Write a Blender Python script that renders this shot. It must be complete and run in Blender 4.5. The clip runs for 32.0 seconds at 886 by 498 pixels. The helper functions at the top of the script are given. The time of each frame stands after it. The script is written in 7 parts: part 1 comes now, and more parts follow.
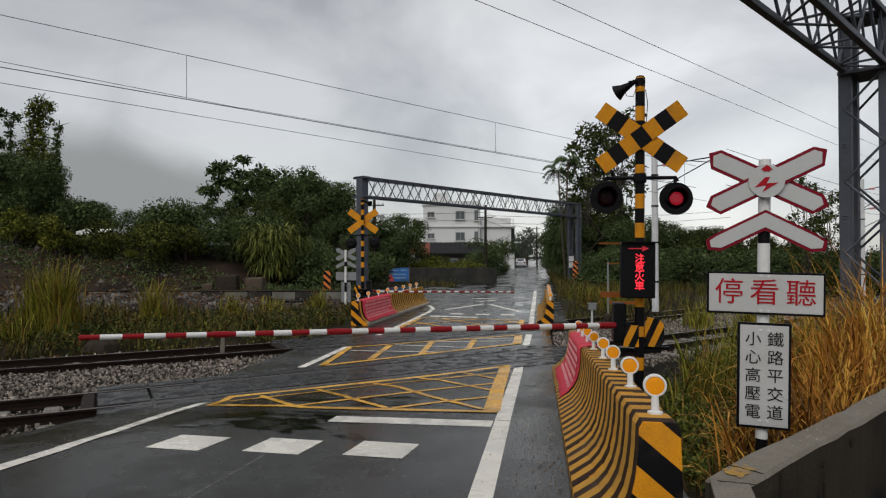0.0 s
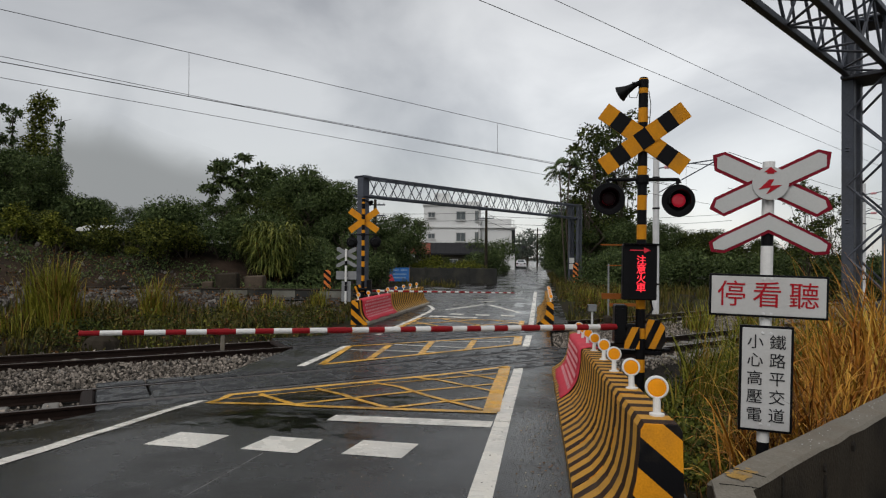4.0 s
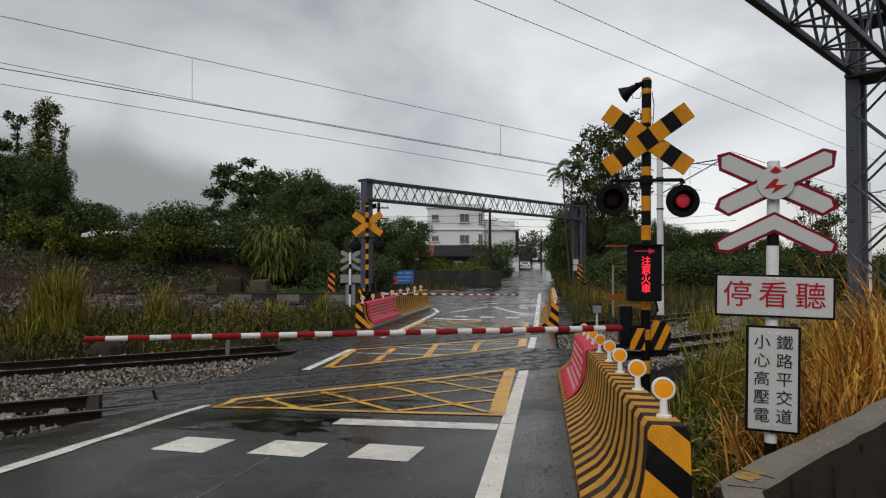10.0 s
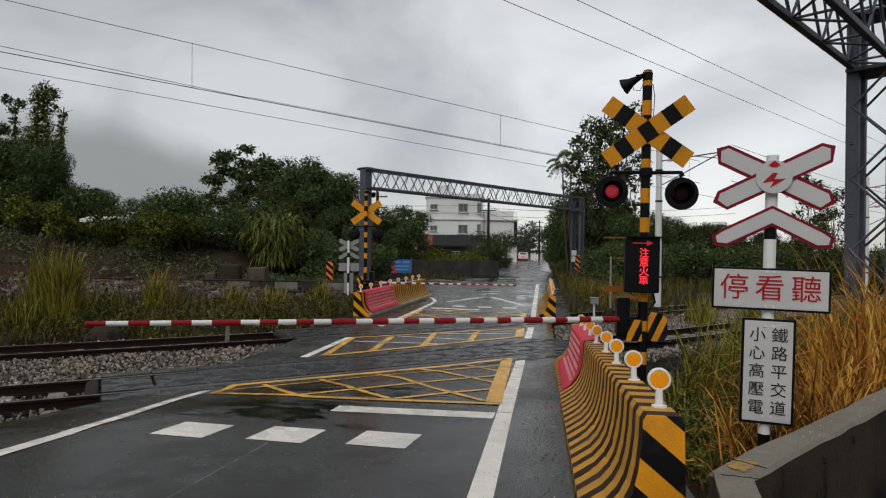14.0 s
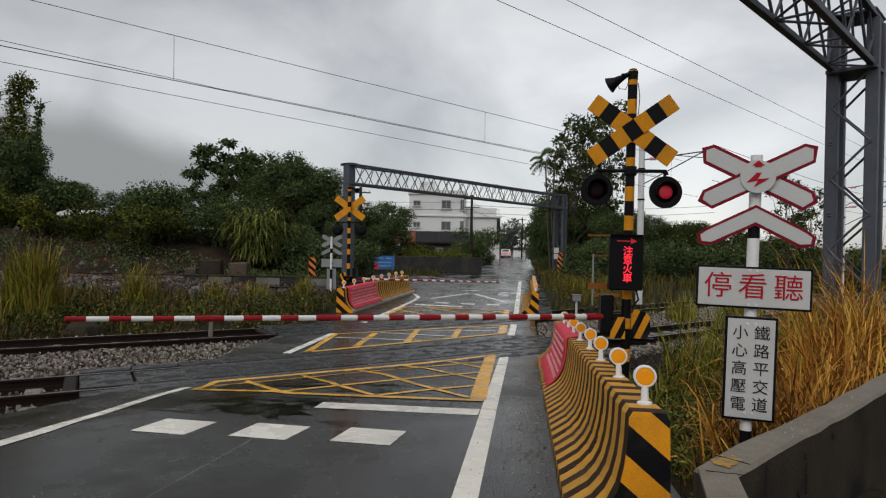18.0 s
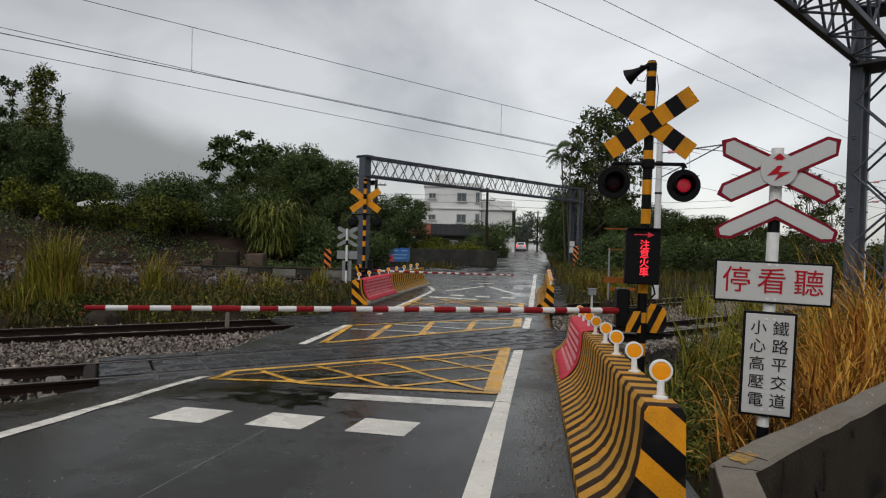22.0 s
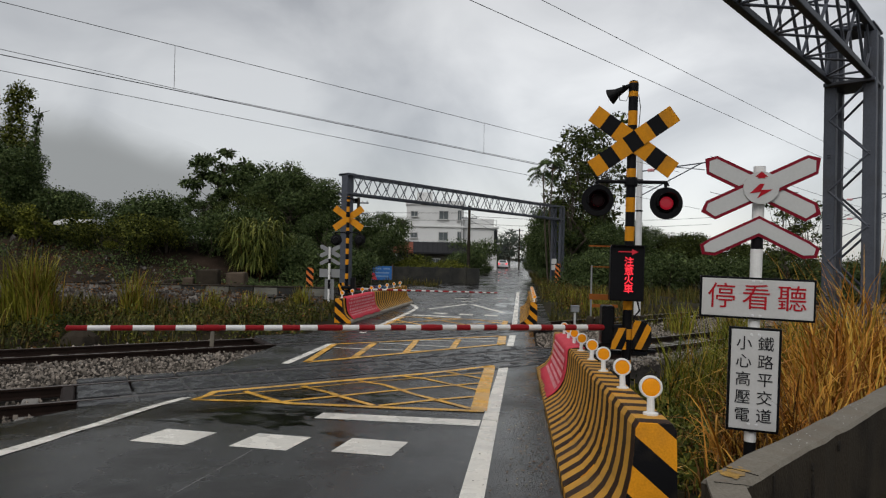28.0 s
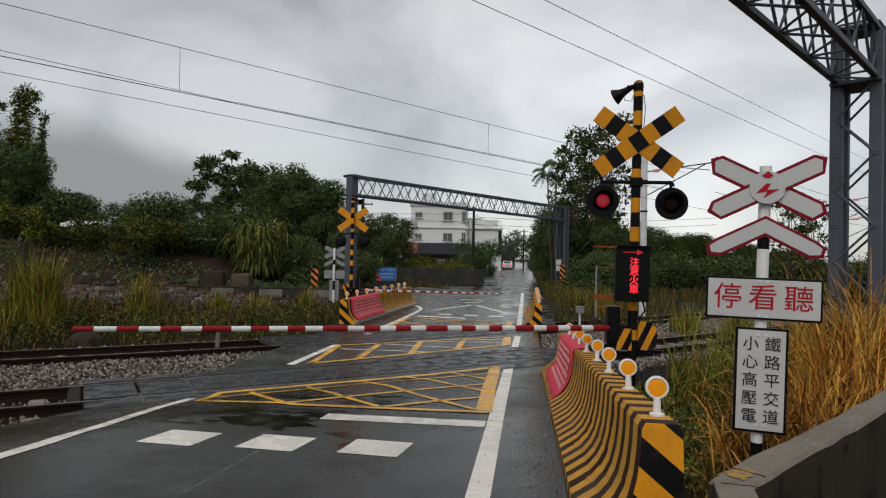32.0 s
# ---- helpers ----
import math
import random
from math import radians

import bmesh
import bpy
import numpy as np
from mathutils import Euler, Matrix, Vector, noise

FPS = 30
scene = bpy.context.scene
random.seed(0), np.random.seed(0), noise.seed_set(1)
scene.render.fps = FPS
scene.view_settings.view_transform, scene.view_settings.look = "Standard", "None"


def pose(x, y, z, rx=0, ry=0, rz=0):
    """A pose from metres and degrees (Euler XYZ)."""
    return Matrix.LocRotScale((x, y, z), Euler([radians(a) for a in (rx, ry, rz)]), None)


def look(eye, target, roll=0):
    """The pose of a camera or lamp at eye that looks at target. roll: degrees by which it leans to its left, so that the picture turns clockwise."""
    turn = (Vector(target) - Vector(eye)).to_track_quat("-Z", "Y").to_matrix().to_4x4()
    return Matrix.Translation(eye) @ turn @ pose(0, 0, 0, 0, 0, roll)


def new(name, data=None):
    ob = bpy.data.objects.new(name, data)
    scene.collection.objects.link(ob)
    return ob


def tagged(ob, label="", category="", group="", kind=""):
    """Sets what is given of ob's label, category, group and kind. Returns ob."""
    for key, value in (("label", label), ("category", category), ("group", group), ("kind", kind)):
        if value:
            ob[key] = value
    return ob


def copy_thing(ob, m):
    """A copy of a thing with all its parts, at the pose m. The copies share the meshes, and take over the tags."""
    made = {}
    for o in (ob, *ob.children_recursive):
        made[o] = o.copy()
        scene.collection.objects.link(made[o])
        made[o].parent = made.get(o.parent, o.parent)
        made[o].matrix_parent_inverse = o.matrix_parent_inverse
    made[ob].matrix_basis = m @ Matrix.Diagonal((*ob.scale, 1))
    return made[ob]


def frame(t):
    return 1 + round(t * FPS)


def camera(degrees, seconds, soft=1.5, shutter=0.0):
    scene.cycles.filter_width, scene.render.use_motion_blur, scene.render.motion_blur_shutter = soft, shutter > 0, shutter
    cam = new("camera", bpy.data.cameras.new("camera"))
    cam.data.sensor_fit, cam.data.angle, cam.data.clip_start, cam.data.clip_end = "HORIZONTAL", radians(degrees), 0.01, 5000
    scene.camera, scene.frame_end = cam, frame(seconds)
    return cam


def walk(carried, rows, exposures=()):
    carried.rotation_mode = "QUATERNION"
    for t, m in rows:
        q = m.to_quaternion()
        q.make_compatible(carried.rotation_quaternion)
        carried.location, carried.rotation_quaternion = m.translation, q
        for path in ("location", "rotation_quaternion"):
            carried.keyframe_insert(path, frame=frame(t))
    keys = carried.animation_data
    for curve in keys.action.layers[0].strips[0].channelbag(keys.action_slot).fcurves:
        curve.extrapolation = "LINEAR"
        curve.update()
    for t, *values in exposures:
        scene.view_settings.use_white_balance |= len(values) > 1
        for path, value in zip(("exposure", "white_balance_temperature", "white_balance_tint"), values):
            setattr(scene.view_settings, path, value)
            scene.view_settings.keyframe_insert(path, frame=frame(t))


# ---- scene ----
cam = camera(70.0, 32.0, soft=1.2)
PATH = [
    (0, (0.004, 0.013, 2.039), (0.002, 2.013, 2.063), -0.1),
    (0.5, (0.003, 0.015, 2.039), (0.009, 2.015, 2.064), 0.0),
    (1, (-0.001, 0.017, 2.034), (0.0, 2.016, 2.055), -0.1),
    (1.5, (0.001, 0.017, 2.035), (-0.009, 2.017, 2.054), -0.0),
    (2, (0.003, 0.018, 2.034), (-0.007, 2.018, 2.045), 0.4),
    (2.5, (-0.002, 0.02, 2.036), (-0.004, 2.02, 2.054), 0.6),
    (3, (-0.004, 0.026, 2.034), (-0.004, 2.026, 2.057), 0.6),
    (3.5, (-0.005, 0.029, 2.032), (-0.004, 2.029, 2.058), 0.5),
    (5.5, (-0.012, 0.033, 2.03), (-0.037, 2.033, 2.051), 0.5),
    (6, (-0.012, 0.037, 2.03), (-0.041, 2.037, 2.055), 0.3),
    (6.5, (-0.01, 0.036, 2.032), (-0.038, 2.035, 2.064), 0.2),
    (7, (-0.012, 0.031, 2.034), (-0.04, 2.03, 2.073), 0.2),
    (7.5, (-0.012, 0.029, 2.031), (-0.041, 2.029, 2.07), 0.1),
    (8, (-0.012, 0.03, 2.031), (-0.039, 2.03, 2.066), 0.0),
    (8.5, (-0.008, 0.035, 2.032), (-0.031, 2.034, 2.064), 0.2),
    (9, (-0.009, 0.036, 2.03), (-0.026, 2.036, 2.058), 0.2),
    (9.5, (-0.011, 0.038, 2.029), (-0.028, 2.038, 2.058), 0.1),
    (10, (-0.011, 0.034, 2.032), (-0.026, 2.034, 2.065), -0.0),
    (10.5, (-0.001, 0.02, 2.034), (-0.007, 2.019, 2.067), -0.2),
    (11, (0.0, 0.003, 2.039), (0.004, 2.003, 2.075), -0.2),
    (11.5, (-0.006, -0.009, 2.041), (-0.008, 1.991, 2.065), -0.1),
    (12, (-0.003, -0.014, 2.039), (-0.008, 1.986, 2.064), -0.1),
    (12.5, (-0.006, -0.013, 2.038), (-0.008, 1.987, 2.054), 0.1),
    (13, (-0.012, -0.011, 2.037), (-0.015, 1.989, 2.044), 0.3),
    (13.5, (-0.015, -0.004, 2.036), (-0.02, 1.996, 2.043), 0.4),
    (14, (-0.022, 0.007, 2.032), (-0.031, 2.007, 2.032), 0.7),
    (14.5, (-0.031, 0.015, 2.032), (-0.038, 2.015, 2.022), 0.8),
    (16.5, (-0.045, 0.007, 2.033), (-0.006, 2.007, 2.039), 0.6),
    (17, (-0.048, 0.008, 2.031), (0.001, 2.007, 2.033), 1.1),
    (17.5, (-0.052, 0.013, 2.031), (0.0, 2.013, 2.025), 1.3),
    (18, (-0.053, 0.017, 2.032), (-0.007, 2.016, 2.022), 1.1),
    (18.5, (-0.056, 0.021, 2.03), (-0.013, 2.021, 2.013), 1.2),
    (19, (-0.057, 0.022, 2.028), (-0.01, 2.021, 1.998), 1.2),
    (19.5, (-0.061, 0.025, 2.029), (-0.017, 2.024, 1.997), 1.1),
    (20, (-0.062, 0.028, 2.026), (-0.028, 2.027, 1.988), 1.2),
    (20.5, (-0.064, 0.032, 2.029), (-0.045, 2.031, 1.992), 0.7),
    (21, (-0.062, 0.034, 2.027), (-0.055, 2.033, 1.983), 1.2),
    (21.5, (-0.065, 0.029, 2.027), (-0.066, 2.029, 1.989), 1.7),
    (22, (-0.055, 0.023, 2.027), (-0.056, 2.023, 1.993), 1.5),
    (22.5, (-0.056, 0.027, 2.025), (-0.062, 2.026, 1.992), 1.0),
    (23, (-0.053, 0.021, 2.028), (-0.06, 2.021, 2.003), 0.8),
    (23.5, (-0.054, 0.021, 2.031), (-0.063, 2.02, 2.014), 0.5),
    (24, (-0.063, 0.021, 2.032), (-0.067, 2.021, 2.03), 0.5),
    (24.5, (-0.065, 0.018, 2.023), (-0.061, 2.018, 2.024), 0.7),
    (25, (-0.071, 0.013, 2.023), (-0.059, 2.013, 2.034), 0.8),
    (25.5, (-0.071, 0.013, 2.026), (-0.041, 2.013, 2.048), 1.0),
    (27.5, (-0.096, 0.02, 2.024), (-0.04, 2.019, 2.048), 1.2),
    (28, (-0.103, 0.02, 2.024), (-0.048, 2.02, 2.048), 1.3),
    (28.5, (-0.106, 0.022, 2.022), (-0.054, 2.021, 2.052), 1.2),
    (29, (-0.108, 0.025, 2.023), (-0.058, 2.024, 2.054), 1.2),
    (29.5, (-0.107, 0.024, 2.024), (-0.06, 2.023, 2.059), 1.2),
    (30, (-0.112, 0.022, 2.023), (-0.071, 2.021, 2.056), 1.3),
    (30.5, (-0.11, 0.024, 2.021), (-0.071, 2.023, 2.056), 1.3),
    (31, (-0.111, 0.026, 2.021), (-0.072, 2.026, 2.05), 1.3),
    (31.5, (-0.11, 0.021, 2.022), (-0.069, 2.02, 2.048), 1.2),
    (32, (-0.108, 0.022, 2.021), (-0.067, 2.021, 2.048), 1.2),
]
walk(cam, [(t, look(eye, target, roll)) for t, eye, target, roll in PATH])

# ---------------------------------------------------------------- sky and sun
SUN_UP, SUN_AZ = radians(46), radians(205)
world = bpy.data.worlds.new("overcast_sky")
scene.world = world
world.use_nodes = True


def sky():
    nt = world.node_tree
    nt.nodes.clear()
    N, L = nt.nodes.new, nt.links.new
    out, bg = N("ShaderNodeOutputWorld"), N("ShaderNodeBackground")
    tex = N("ShaderNodeTexSky")
    tex.sky_type, tex.sun_disc = "NISHITA", False
    tex.sun_elevation, tex.sun_rotation = SUN_UP, SUN_AZ
    co, mp = N("ShaderNodeTexCoord"), N("ShaderNodeMapping")
    mp.inputs["Scale"].default_value = (1.0, 1.0, 1.5)
    mp.inputs["Location"].default_value = (0.35, 0.1, 0.2)
    L(co.outputs["Generated"], mp.inputs["Vector"])
    n1 = N("ShaderNodeTexNoise")
    n1.inputs["Scale"].default_value, n1.inputs["Detail"].default_value, n1.inputs["Roughness"].default_value = 2.9, 7, 0.50
    n1.inputs["Distortion"].default_value = 0.5
    L(mp.outputs["Vector"], n1.inputs["Vector"])
    ramp = N("ShaderNodeValToRGB")
    ramp.color_ramp.elements[0].position, ramp.color_ramp.elements[0].color = 0.34, (0.50, 0.497, 0.496, 1)
    ramp.color_ramp.elements[1].position, ramp.color_ramp.elements[1].color = 0.66, (0.84, 0.835, 0.82, 1)
    L(n1.outputs["Fac"], ramp.inputs["Fac"])
    dim = N("ShaderNodeMix")
    dim.data_type = "RGBA"
    dim.inputs["Factor"].default_value = 0.03
    # thinner cloud towards the north-east
    thin, near, gain, lit = N("ShaderNodeVectorMath"), N("ShaderNodeMapRange"), N("ShaderNodeMix"), N("ShaderNodeVectorMath")
    thin.operation, lit.operation = "DOT_PRODUCT", "NORMALIZE"
    L(co.outputs["Generated"], lit.inputs[0])
    L(lit.outputs["Vector"], thin.inputs[0])
    thin.inputs[1].default_value = (0.32, 0.93, 0.185)
    near.interpolation_type = "SMOOTHSTEP"
    near.inputs["From Min"].default_value, near.inputs["From Max"].default_value = 0.90, 1.0
    near.inputs["To Min"].default_value, near.inputs["To Max"].default_value = 0.92, 1.22
    L(thin.outputs["Value"], near.inputs["Value"])
    gain.data_type, gain.blend_type = "RGBA", "MULTIPLY"
    gain.inputs["Factor"].default_value = 1
    L(ramp.outputs["Color"], gain.inputs["A"])
    L(near.outputs["Result"], gain.inputs["B"])
    L(gain.outputs["Result"], dim.inputs["A"])
    L(tex.outputs["Color"], dim.inputs["B"])
    L(dim.outputs["Result"], bg.inputs["Color"])
    bg.inputs["Strength"].default_value = 0.78
    L(bg.outputs["Background"], out.inputs["Surface"])


sky()
sun = new("sun", bpy.data.lights.new("sun", "SUN"))
sun.data.energy, sun.data.angle, sun.data.color = 1.5, radians(45), (1, 0.98, 0.95)
sun.matrix_world = look((30 * math.sin(SUN_AZ), 30 * math.cos(SUN_AZ), 31), (0, 0, 0))
scene.view_settings.exposure = 0.0

# ---------------------------------------------------------------- materials


def material(name, colour, rough=0.7, metal=0.0, vary=0.25, scale=6.0, fine=60.0, bump=0.25, dirt=None, random_piece=0.0, island=0.0, emit=0.0, spec=0.10, coord="Object", wet=0.0, soak=(0.485, 0.56)):
    """A worn surface: colour varied at two scales, stains, fine relief."""
    m = bpy.data.materials.new(name)
    m.use_nodes = True
    nt = m.node_tree
    N, L = nt.nodes.new, nt.links.new
    b = nt.nodes["Principled BSDF"]
    b.inputs["Roughness"].default_value, b.inputs["Metallic"].default_value = rough, metal
    b.inputs["Specular IOR Level"].default_value = spec
    co = N("ShaderNodeTexCoord")
    big, small = N("ShaderNodeTexNoise"), N("ShaderNodeTexNoise")
    big.inputs["Scale"].default_value, big.inputs["Detail"].default_value, big.inputs["Roughness"].default_value = scale, 8, 0.58
    small.inputs["Scale"].default_value, small.inputs["Detail"].default_value = fine, 3
    for n in (big, small):
        L(co.outputs[coord], n.inputs["Vector"])
    add = N("ShaderNodeMath")
    add.operation = "ADD"
    L(big.outputs["Fac"], add.inputs[0])
    L(small.outputs["Fac"], add.inputs[1])
    rng = N("ShaderNodeMapRange")
    rng.inputs["From Min"].default_value, rng.inputs["From Max"].default_value = 0.6, 1.4
    rng.inputs["To Min"].default_value, rng.inputs["To Max"].default_value = 1 - vary, 1 + vary
    L(add.outputs[0], rng.inputs["Value"])
    value = rng.outputs["Result"]
    if random_piece or island:
        src = N("ShaderNodeObjectInfo").outputs["Random"] if random_piece else N("ShaderNodeNewGeometry").outputs["Random Per Island"]
        amount = random_piece or island
        r2, mul = N("ShaderNodeMapRange"), N("ShaderNodeMath")
        r2.inputs["To Min"].default_value, r2.inputs["To Max"].default_value = 1 - amount, 1 + amount
        L(src, r2.inputs["Value"])
        mul.operation = "MULTIPLY"
        L(value, mul.inputs[0])
        L(r2.outputs["Result"], mul.inputs[1])
        value = mul.outputs[0]
    mix = N("ShaderNodeMix")
    mix.data_type, mix.blend_type = "RGBA", "MULTIPLY"
    mix.inputs["Factor"].default_value = 1
    mix.inputs["A"].default_value = (*colour, 1)
    L(value, mix.inputs["B"])
    colour_out = mix.outputs["Result"]
    if dirt:
        d, dr, dm = N("ShaderNodeTexNoise"), N("ShaderNodeMapRange"), N("ShaderNodeMix")
        d.inputs["Scale"].default_value, d.inputs["Detail"].default_value = scale * 0.6, 7
        L(co.outputs[coord], d.inputs["Vector"])
        dr.inputs["From Min"].default_value, dr.inputs["From Max"].default_value = 0.48, 0.68
        dr.inputs["To Max"].default_value = dirt[3] if len(dirt) > 3 else 0.6
        L(d.outputs["Fac"], dr.inputs["Value"])
        dm.data_type = "RGBA"
        L(dr.outputs["Result"], dm.inputs["Factor"])
        L(colour_out, dm.inputs["A"])
        dm.inputs["B"].default_value = (*dirt[:3], 1)
        colour_out = dm.outputs["Result"]
    L(colour_out, b.inputs["Base Color"])
    if emit:
        b.inputs["Emission Color"].default_value, b.inputs["Emission Strength"].default_value = (*colour, 1), emit
    if wet:
        wr = N("ShaderNodeMapRange")
        wr.inputs["From Min"].default_value, wr.inputs["From Max"].default_value = soak
        wr.inputs["To Min"].default_value, wr.inputs["To Max"].default_value = wet, rough
        L(big.outputs["Fac"], wr.inputs["Value"])
        L(wr.outputs["Result"], b.inputs["Roughness"])
    bp = N("ShaderNodeBump")
    bp.inputs["Strength"].default_value, bp.inputs["Distance"].default_value = bump, 0.01
    L(small.outputs["Fac"], bp.inputs["Height"])
    L(bp.outputs["Normal"], b.inputs["Normal"])
    return m


def stripes(name, a, b, axis, period, share=0.5, lean=0.0, rough=0.6, dirt=0.35, shift=0.0):
    """Paint in bands of two colours along one axis of the object, worn and dirty."""
    m = material(name, a, rough, vary=0.2, scale=5, fine=80, bump=0.15)
    nt = m.node_tree
    N, L = nt.nodes.new, nt.links.new
    bsdf = nt.nodes["Principled BSDF"]
    co, sep = N("ShaderNodeTexCoord"), N("ShaderNodeSeparateXYZ")
    L(co.outputs["Object"], sep.inputs["Vector"])
    mul, add, mod, cut = (N("ShaderNodeMath") for _ in range(4))
    mul.operation, add.operation, mod.operation, cut.operation = "MULTIPLY", "ADD", "FLOORED_MODULO", "LESS_THAN"
    other = {"X": "Z", "Y": "Z", "Z": "X"}[axis]
    L(sep.outputs[other], mul.inputs[0])
    mul.inputs[1].default_value = lean
    L(sep.outputs[axis], add.inputs[0])
    L(mul.outputs[0], add.inputs[1])
    off = N("ShaderNodeMath")
    off.operation = "ADD"
    L(add.outputs[0], off.inputs[0])
    off.inputs[1].default_value = shift
    L(off.outputs[0], mod.inputs[0])
    mod.inputs[1].default_value = period
    L(mod.outputs[0], cut.inputs[0])
    cut.inputs[1].default_value = period * share
    old = bsdf.inputs["Base Color"].links[0].from_socket
    mix = N("ShaderNodeMix")
    mix.data_type = "RGBA"
    L(cut.outputs[0], mix.inputs["Factor"])
    L(old, mix.inputs["A"])
    mix.inputs["B"].default_value = (*b, 1)
    n, r, d = N("ShaderNodeTexNoise"), N("ShaderNodeMapRange"), N("ShaderNodeMix")
    n.inputs["Scale"].default_value, n.inputs["Detail"].default_value = 3.5, 8
    L(co.outputs["Object"], n.inputs["Vector"])
    r.inputs["From Min"].default_value, r.inputs["From Max"].default_value = 0.5, 0.75
    r.inputs["To Max"].default_value = dirt
    L(n.outputs["Fac"], r.inputs["Value"])
    d.data_type = "RGBA"
    L(r.outputs["Result"], d.inputs["Factor"])
    L(mix.outputs["Result"], d.inputs["A"])
    d.inputs["B"].default_value = (0.10, 0.075, 0.05, 1)
    L(d.outputs["Result"], bsdf.inputs["Base Color"])
    return m


def glow(name, colour, strength):
    m = bpy.data.materials.new(name)
    m.use_nodes = True
    b = m.node_tree.nodes["Principled BSDF"]
    b.inputs["Base Color"].default_value = (*[c * 0.3 for c in colour], 1)
    b.inputs["Emission Color"].default_value, b.inputs["Emission Strength"].default_value = (*colour, 1), strength
    b.inputs["Roughness"].default_value = 0.3
    return m


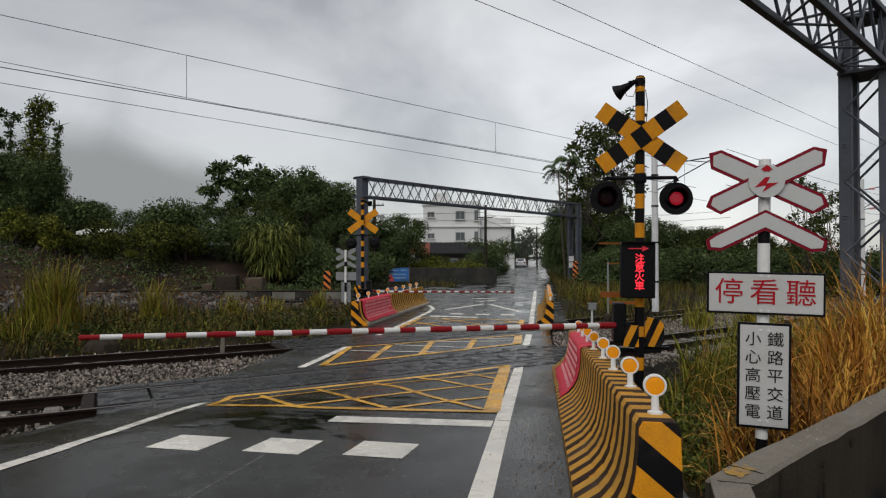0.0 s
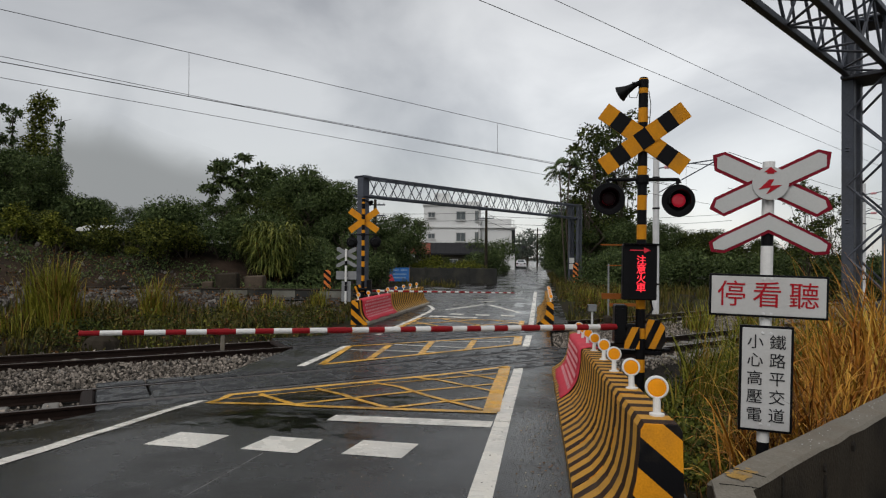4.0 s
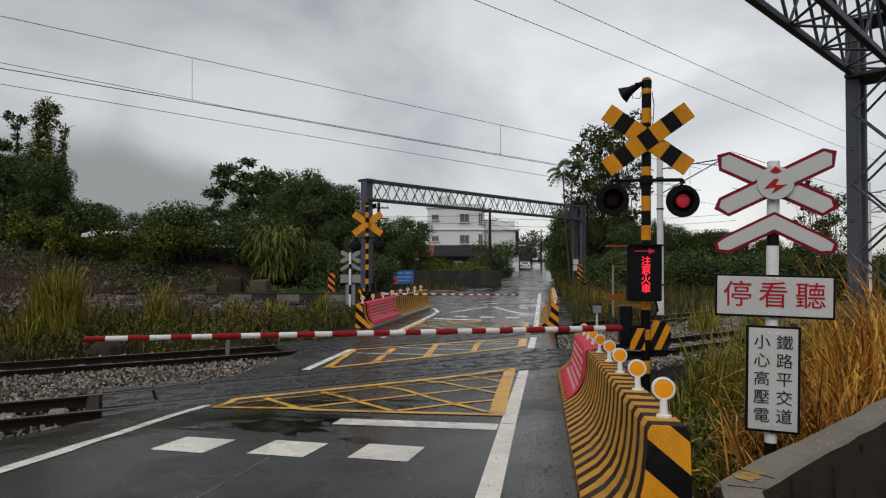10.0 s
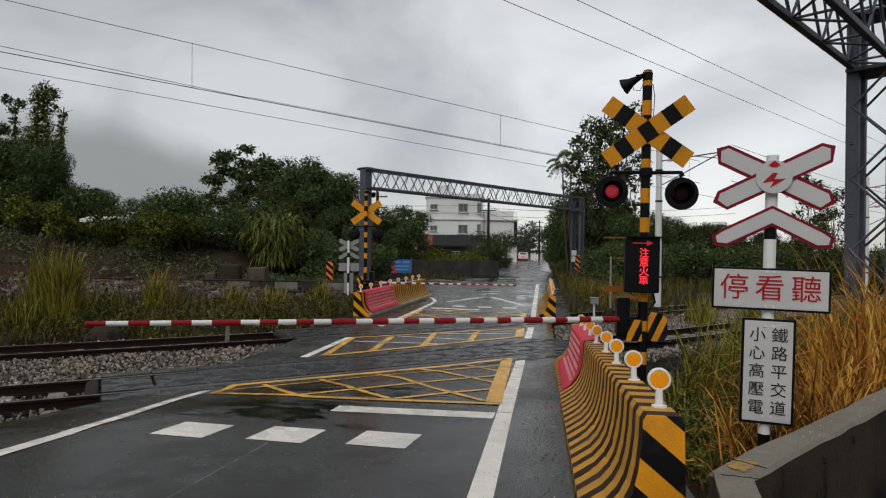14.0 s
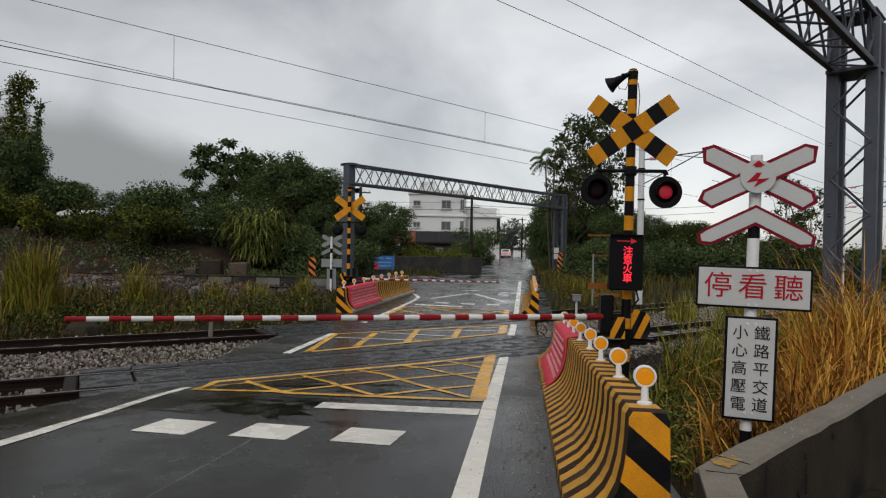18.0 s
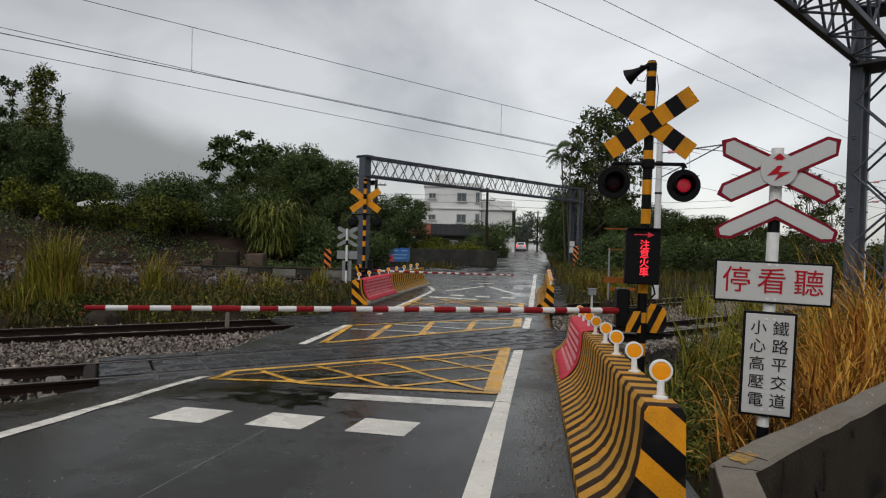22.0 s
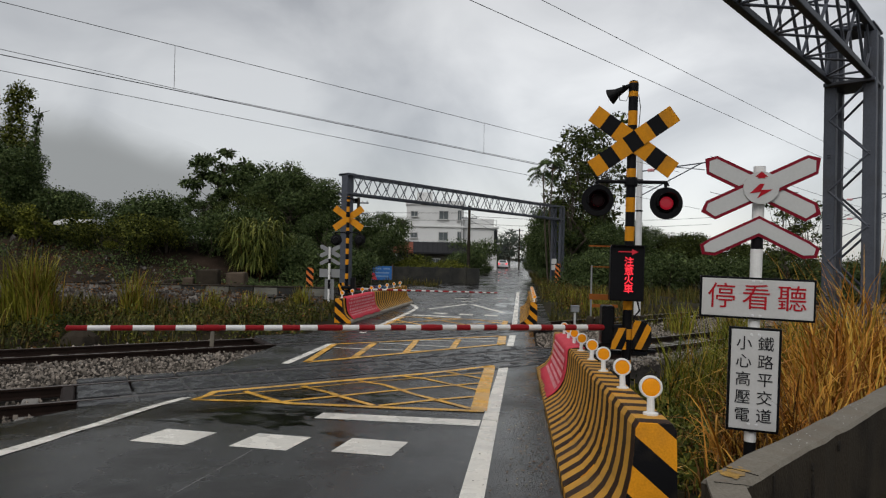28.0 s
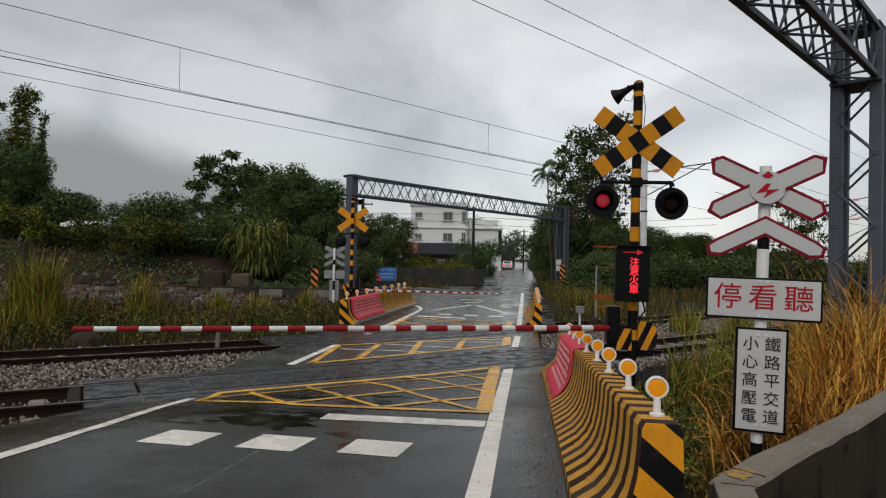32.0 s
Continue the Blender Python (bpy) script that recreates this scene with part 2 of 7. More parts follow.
YELLOW, BLACK = (0.62, 0.25, 0.012), (0.005, 0.005, 0.006)
M = dict(
    asphalt=material("wet_asphalt", (0.0135, 0.0126, 0.0112), 0.38, vary=0.9, scale=0.7, fine=75, bump=0.2, coord="Object", wet=0.05, spec=0.20, soak=(0.38, 0.62), dirt=(0.030, 0.028, 0.025, 0.55)),
    paint_white=material("road_paint_white", (0.72, 0.69, 0.62), 0.45, vary=0.12, scale=3, fine=40, bump=0.2, dirt=(0.25, 0.25, 0.25, 0.35), wet=0.2),
    paint_yellow=material("road_paint_yellow", (0.68, 0.36, 0.045), 0.45, vary=0.2, scale=3, fine=40, bump=0.2, dirt=(0.12, 0.09, 0.05, 0.55), wet=0.2),
    earth=material("wet_earth", (0.024, 0.019, 0.011), 0.9, vary=0.5, scale=0.8, fine=14, bump=0.8, dirt=(0.022, 0.028, 0.010, 0.9)),
    bank=material("brown_earth", (0.030, 0.020, 0.014), 0.9, vary=0.7, scale=0.7, fine=9, bump=1.0, dirt=(0.010, 0.010, 0.006, 0.9)),
    stone=material("ballast_stone", (0.19, 0.164, 0.138), 0.7, vary=0.4, scale=12, fine=70, bump=0.3, island=0.8),
    # far darker than the stones: shade of the gaps put into the colour
    bed=material("ballast_bed", (0.022, 0.019, 0.016), 0.85, vary=0.6, scale=14, fine=40, bump=1.0),
    rail=material("rusty_rail", (0.015, 0.009, 0.007), 0.6, metal=0.1, vary=0.3, scale=8, fine=60, bump=0.3),
    rail_top=material("polished_rail_head", (0.13, 0.11, 0.10), 0.32, metal=0.8, vary=0.15, scale=6, fine=50, bump=0.05),
    water=material("standing_rain_water", (0.008, 0.0075, 0.007), 0.16, vary=0.4, scale=3, fine=30, bump=0.04, spec=0.20, wet=0.03, soak=(0.42, 0.60)),
    panel=material("rubber_crossing_panel", (0.014, 0.014, 0.015), 0.48, vary=0.4, scale=3, fine=60, bump=0.3, random_piece=0.3, wet=0.16, spec=0.13),
    sleeper=material("concrete_sleeper", (0.2, 0.19, 0.175), 0.8, vary=0.25, scale=5, fine=60),
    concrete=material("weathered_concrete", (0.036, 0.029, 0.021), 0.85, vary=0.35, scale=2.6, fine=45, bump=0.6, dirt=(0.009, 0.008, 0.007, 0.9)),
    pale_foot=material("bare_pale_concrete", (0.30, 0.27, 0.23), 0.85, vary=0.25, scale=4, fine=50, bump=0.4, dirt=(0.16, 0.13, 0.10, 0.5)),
    concrete_top=material("pale_concrete", (0.175, 0.158, 0.130), 0.85, vary=0.25, scale=5, fine=70, bump=0.5, dirt=(0.15, 0.12, 0.09, 0.5)),
    barrier=stripes("striped_barrier_paint", (0.50, 0.255, 0.035), (0.030, 0.013, 0.006), "Y", 0.25, 0.46, dirt=0.3),
    barrier_end=stripes("barrier_end_paint", YELLOW, BLACK, "Z", 0.33, 0.5, lean=0.83, shift=-0.062),
    yellow=material("yellow_paint", YELLOW, 0.5, vary=0.15, scale=6, fine=70, bump=0.1, dirt=(0.2, 0.12, 0.04, 0.3)),
    black=material("black_paint", (0.006, 0.006, 0.007), 0.45, vary=0.2, scale=6, fine=70, bump=0.1),
    white=material("white_enamel", (0.68, 0.675, 0.66), 0.4, vary=0.08, scale=4, fine=60, bump=0.05, dirt=(0.45, 0.43, 0.40, 0.3)),
    # white boards turned from the light: their shade is put into this grey
    board=material("shade_greyed_board", (0.46, 0.455, 0.445), 0.4, vary=0.06, scale=4, fine=60, bump=0.04, dirt=(0.34, 0.32, 0.29, 0.3)),
    sheet=material("pale_reflective_sheet", (0.45, 0.45, 0.44), 0.4, vary=0.06, scale=5, fine=60, bump=0.04),
    red=material("red_enamel", (0.175, 0.007, 0.018), 0.4, vary=0.12, scale=5, fine=60, bump=0.05),
    sign_red=material("red_lettering", (0.33, 0.010, 0.018), 0.45, vary=0.08, scale=9, fine=60, bump=0.02),
    ink=material("black_lettering", (0.018, 0.018, 0.02), 0.45, vary=0.1, scale=9, fine=60, bump=0.02),
    boom_red=material("boom_red", (0.24, 0.012, 0.016), 0.4, vary=0.15, scale=7, fine=60, bump=0.05),
    amber=material("amber_reflector", (0.82, 0.30, 0.01), 0.25, vary=0.12, scale=25, fine=220, bump=0.3),
    banner=material("red_banner_cloth", (0.56, 0.05, 0.075), 0.65, vary=0.2, scale=5, fine=60, bump=0.3),
    banner_ink=material("pale_banner_print", (0.64, 0.30, 0.32), 0.65, vary=0.2, scale=9, fine=60, bump=0.1),
    steel=material("grey_blue_painted_steel", (0.074, 0.081, 0.098), 0.5, metal=0.1, vary=0.25, scale=3, fine=50, bump=0.15, dirt=(0.05, 0.045, 0.04, 0.4)),
    pale_steel=material("galvanised_steel", (0.56, 0.56, 0.56), 0.55, metal=0.1, vary=0.15, scale=4, fine=50, bump=0.1),
    wire=material("dark_wire", (0.03, 0.03, 0.032), 0.5, metal=0.4, vary=0.1, scale=4, fine=50, bump=0.0),
    led=glow("red_led", (1.0, 0.03, 0.05), 1.6),
    led_dim=glow("dim_red_led", (0.6, 0.02, 0.04), 0.45),
    lamp=glow("lit_red_lens", (0.60, 0.012, 0.034), 0.30),
    tail=glow("lit_tail_lamp", (1.0, 0.05, 0.06), 2.5),
    back=material("grey_sign_back", (0.22, 0.225, 0.23), 0.55, metal=0.2, vary=0.15, scale=4, fine=50, bump=0.1),
    orange=material("faded_orange_bar", (0.22, 0.07, 0.015), 0.5, vary=0.2, scale=5, fine=50, bump=0.1),
    lens=material("unlit_red_lens", (0.012, 0.003, 0.004), 0.35, vary=0.2, scale=20, fine=200, bump=0.3),
)

# ---------------------------------------------------------------- geometry tools
RA = radians(8.6)
RC, RS = math.cos(RA), math.sin(RA)


def R(u, v):
    """Road coordinates (to the right, along) to the plan."""
    return u * RC + v * RS, -u * RS + v * RC


def heading(s):
    return radians(59 - 0.6 * min(max(s, -5), 8) - 0.15 * (min(max(s, 8), 48) - 8))


STEP = 0.25
TRACK = []
x, y = -1.14, 11.25
for k in range(0, 700):
    TRACK.append((k * STEP, x, y))
    x, y = x + STEP * math.sin(heading(k * STEP)), y + STEP * math.cos(heading(k * STEP))
x, y = -1.14, 11.25
for k in range(1, 400):
    x, y = x - STEP * math.sin(heading(-k * STEP)), y - STEP * math.cos(heading(-k * STEP))
    TRACK.insert(0, (-k * STEP, x, y))
TRACK = np.array(TRACK)
TRACK_DIR = np.array([(math.sin(heading(s)), math.cos(heading(s))) for s in TRACK[:, 0]])


def T(s, w):
    """Track coordinates (along, away from the near track's centre line) to the plan."""
    px, py = np.interp(s, TRACK[:, 0], TRACK[:, 1]), np.interp(s, TRACK[:, 0], TRACK[:, 2])
    h = heading(s)
    return px - w * math.cos(h), py + w * math.sin(h)


def track_w(x, y):
    k = int(np.argmin((TRACK[::4, 1] - x) ** 2 + (TRACK[::4, 2] - y) ** 2)) * 4
    d = TRACK_DIR[k]
    return TRACK[k, 0], -(x - TRACK[k, 1]) * d[1] + (y - TRACK[k, 2]) * d[0]


def smooth(a, b, t):
    t = min(max((t - a) / (b - a), 0), 1)
    return t * t * (3 - 2 * t)


def gz(x, y):
    """Height of the made ground: a road that falls to the rails, level beyond."""
    s, w = track_w(x, y)
    if w < -0.95:
        return min(0.65 - 0.058 * min(max(y, -3), 11.2), 0.12 * (-0.95 - w))
    return 0.010 * min(max(w - 5.3, 0), 18)


def earth_z(x, y):
    """Height of the open ground, with the bank beyond the rails."""
    s, w = track_w(x, y)
    u = x * RC - y * RS
    z = gz(x, y) - 0.05
    if -3.2 < w < 7.4:
        z = -0.42 * min(smooth(-3.2, -1.7, w), 1 - smooth(5.9, 7.4, w)) + z * (1 - min(smooth(-3.2, -1.7, w), 1 - smooth(5.9, 7.4, w)))
    road = 1 - smooth(0.0, 1.6, max(-5.3 - u, u - 0.6))
    z -= 0.10 * road
    if w > 6:
        left = smooth(6.5, 13, -x) * (1 - smooth(44, 60, y))
        z += left * (0.25 * smooth(7.5, 15, w) + 2.3 * smooth(23, 31, w) + 0.5 * smooth(31, 45, w))
        z += (1 - road) * 0.10 * noise.noise(Vector((x * 0.5, y * 0.5, 0)))
        z += left * smooth(21, 26, w) * (0.35 * noise.noise(Vector((x * 0.35, y * 0.35, 3))) + 0.2 * noise.noise(Vector((x * 1.3, y * 1.3, 5))))
    return z


class Shape:
    """Vertices and faces gathered for one mesh."""

    def __init__(self):
        self.v, self.f = [], []

    def add(self, verts, faces):
        n = len(self.v)
        self.v += [tuple(p) for p in verts]
        self.f += [tuple(i + n for i in f) for f in faces]
        return self

    def box(self, c, size, m=None, bevel=0.0):
        x, y, z = (d / 2 for d in size)
        if bevel:
            b = min(bevel, x * 0.9, y * 0.9, z * 0.9)
            pts = [(sx * (x - b * (k != 0)), sy * (y - b * (k != 1)), sz * (z - b * (k != 2))) for sx in (-1, 1) for sy in (-1, 1) for sz in (-1, 1) for k in range(3)]
            idx = lambda i, j, k, n: ((i * 2 + j) * 2 + k) * 3 + n
            f = []
            for a in (0, 1):
                r = 1 if a else -1
                q = [idx(a, 0, 0, 0), idx(a, 1, 0, 0), idx(a, 1, 1, 0), idx(a, 0, 1, 0)]
                f.append(q[::r])
                q = [idx(0, a, 0, 1), idx(0, a, 1, 1), idx(1, a, 1, 1), idx(1, a, 0, 1)]
                f.append(q[::r])
                q = [idx(0, 0, a, 2), idx(1, 0, a, 2), idx(1, 1, a, 2), idx(0, 1, a, 2)]
                f.append(q[::r])
            for a in (0, 1):
                for c2 in (0, 1):
                    f.append([idx(a, c2, 0, 0), idx(a, c2, 1, 0), idx(a, c2, 1, 1), idx(a, c2, 0, 1)])
                    f.append([idx(a, 0, c2, 0), idx(a, 1, c2, 0), idx(a, 1, c2, 2), idx(a, 0, c2, 2)])
                    f.append([idx(0, a, c2, 1), idx(1, a, c2, 1), idx(1, a, c2, 2), idx(0, a, c2, 2)])
            f += [[idx(i, j, k, n) for n in range(3)] for i in (0, 1) for j in (0, 1) for k in (0, 1)]
        else:
            pts = [(sx * x, sy * y, sz * z) for sx in (-1, 1) for sy in (-1, 1) for sz in (-1, 1)]
            f = [(0, 1, 3, 2), (4, 6, 7, 5), (0, 4, 5, 1), (2, 3, 7, 6), (0, 2, 6, 4), (1, 5, 7, 3)]
        m = m or Matrix()
        return self.add([tuple(Vector(c) + (m.to_3x3() @ Vector(p))) for p in pts], f)

    def tube(self, p0, p1, r0, r1=None, n=10, caps=True):
        r1 = r0 if r1 is None else r1
        p0, p1 = Vector(p0), Vector(p1)
        q = (p1 - p0).to_track_quat("Z", "Y")
        ring = lambda p, r: [tuple(p + q @ Vector((r * math.cos(a * 2 * math.pi / n), r * math.sin(a * 2 * math.pi / n), 0))) for a in range(n)]
        f = [(a, (a + 1) % n, n + (a + 1) % n, n + a) for a in range(n)]
        if caps:
            f += [tuple(range(n))[::-1], tuple(range(n, 2 * n))]
        return self.add(ring(p0, r0) + ring(p1, r1), f)

    def lathe(self, profile, m, n=24):
        """Turns (radius, height) pairs round the local z axis."""
        pts = [tuple(m @ Vector((r * math.cos(a * 2 * math.pi / n), r * math.sin(a * 2 * math.pi / n), h))) for r, h in profile for a in range(n)]
        f = [(i * n + a, i * n + (a + 1) % n, (i + 1) * n + (a + 1) % n, (i + 1) * n + a) for i in range(len(profile) - 1) for a in range(n)]
        return self.add(pts, f)

    def slab(self, outline, depth, m):
        """A flat outline in local x, z, given a thickness along y."""
        n = len(outline)
        pts = [tuple(m @ Vector((a, 0, b))) for a, b in outline] + [tuple(m @ Vector((a, depth, b))) for a, b in outline]
        f = [tuple(range(n)), tuple(range(n, 2 * n))[::-1]] + [(i, n + i, n + (i + 1) % n, (i + 1) % n) for i in range(n)]
        return self.add(pts, f)

    def path(self, pts, r, n=6):
        pts = [Vector(p) for p in pts]
        rings, first = [], len(self.v)
        for k, p in enumerate(pts):
            d = (pts[min(k + 1, len(pts) - 1)] - pts[max(k - 1, 0)]).normalized()
            side = d.cross(Vector((0.31, 0.17, 0.93))).normalized()
            up = side.cross(d)
            rings += [tuple(p + side * r * math.cos(2 * math.pi * a / n) + up * r * math.sin(2 * math.pi * a / n)) for a in range(n)]
        f = [(k * n + a, k * n + (a + 1) % n, (k + 1) * n + (a + 1) % n, (k + 1) * n + a) for k in range(len(pts) - 1) for a in range(n)]
        f += [tuple(range(n))[::-1], tuple(range((len(pts) - 1) * n, len(pts) * n))]
        return self.add(rings, f)

    def mesh(self, name, mat, smooth_shade=False):
        me = bpy.data.meshes.new(name)
        me.from_pydata(self.v, [], self.f)
        me.materials.append(mat)
        if smooth_shade:
            me.shade_smooth()
        me.update()
        return me


def part(name, shape, mat, parent=None, label="", soft=False, m=None):
    me = shape.mesh(name, mat, soft) if isinstance(shape, Shape) else shape
    ob = new(name, me)
    if parent:
        ob.parent = parent
    if m is not None:
        ob.matrix_local = m
    if label:
        ob["label"] = label
    return ob


def thing(name, label, category, m=None, group="", kind=""):
    ob = new(name)
    ob.empty_display_size = 0.1
    if m is not None:
        ob.matrix_world = m
    return tagged(ob, label, category, group, kind)


def lone(name, shape, mat, label, category, group="", kind="", soft=False, m=None):
    ob = part(name, shape, mat, None, "", soft, m)
    return tagged(ob, label, category, group, kind)


def lettering(name, text, size, mat, parent, m, depth=0.002, label=""):
    """Raised characters facing -y, centred at the pose m."""
    cu = bpy.data.curves.new(name, "FONT")
    cu.body, cu.size, cu.extrude, cu.align_x, cu.align_y = text, size, depth, "CENTER", "CENTER"
    tmp = bpy.data.objects.new(name, cu)
    scene.collection.objects.link(tmp)
    me = bpy.data.meshes.new_from_object(tmp.evaluated_get(bpy.context.evaluated_depsgraph_get()))
    bpy.data.objects.remove(tmp)
    me.materials.clear()
    me.materials.append(mat)
    return part(name, me, mat, parent, label, m=m @ pose(0, 0, 0, 90, 0, 0))


def lay(points, rise, width_cells=1):
    """A sheet over the made ground between two rows of plan points."""
    s = Shape()
    n = len(points[0])
    for row in points:
        s.v += [(x, y, gz(x, y) + rise) for x, y in row]
    for i in range(len(points) - 1):
        for j in range(n - 1):
            s.f.append((i * n + j, i * n + j + 1, (i + 1) * n + j + 1, (i + 1) * n + j))
    return s


def marking(name, a, b, width, mat, parent, rise=0.006):
    """A painted line on the road from a to b, in road coordinates."""
    (u0, v0), (u1, v1) = a, b
    length = math.hypot(u1 - u0, v1 - v0)
    n = max(2, int(length / (0.2 if v0 < 30 else 1.0)) + 1)
    du, dv = (v1 - v0) / length * width / 2, -(u1 - u0) / length * width / 2
    rows = []
    for k in range(n):
        t = k / (n - 1)
        u, v = u0 + t * (u1 - u0), v0 + t * (v1 - v0)
        rows.append([R(u - du, v - dv), R(u + du, v + dv)])
    return part(name, lay(rows, rise), mat, parent)


# ---------------------------------------------------------------- ground, road, rails
def ground():
    xs = np.concatenate([-np.geomspace(2500, 45, 16), np.arange(-44, -14, 1.0), np.arange(-14, 14, 0.5), np.arange(14, 46, 1.5), np.geomspace(48, 2500, 16)])
    ys = np.concatenate([-np.geomspace(1500, 12, 12), np.arange(-11, 0, 1.0), np.arange(0, 30, 0.5), np.arange(30, 60, 1.0), np.geomspace(62, 3500, 22)])
    s = Shape()
    s.v = [(float(x), float(y), float(earth_z(x, y))) for y in ys for x in xs]
    n = len(xs)
    s.f = [(j * n + i, j * n + i + 1, (j + 1) * n + i + 1, (j + 1) * n + i) for j in range(len(ys) - 1) for i in range(n - 1)]
    lone("ground", s, M["earth"], "wet grassy earth beside the road and railway", "ground", kind="structure", soft=True).data.materials.append(M["bank"])
    me = bpy.data.objects["ground"].data
    for f in me.polygons:
        x, y, z = f.center
        if -60 < x < -7 and 18 < y < 45 and track_w(x, y)[1] > 13:
            f.material_index = 1


M["seam"] = material("grey_road_seam", (0.20, 0.195, 0.188), 0.6, vary=0.3, scale=4, fine=40)


def road():
    vs = np.concatenate([np.arange(-14, 3, 1.0), np.arange(3, 30, 0.2), np.arange(30, 60, 1.5), np.geomspace(60, 420, 20)])
    rows = []
    for v in vs:
        right = 1.0 - 0.72 * smooth(11.2, 11.9, v) + 0.6 * smooth(18.6, 19.4, v)
        left = -5.55 + 0.2 * smooth(8, 11, v)
        rows.append([R(left + (right - left) * k / 26, v) for k in range(27)])
    ob = lone("road", lay(rows, 0.0), M["asphalt"], "wet dark asphalt road over the crossing", "road", kind="structure")
    rows = [[R(-5.2 - 0.9 * i, 25.2 + (4.4 + 8.5 * (1 - smooth(3, 8, i))) * j / 6 + 0.16 * i) for j in range(7)] for i in range(40)]
    part("side_road", lay(rows, 0.004), M["asphalt"], ob)
    W, Y = M["paint_white"], M["paint_yellow"]
    marking("seam", (-2.35, 5.2), (-2.42, 0.5), 0.010, M["seam"], ob, 0.0015)
    marking("edge_line", (-0.40, -8), (-0.40, 6.95), 0.17, W, ob, 0.003)
    marking("edge_line", (-0.40, 6.95), (-0.38, 12.1), 0.17, W, ob)
    marking("edge_line", (-0.31, 14.6), (-0.27, 16.75), 0.16, W, ob)
    marking("edge_line", (-0.25, 18.6), (-0.22, 36), 0.16, W, ob, 0.022)
    side = ((-4.27, -8), (-4.27, 4.51), (-4.25, 5.08), (-4.32, 5.93), (-4.56, 7.32), (-4.62, 8.25))
    for a, b in zip(side, side[1:]):
        marking("edge_line", a, b, 0.15, W, ob)
    marking("edge_line", (-4.34, 11.15), (-4.30, 13.95), 0.15, W, ob)
    curve = [(-4.15, 16.0), (-4.05, 18.4), (-3.98, 20.4), (-3.94, 22.6), (-4.0, 23.8), (-4.3, 24.9), (-4.9, 26.1), (-5.8, 27.0), (-7.5, 27.6)]
    for a, b in zip(curve, curve[1:]):
        marking("edge_line", a, b, 0.15, W, ob)
    marking("stop_line", (-2.28, 6.79), (-0.50, 6.77), 0.32, W, ob, 0.003)
    for u in (-3.24, -2.31, -1.39):
        marking("dash", (u - 0.27, 5.55), (u + 0.27, 5.50), 0.53, W, ob, 0.003)
    marking("stop_line", (-3.67, 21.1), (-2.05, 20.95), 0.32, W, ob)
    for u in (-2.85, -1.95, -1.08):
        marking("dash", (u - 0.24, 22.0), (u + 0.24, 22.0), 0.45, W, ob)
    for a, b in (((-3.47, 23.5), (-2.3, 26.4)), ((-2.1, 26.4), (-0.66, 23.1)), ((-3.1, 29.3), (-1.9, 29.6)), ((-2.6, 27.6), (-2.0, 28.4)), ((-1.4, 29.9), (-0.7, 30.4))):
        marking("dash", a, b, 0.2, W, ob)

    def hatched(corners, spacing, border):
        for i, (a, b) in enumerate(zip(corners, corners[1:] + corners[:1])):
            marking("box_line", a, b, border[i], Y, ob, 0.009)
        for sign in (1, -1):
            d = (0.7071, 0.7071 * sign)
            nrm = (-d[1], d[0])
            offs = [c[0] * nrm[0] + c[1] * nrm[1] for c in corners]
            o = min(offs) + spacing * 0.6
            while o < max(offs) - 0.15:
                hits = []
                for a, b in zip(corners, corners[1:] + corners[:1]):
                    fa, fb = a[0] * nrm[0] + a[1] * nrm[1] - o, b[0] * nrm[0] + b[1] * nrm[1] - o
                    if fa * fb < 0:
                        t = fa / (fa - fb)
                        hits.append((a[0] + t * (b[0] - a[0]), a[1] + t * (b[1] - a[1])))
                if len(hits) == 2 and math.dist(*hits) > 0.4:
                    marking("box_line", *hits, 0.10, Y, ob, 0.008)
                o += spacing

    def trail(name, width, mat, rise, *points):
        for a, b in zip(points, points[1:]):
            marking(name, a, b, width, mat, ob, rise)

    # the box before the track, with its uneven hand-laid lattice
    trail("box_line", 0.13, Y, 0.009, (-4.37, 7.93), (-2.82, 7.40), (-1.70, 7.41), (-0.49, 7.44))
    trail("box_line", 0.12, Y, 0.009, (-4.35, 7.93), (-4.43, 8.64))
    trail("box_line", 0.12, Y, 0.009, (-4.46, 8.64), (-3.71, 9.23), (-2.75, 9.96), (-1.68, 10.81), (-0.55, 11.88))
    trail("box_line", 0.20, Y, 0.009, (-0.56, 7.46), (-0.60, 9.17), (-0.63, 11.75))
    for line in (((-4.04, 8.81), (-2.98, 7.45)), ((-3.37, 9.35), (-2.47, 8.12), (-1.83, 7.5)), ((-2.63, 9.93), (-1.47, 8.44), (-0.67, 7.59)), ((-2.02, 10.5), (-0.66, 9.06)), ((-1.37, 11.06), (-0.70, 10.32)),
                 ((-1.76, 7.51), (-1.18, 8.08), (-0.64, 8.52)), ((-3.02, 7.45), (-2.28, 8.24), (-1.49, 9.05), (-0.67, 9.80)), ((-4.28, 8.31), (-3.22, 9.12), (-2.58, 9.67), (-1.59, 10.21), (-0.73, 11.05))):
        trail("box_line", 0.09, Y, 0.008, *line)
    # the box between the tracks
    trail("box_line", 0.13, Y, 0.009, (-4.21, 13.81), (-4.02, 11.38), (-0.52, 14.89))
    trail("box_line", 0.20, Y, 0.009, (-0.52, 14.89), (-0.53, 16.49))
    trail("box_line", 0.12, Y, 0.009, (-0.53, 16.49), (-4.21, 13.81))
    for a, b in (((-3.32, 12.2), (-3.39, 14.2)), ((-2.44, 12.98), (-2.54, 15.0)), ((-1.56, 13.92), (-1.57, 15.45))):
        trail("box_line", 0.14, Y, 0.008, a, b)
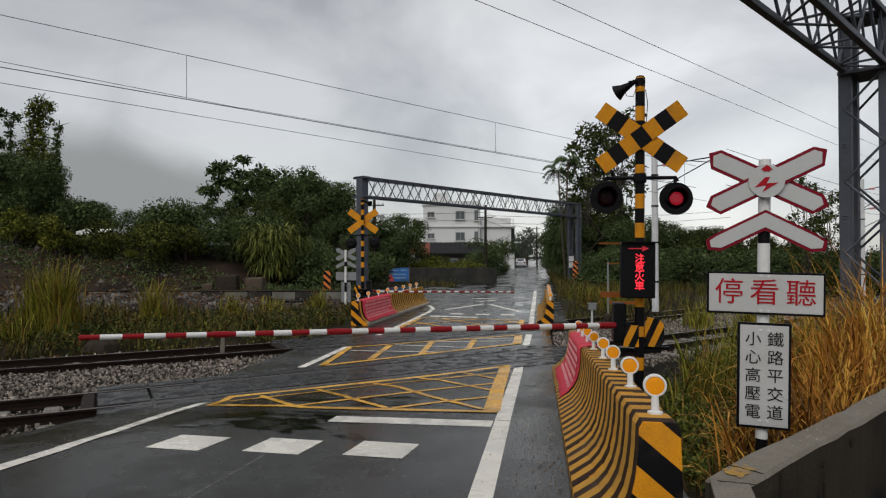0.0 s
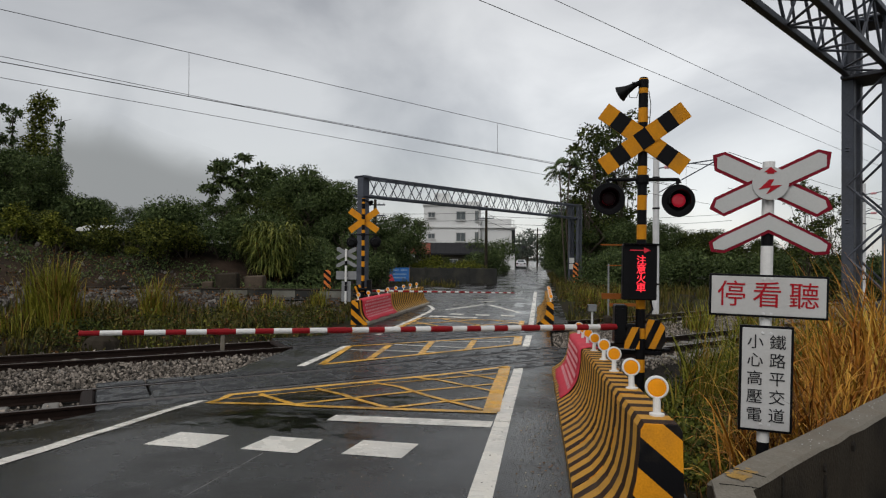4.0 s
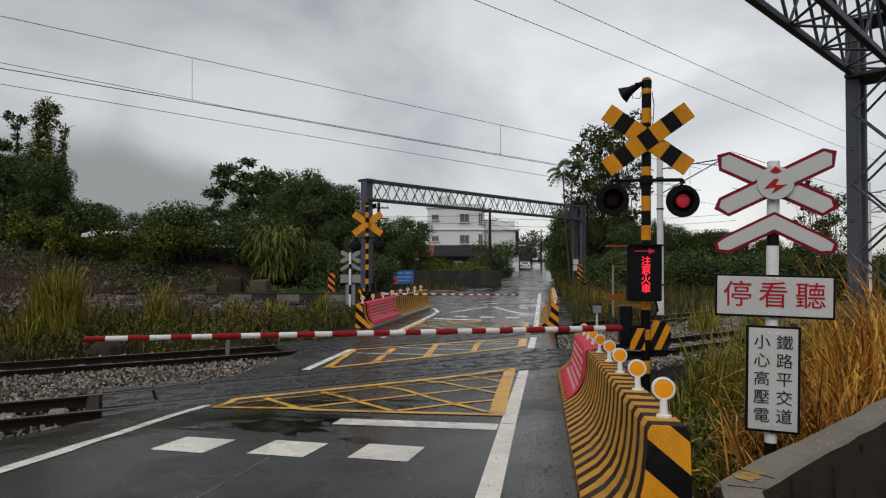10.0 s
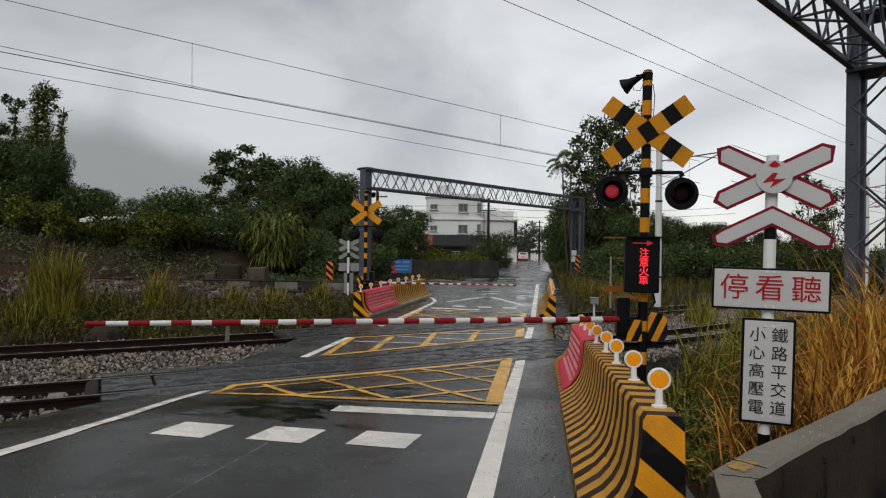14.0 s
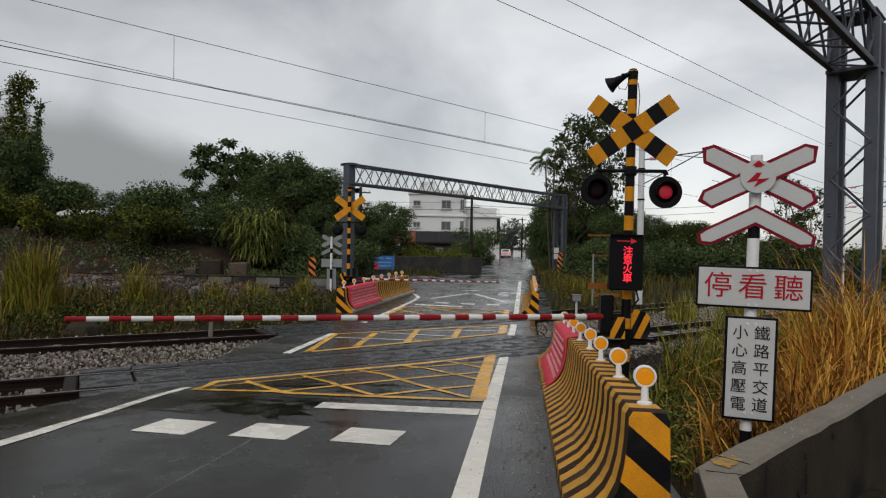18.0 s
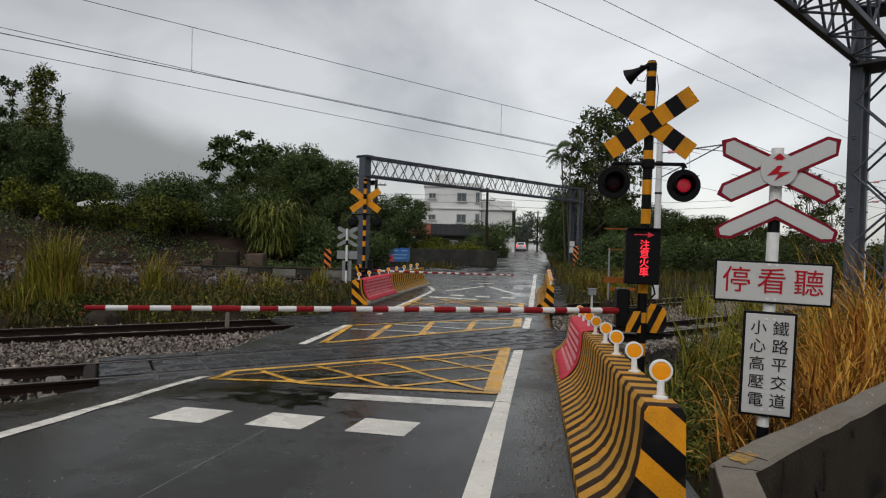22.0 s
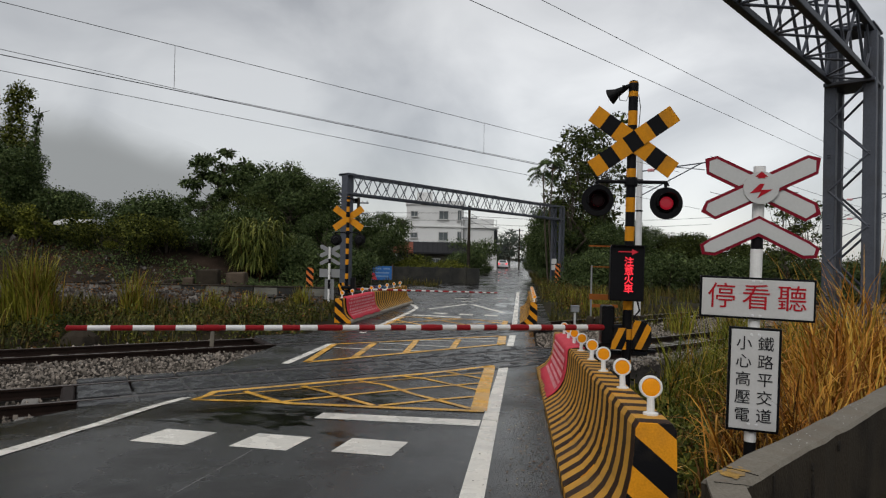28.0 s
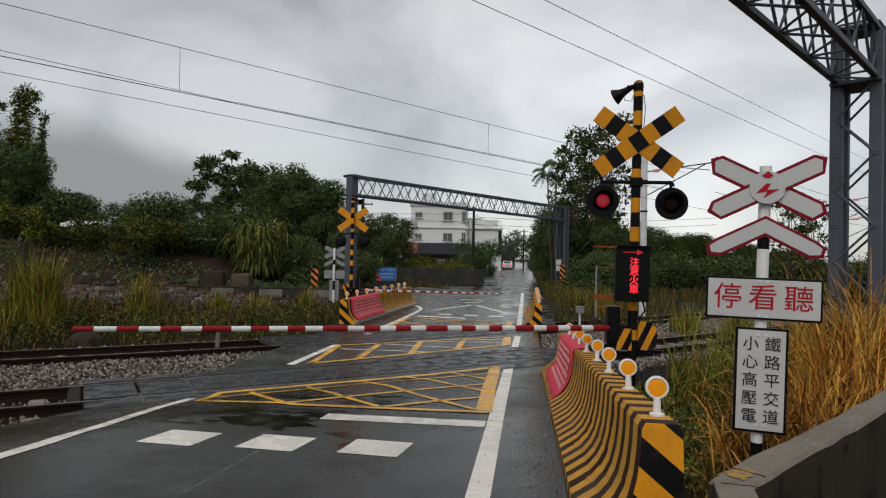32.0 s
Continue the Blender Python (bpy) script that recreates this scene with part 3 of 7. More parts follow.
    for a, b in (((-4.05, 13.3), (-2.2, 13.35)), ((-3.3, 14.3), (-1.5, 14.1)), ((-2.45, 14.95), (-0.7, 15.35)), ((-1.6, 15.6), (-0.65, 15.9))):
        trail("box_line", 0.07, W, 0.007, a, b)
    hatched([(-4.0, 16.6), (-0.55, 19.0), (-0.55, 20.4), (-3.85, 20.4)], 1.25, (0.13, 0.16, 0.12, 0.13))
    # standing water in the dips
    rnd = random.Random(41)
    pools = [(-2.75, 6.45, 0.50, 0.30), (-2.05, 6.78, 0.42, 0.18), (-3.35, 6.9, 0.45, 0.20), (-2.6, 7.05, 0.7, 0.16), (-1.75, 5.95, 0.22, 0.10), (-1.62, 5.6, 0.14, 0.10), (-3.5, 6.2, 0.25, 0.12), (-1.9, 8.0, 0.5, 0.3), (-3.0, 8.2, 0.5, 0.25)]
    pools += [(rnd.uniform(-3.4, 0.0), rnd.uniform(22.5, 46), rnd.uniform(0.2, 0.75), rnd.uniform(0.2, 0.7)) for _ in range(30)]
    for u, v, a, b in pools:
        n, turn = 44, rnd.uniform(-0.3, 0.3)
        x, y = R(u, v)
        pool = Shape()
        for k in range(n):
            t = 2 * math.pi * k / n
            r = 1 + 0.85 * noise.noise(Vector((math.cos(t) * 1.6 + u * 7, math.sin(t) * 1.6 + v * 5, 0))) + 0.55 * noise.noise(Vector((math.cos(t) * 5 + v * 3, math.sin(t) * 5 + u * 9, 2)))
            px, py = R(u + a * r * math.cos(t + turn), v + b * r * math.sin(t))
            pool.v.append((px, py, gz(px, py) + (0.0015 if v < 7.2 else 0.004)))
        pool.v.append((x, y, gz(x, y) + (0.0015 if v < 7.2 else 0.004)))
        pool.f = [(k, (k + 1) % n, n) for k in range(n)]
        part("puddle", pool, M["water"], ob)
    return ob


RAIL = [(-0.062, -0.15), (0.062, -0.15), (0.062, -0.138), (0.010, -0.12), (0.010, -0.04), (0.032, -0.03), (0.032, -0.003), (0.024, 0.0), (-0.024, 0.0), (-0.032, -0.003), (-0.032, -0.03), (-0.010, -0.04), (-0.010, -0.12), (-0.062, -0.138)]


def sweep(profile, w, s0, s1, step=1.0, dz=0.0):
    s = Shape()
    n, count = len(profile), max(2, int((s1 - s0) / step) + 1)
    for k in range(count):
        t = s0 + (s1 - s0) * k / (count - 1)
        for a, b in profile:
            x, y = T(t, w + a)
            s.v.append((x, y, b + dz))
    for k in range(count - 1):
        for i in range(n):
            s.f.append((k * n + i, k * n + (i + 1) % n, (k + 1) * n + (i + 1) % n, (k + 1) * n + i))
    s.f += [tuple(range(n))[::-1], tuple(range((count - 1) * n, count * n))]
    return s


def railway():
    bed = [(-1.9, -0.45), (-1.35, -0.19), (0.6, -0.19), (0.9, -0.15), (3.3, -0.15), (3.6, -0.19), (5.55, -0.19), (6.3, -0.45)]
    lone("ballast_bed", sweep(bed, 0, -60, 90, 1.5), M["bed"], "bed under the rails, painted dark as shaded gaps between stones", "ballast", kind="structure")
    for w in (0.0, 4.2):
        tr = thing("railway_track", "rusty steel rails on concrete sleepers in ballast", "railway track", group="railway tracks")
        for side in (-0.565, 0.565):
            part("rail", sweep(RAIL, w + side, -60, 90), M["rail"], tr)
            part("rail_head", sweep([(-0.026, 0.0), (0.026, 0.0), (0.022, 0.004), (-0.022, 0.004)], w + side, -60, 90), M["rail_top"], tr, "worn shiny running face")
        sl = Shape().box((0, 0, -0.19), (0.22, 2.1, 0.14), bevel=0.02).mesh("sleeper", M["sleeper"])
        for k in range(-36, 60):
            s = k * 0.62
            if (-4.6 if w == 0 else -0.9) < s < (5.4 if w == 0 else 8.6):
                continue
            x, y = T(s, w)
            part("sleeper", sl, M["sleeper"], tr, m=pose(x, y, -0.02, rz=90 - math.degrees(heading(s))))
        # rubber panels between and beside the rails
        first, last = (-4.05, 4.9) if w == 0 else (-0.1, 8.2)
        inner = Shape().box((0, 0, -0.03), (0.688, 0.92, 0.075), bevel=0.016).mesh("crossing_panel", M["panel"])
        outer = Shape().box((0, 0, -0.03), (0.688, 0.36, 0.075), bevel=0.016).mesh("crossing_panel", M["panel"])
        s = first
        while s < last:
            for off, me in ((0, inner), (0.83, outer), (-0.83, outer)):
                x, y = T(s, w + off)
                part("crossing_panel", me, M["panel"], tr, m=pose(x, y, 0.0, 0, 0, 90 - math.degrees(heading(s))))
            s += 0.715
        for end in (first - 0.45, last + 0.1):
            x, y = T(end, w)
            part("end_ramp", Shape().box((0, 0, -0.04), (0.18, 1.1, 0.09), bevel=0.03), M["rail"], tr, m=pose(x, y, -0.01, 0, 0, 90 - math.degrees(heading(end))))


def ballast_stones():
    rnd = random.Random(4)
    s = Shape()
    cube = [(-1, -1, -1), (1, -1, -1), (1, 1, -1), (-1, 1, -1), (0, 0, 1.1), (0.2, -0.1, -1.2)]
    faces = [(0, 1, 4), (1, 2, 4), (2, 3, 4), (3, 0, 4), (1, 0, 5), (2, 1, 5), (3, 2, 5), (0, 3, 5)]

    def drop(t, w, z, r):
        x, y = T(t, w)
        m = Euler((rnd.uniform(0, 6), rnd.uniform(0, 6), rnd.uniform(0, 6))).to_matrix()
        sx, sy, sz = r * rnd.uniform(0.7, 1.3), r * rnd.uniform(0.7, 1.3), r * rnd.uniform(0.5, 0.9)
        s.add([Vector((x, y, z)) + m @ Vector((a * sx, b * sy, c * sz)) for a, b, c in cube], faces)

    def clear(t, w):
        x, y = T(t, w)
        u = x * RC - y * RS
        return not -5.35 < u < 0.35

    for lo, hi, z, count in ((0.72, 3.48, -0.11, 26000), (-0.5, 0.5, -0.175, 4600), (-1.6, -0.65, -0.16, 6800), (3.75, 4.65, -0.175, 1500), (4.85, 6.0, -0.17, 1500)):
        for _ in range(count):
            t, w = rnd.uniform(-14, 20) if rnd.random() < 0.85 else rnd.uniform(20, 45), rnd.uniform(lo, hi)
            if clear(t, w):
                drop(t, w, z + rnd.uniform(-0.02, 0.04), rnd.uniform(0.013, 0.029))
    lone("ballast_stones", s, M["stone"], "grey and rusty crushed ballast stones between the rails", "ballast", kind="stuff")


ground()
ROAD = road()
railway()
ballast_stones()

# ---------------------------------------------------------------- barriers and reflectors
PROFILE = [(0.40, 0.0), (0.40, 0.065), (0.345, 0.10), (0.255, 0.16), (0.195, 0.23), (0.155, 0.31), (0.128, 0.42), (0.112, 0.55), (0.105, 0.68), (0.085, 0.715)]


def barrier_outline(grow=0.0):
    right = [(a + grow, b + (grow if k == len(PROFILE) - 1 else 0)) for k, (a, b) in enumerate(PROFILE)]
    return [(0.115, 0.0), (0.105, 0.68), (0.085, 0.715)] + [(-a, b) for a, b in right[::-1]]


def barrier_unit(length, side):
    """One concrete barrier along local y, its stripes counted from the row's start."""
    ob = thing("concrete_barrier", "concrete road barrier painted with yellow and dark stripes", "barrier", group="barriers along the road")
    out = [(a * side, b) for a, b in barrier_outline()]
    n = len(out)
    s = Shape()
    for y in (0.003, length - 0.003):
        s.v += [(a, y, b) for a, b in out]
    s.f = [(i, n + i, n + (i + 1) % n, (i + 1) % n) for i in range(n)] + [tuple(range(n, 2 * n))]
    part("body", s, M["barrier"], ob)
    if side < 0:
        foot = [(a * side, b) for a, b in ((-0.404, 0.0), (-0.404, 0.067), (-0.349, 0.104), (-0.338, 0.10), (-0.338, 0.0))]
        f = Shape()
        for y in (0.001, length - 0.001):
            f.v += [(a, y, b) for a, b in foot]
        f.f = [(i, 5 + i, 5 + (i + 1) % 5, (i + 1) % 5) for i in range(5)] + [(0, 1, 2, 3, 4), (9, 8, 7, 6, 5)]
        part("foot", f, M["pale_foot"], ob, "bare pale concrete foot")
    e = Shape().add([(a, 0.0, b) for a, b in out] + [(a * 0.985, -0.012, b * 0.99 + 0.004) for a, b in out], [tuple(range(n, 2 * n))] + [(i, (i + 1) % n, n + (i + 1) % n, n + i) for i in range(n)])
    part("end_face", e, M["barrier_end"], ob, "broad yellow and black diagonal stripes")
    return ob


def reflector():
    ob = thing("reflector_post", "round amber reflector on a short white post", "reflector", group="reflectors on the barriers")
    part("post", Shape().lathe([(0.0, 0.0), (0.042, 0.0), (0.042, 0.012), (0.022, 0.018), (0.020, 0.10), (0.0, 0.10)], Matrix(), 12), M["white"], ob)
    face = pose(0, 0.012, 0.155, 90)
    part("rim", Shape().lathe([(0.0, -0.006), (0.060, -0.006), (0.064, 0.0), (0.064, 0.022), (0.058, 0.028), (0.052, 0.028), (0.050, 0.020)], face, 24), M["white"], ob)
    part("lens", Shape().lathe([(0.051, 0.018), (0.051, 0.023), (0.040, 0.026), (0.0, 0.028)], face, 24), M["amber"], ob, "amber prismatic lens")
    return ob


def on_road(u, v, turn=0.0):
    """A pose that stands on the falling road."""
    x, y = R(u, v)
    fall = math.degrees(math.atan((gz(*R(u, v + 0.5)) - gz(*R(u, v - 0.5)))))
    return pose(x, y, gz(x, y), 0, 0, -8.6 + turn) @ pose(0, 0, 0, fall)


def barriers():
    unit, post = barrier_unit(1.0, 1), reflector()
    mirrored = barrier_unit(1.0, -1)
    spare = [mirrored]
    rows = [((0.62, 3.42), 0.0, 8, 1.02, 0), ((-5.33, 18.0), -3.6, 8, 0.98, 0), ((0.31, 19.2), 0.0, 6, 1.02, 0)]
    first = True
    for (u, v), turn, count, step, _ in rows:
        for k in range(count):
            du, dv = math.sin(radians(-turn)) * k * step, math.cos(radians(turn)) * k * step
            m = on_road(u + du, v + dv + 0.5, turn) @ pose(0, -0.5, 0)
            if first:
                unit.matrix_world = m
                post.matrix_world = m @ pose(0.02, 0.24, 0.715, 0, 0, -3)
                first = False
            else:
                if turn and spare:
                    spare.pop().matrix_world = m
                else:
                    copy_thing(mirrored if turn else unit, m)
                copy_thing(post, m @ pose(random.uniform(0.015, 0.03), random.uniform(0.2, 0.26), 0.712, random.uniform(-3, 3), random.uniform(-4, 4), random.uniform(-10, 6)))
    # red cloths with unreadable print, hung over the barriers' road side
    for (u, v), turn, start, length, side in (((0.62, 3.42), 0.0, 4.6, 3.0, -1), ((-5.33, 18.0), -3.6, 0.25, 2.9, 1)):
        m = on_road(u + math.sin(radians(-turn)) * start, v + start, turn)
        ban = thing("banner", "red cloth banner with pale print tied over a barrier", "banner", m, group="banners on the barriers")
        prof = [(a + 0.02, b) for a, b in PROFILE[2:]] + [(0.0, 0.735), (-0.10, 0.725)]
        s, bars = Shape(), []
        cols = 24
        for k in range(cols + 1):
            y = length * k / cols
            for i, (a, b) in enumerate(prof):
                wave = 0.008 * math.sin(k * 1.3 + i) + 0.006 * math.sin(k * 0.5)
                s.v.append((side * (a + wave), y + 0.01 * math.sin(i * 1.7), b + (0.012 * math.sin(k * 0.8) if i == 0 else 0)))
        n = len(prof)
        s.f = [(k * n + i, k * n + i + 1, (k + 1) * n + i + 1, (k + 1) * n + i) for k in range(cols) for i in range(n - 1)]
        cloth = part("cloth", s, M["banner"], ban, soft=True)
        mod = cloth.modifiers.new("thickness", "SOLIDIFY")
        mod.thickness = 0.004
        rnd = random.Random(3)
        for lo, hi, y0, y1 in ((0.19, 0.225, 0.15, 2.75), (0.255, 0.29, 0.15, 2.3), (0.33, 0.385, 0.15, 1.5), (0.33, 0.385, 1.65, 2.7), (0.43, 0.475, 0.2, 2.75), (0.52, 0.58, 0.15, 2.6), (0.63, 0.67, 0.3, 2.5)):
            y = y0
            while y < y1:
                w = rnd.uniform(0.05, 0.12)
                face = lambda b: np.interp(b, [p[1] for p in PROFILE], [p[0] for p in PROFILE]) + 0.042
                q = [(side * face(lo), y, lo), (side * face(lo), y + w, lo), (side * face(hi), y + w, hi), (side * face(hi), y, hi)]
                back = [(a - side * 0.006, b, c) for a, b, c in q]
                part("print", Shape().add(q + back, [(0, 1, 2, 3), (7, 6, 5, 4), (0, 4, 5, 1), (1, 5, 6, 2), (2, 6, 7, 3), (3, 7, 4, 0)]), M["banner_ink"], ban)
                y += w + rnd.uniform(0.05, 0.10)


# ---------------------------------------------------------------- crossing signal with its gate
LAMPS = []


def signal(m, lit, boom_turn, boom_rise, boom_z, label):
    ob = thing("crossing_signal", label, "crossing signal", m, group="crossing signals")
    # pole in painted bands
    edges = [-0.25, 0.10, 0.456, 0.61, 0.86, 0.985, 1.22, 1.40, 1.70, 1.88] + [2.06 + 0.1775 * k for k in range(12)]
    for k, (z, top) in enumerate(zip(edges, edges[1:])):
        part("pole_band", Shape().tube((0, 0, z), (0, 0, top), 0.057, n=20), M["black" if k % 2 else "yellow"], ob)
    part("pole_cap", Shape().lathe([(0.0595, 3.90), (0.062, 3.99), (0.045, 4.03), (0.0, 4.045)], Matrix(), 20), M["black"], ob)
    part("base_plate", Shape().box((0, 0, -0.13), (0.34, 0.34, 0.04), bevel=0.008), M["black"], ob)
    # loudspeaker horn
    part("horn", Shape().lathe([(0.025, 0.0), (0.04, 0.10), (0.055, 0.17), (0.098, 0.26), (0.102, 0.265), (0.05, 0.18), (0.0, 0.10)], pose(-0.06, -0.05, 3.96, 0, -114, -30), 18), M["black"], ob, "dark loudspeaker horn")
    part("horn_bracket", Shape().tube((-0.14, -0.06, 3.95), (0, 0, 3.97), 0.015), M["black"], ob)
    part("horn_cable", Shape().path([(-0.20, -0.06, 3.90), (-0.17, -0.06, 3.78), (-0.09, -0.06, 3.77), (-0.06, -0.06, 3.86)], 0.005, 5), M["black"], ob)
    part("pole_cable", Shape().path([(0.06, -0.02, 3.86), (0.085, -0.02, 3.7), (0.075, -0.02, 3.5), (0.06, -0.02, 3.36)], 0.005, 5), M["black"], ob)
    # crossed boards
    zc = 3.27
    for a in (35.8, -35.8):
        board = part("crossbuck_board", Shape().box((0, 0, 0), (1.185, 0.012, 0.218), bevel=0.003), M["black"], ob, m=pose(0, -0.075 - (0.014 if a > 0 else 0), zc, 0, -a, 0))
        for k in (-3, -1, 1, 3):
            part("yellow_square", Shape().box((k * 0.169, -0.0085, 0), (0.167, 0.004, 0.218)), M["yellow"], board)
        part("back_sheet", Shape().box((0, 0.0085, 0), (1.185, 0.004, 0.218)), M["yellow"], board)
    part("clamp", Shape().box((0, -0.05, zc), (0.12, 0.05, 0.10), bevel=0.01), M["black"], ob)
    part("clamp", Shape().lathe([(0.068, 3.33), (0.068, 3.39)], Matrix(), 18), M["black"], ob)
    # lamps on a cross arm
    part("cross_arm", Shape().path([(-0.43, -0.02, 2.76), (-0.40, -0.02, 2.785), (0.42, -0.02, 2.785), (0.435, -0.02, 2.74)], 0.022, 10), M["black"], ob)
    part("arm_clamp", Shape().lathe([(0.075, 2.73), (0.08, 2.75), (0.08, 2.82), (0.075, 2.84)], Matrix(), 18), M["black"], ob)
    for sx, x in ((-1, -0.405), (1, 0.405)):
        zl = 2.525 + (0.02 if sx < 0 else 0)
        head = part("signal_head", Shape().lathe([(0.0, 0.10), (0.10, 0.10), (0.12, 0.03), (0.185, 0.012), (0.195, 0.0), (0.19, -0.01), (0.125, -0.008)], pose(x, -0.07, zl, -90, 0, 0) @ pose(0, 0, -0.02), 32), M["black"], ob, "black round backboard with a red lamp")
        visor = Shape()
        n = 22
        for k in range(n + 1):
            a = radians(-20 + 220 * k / n)
            for r in (0.118, 0.125):
                for y in (-0.03, -0.21 + 0.06 * abs(math.cos(a))):
                    visor.v.append((x + r * math.cos(a), -0.07 + y, zl + r * math.sin(a)))
        for k in range(n):
            i = k * 4
            visor.f += [(i, i + 4, i + 5, i + 1), (i + 2, i + 3, i + 7, i + 6), (i + 1, i + 5, i + 7, i + 3)]
        part("visor", visor, M["black"], head, "black hood over the lamp")
        part("hanger", Shape().tube((x, -0.03, zl + 0.17), (x, -0.02, 2.785), 0.018), M["black"], head)
        lamp = part("lamp", Shape().lathe([(0.0, 0.022), (0.05, 0.021), (0.074, 0.016), (0.080, 0.0), (0.080, -0.006)], pose(0, 0, 0, 90), 28), M["lamp"], head, "round red signal lamp", m=pose(x, -0.105, zl))
        back = Shape().lathe([(0.080, -0.006), (0.074, -0.020), (0.05, -0.024), (0.0, -0.025)], pose(0, 0, 0, 90), 28)
        me = lamp.data
        me.materials.append(M["lens"])
        bm = bmesh.new()
        bm.from_mesh(me)
        vs = [bm.verts.new(p) for p in back.v]
        for f in back.f:
            bm.faces.new([vs[i] for i in f]).material_index = 1
        bm.to_mesh(me)
        bm.free()
        LAMPS.append((lamp, sx, pose(x, -0.105, zl)))
    if lit:
        # matrix board with glowing characters
        box = part("message_board", Shape().box((-0.045, -0.13, 1.665), (0.395, 0.14, 0.66), bevel=0.012), M["black"], ob, "black message board with red lit characters")
        part("board_hood", Shape().box((-0.045, -0.22, 2.0), (0.40, 0.06, 0.012), bevel=0.003), M["black"], box)
        for k, ch in enumerate("注意火車"):
            lettering("character", ch, 0.118, M["led"], box, pose(-0.03, -0.204, 1.80 - 0.108 * k) @ Matrix.Diagonal((1, 1, 1, 1)), 0.002)
        arrow = Shape().slab([(-0.13, -0.006), (0.03, -0.006), (0.03, -0.034), (0.105, 0.0), (0.03, 0.034), (0.03, 0.006), (-0.13, 0.006)], 0.004, pose(-0.03, -0.206, 1.925))
        part("arrow", arrow, M["led_dim"], box, "dim red arrow")
        part("conduit", Shape().path([(0.10, -0.08, 1.33), (0.13, -0.07, 1.22), (0.06, -0.05, 1.12)], 0.012), M["black"], ob)
        part("side_bar", Shape().box((-0.33, 0.05, 1.99), (0.30, 0.03, 0.018)), M["orange"], ob)
        part("side_bar", Shape().box((-0.33, 0.05, 1.36), (0.26, 0.03, 0.07)), M["orange"], ob)
    # gate machine, boom and counterweight
    gate = part("gate_machine", Shape().box((-0.235, 0.06, 1.025), (0.15, 0.26, 0.47), bevel=0.015), M["black"], ob, "black gate machine housing")
    part("gate_cover", Shape().box((-0.235, -0.075, 1.035), (0.12, 0.012, 0.38), bevel=0.004), M["black"], gate)
    part("pivot", Shape().tube((-0.30, 0.06, 0.935), (0.16, 0.06, 0.935), 0.05, n=16), M["black"], gate)
    part("bracket", Shape().box((0.0, 0.06, 0.685), (0.52, 0.10, 0.05), bevel=0.01), M["black"], gate)
    boom = part("boom", Shape().tube((-0.05, 0, 0), (0.12, 0, 0), 0.04, n=12), M["black"], ob, "red and white striped boom, lowered", m=pose(-0.10, 0.0, boom_z, 0, 0, boom_turn) @ pose(0, 0, 0, 0, -boom_rise, 0))
    ends, k = [5.83, 5.70], 0
    while ends[-1] > 0.3:
        k += 1
        ends.append(max(0.12, ends[-1] - (0.25 if k % 6 == 0 else 0.168)))
    for k, (far, near) in enumerate(zip(ends, ends[1:])):
        r = 0.022 + 0.014 * (1 - far / 5.83)
        part("stripe", Shape().tube((near, 0, 0), (far, 0, 0), r + 0.0004, r, n=12), M["white" if k % 2 else "boom_red"], boom)
        if k % 6 == 0 and k:
            part("joint_sleeve", Shape().tube((near + 0.06, 0, 0), (far - 0.06, 0, 0), r + 0.004, n=12), M["boom_red"], boom)
    xs, r = 5.83, 0.022
    part("tip_cap", Shape().lathe([(r + 0.002, 0.0), (r + 0.002, 0.02), (0.0, 0.03)], pose(xs, 0, 0, 0, 90, 0), 12), M["boom_red"], boom)
    part("prop", Shape().box((4.72, 0, -0.10), (0.035, 0.03, 0.14), bevel=0.006), M["concrete_top"], boom)
    plate = part("counterweight", Shape().slab([(0.06, -0.17), (0.24, -0.18), (0.295, -0.09), (0.28, 0.10), (0.22, 0.16), (0.08, 0.18), (0.06, 0.05)], 0.04, pose(0, -0.02, 0.915)), M["counter"], ob, "yellow and black striped counterweight board")
    part("weight_bar", Shape().box((0.16, 0.06, 0.72), (0.40, 0.05, 0.035), bevel=0.005), M["black"], plate)
    part("shield", Shape().slab([(-0.20, -0.12), (-0.02, -0.12), (-0.02, 0.14), (-0.16, 0.14)], 0.02, pose(0, -0.09, 0.86)), M["counter"], ob)
    return ob


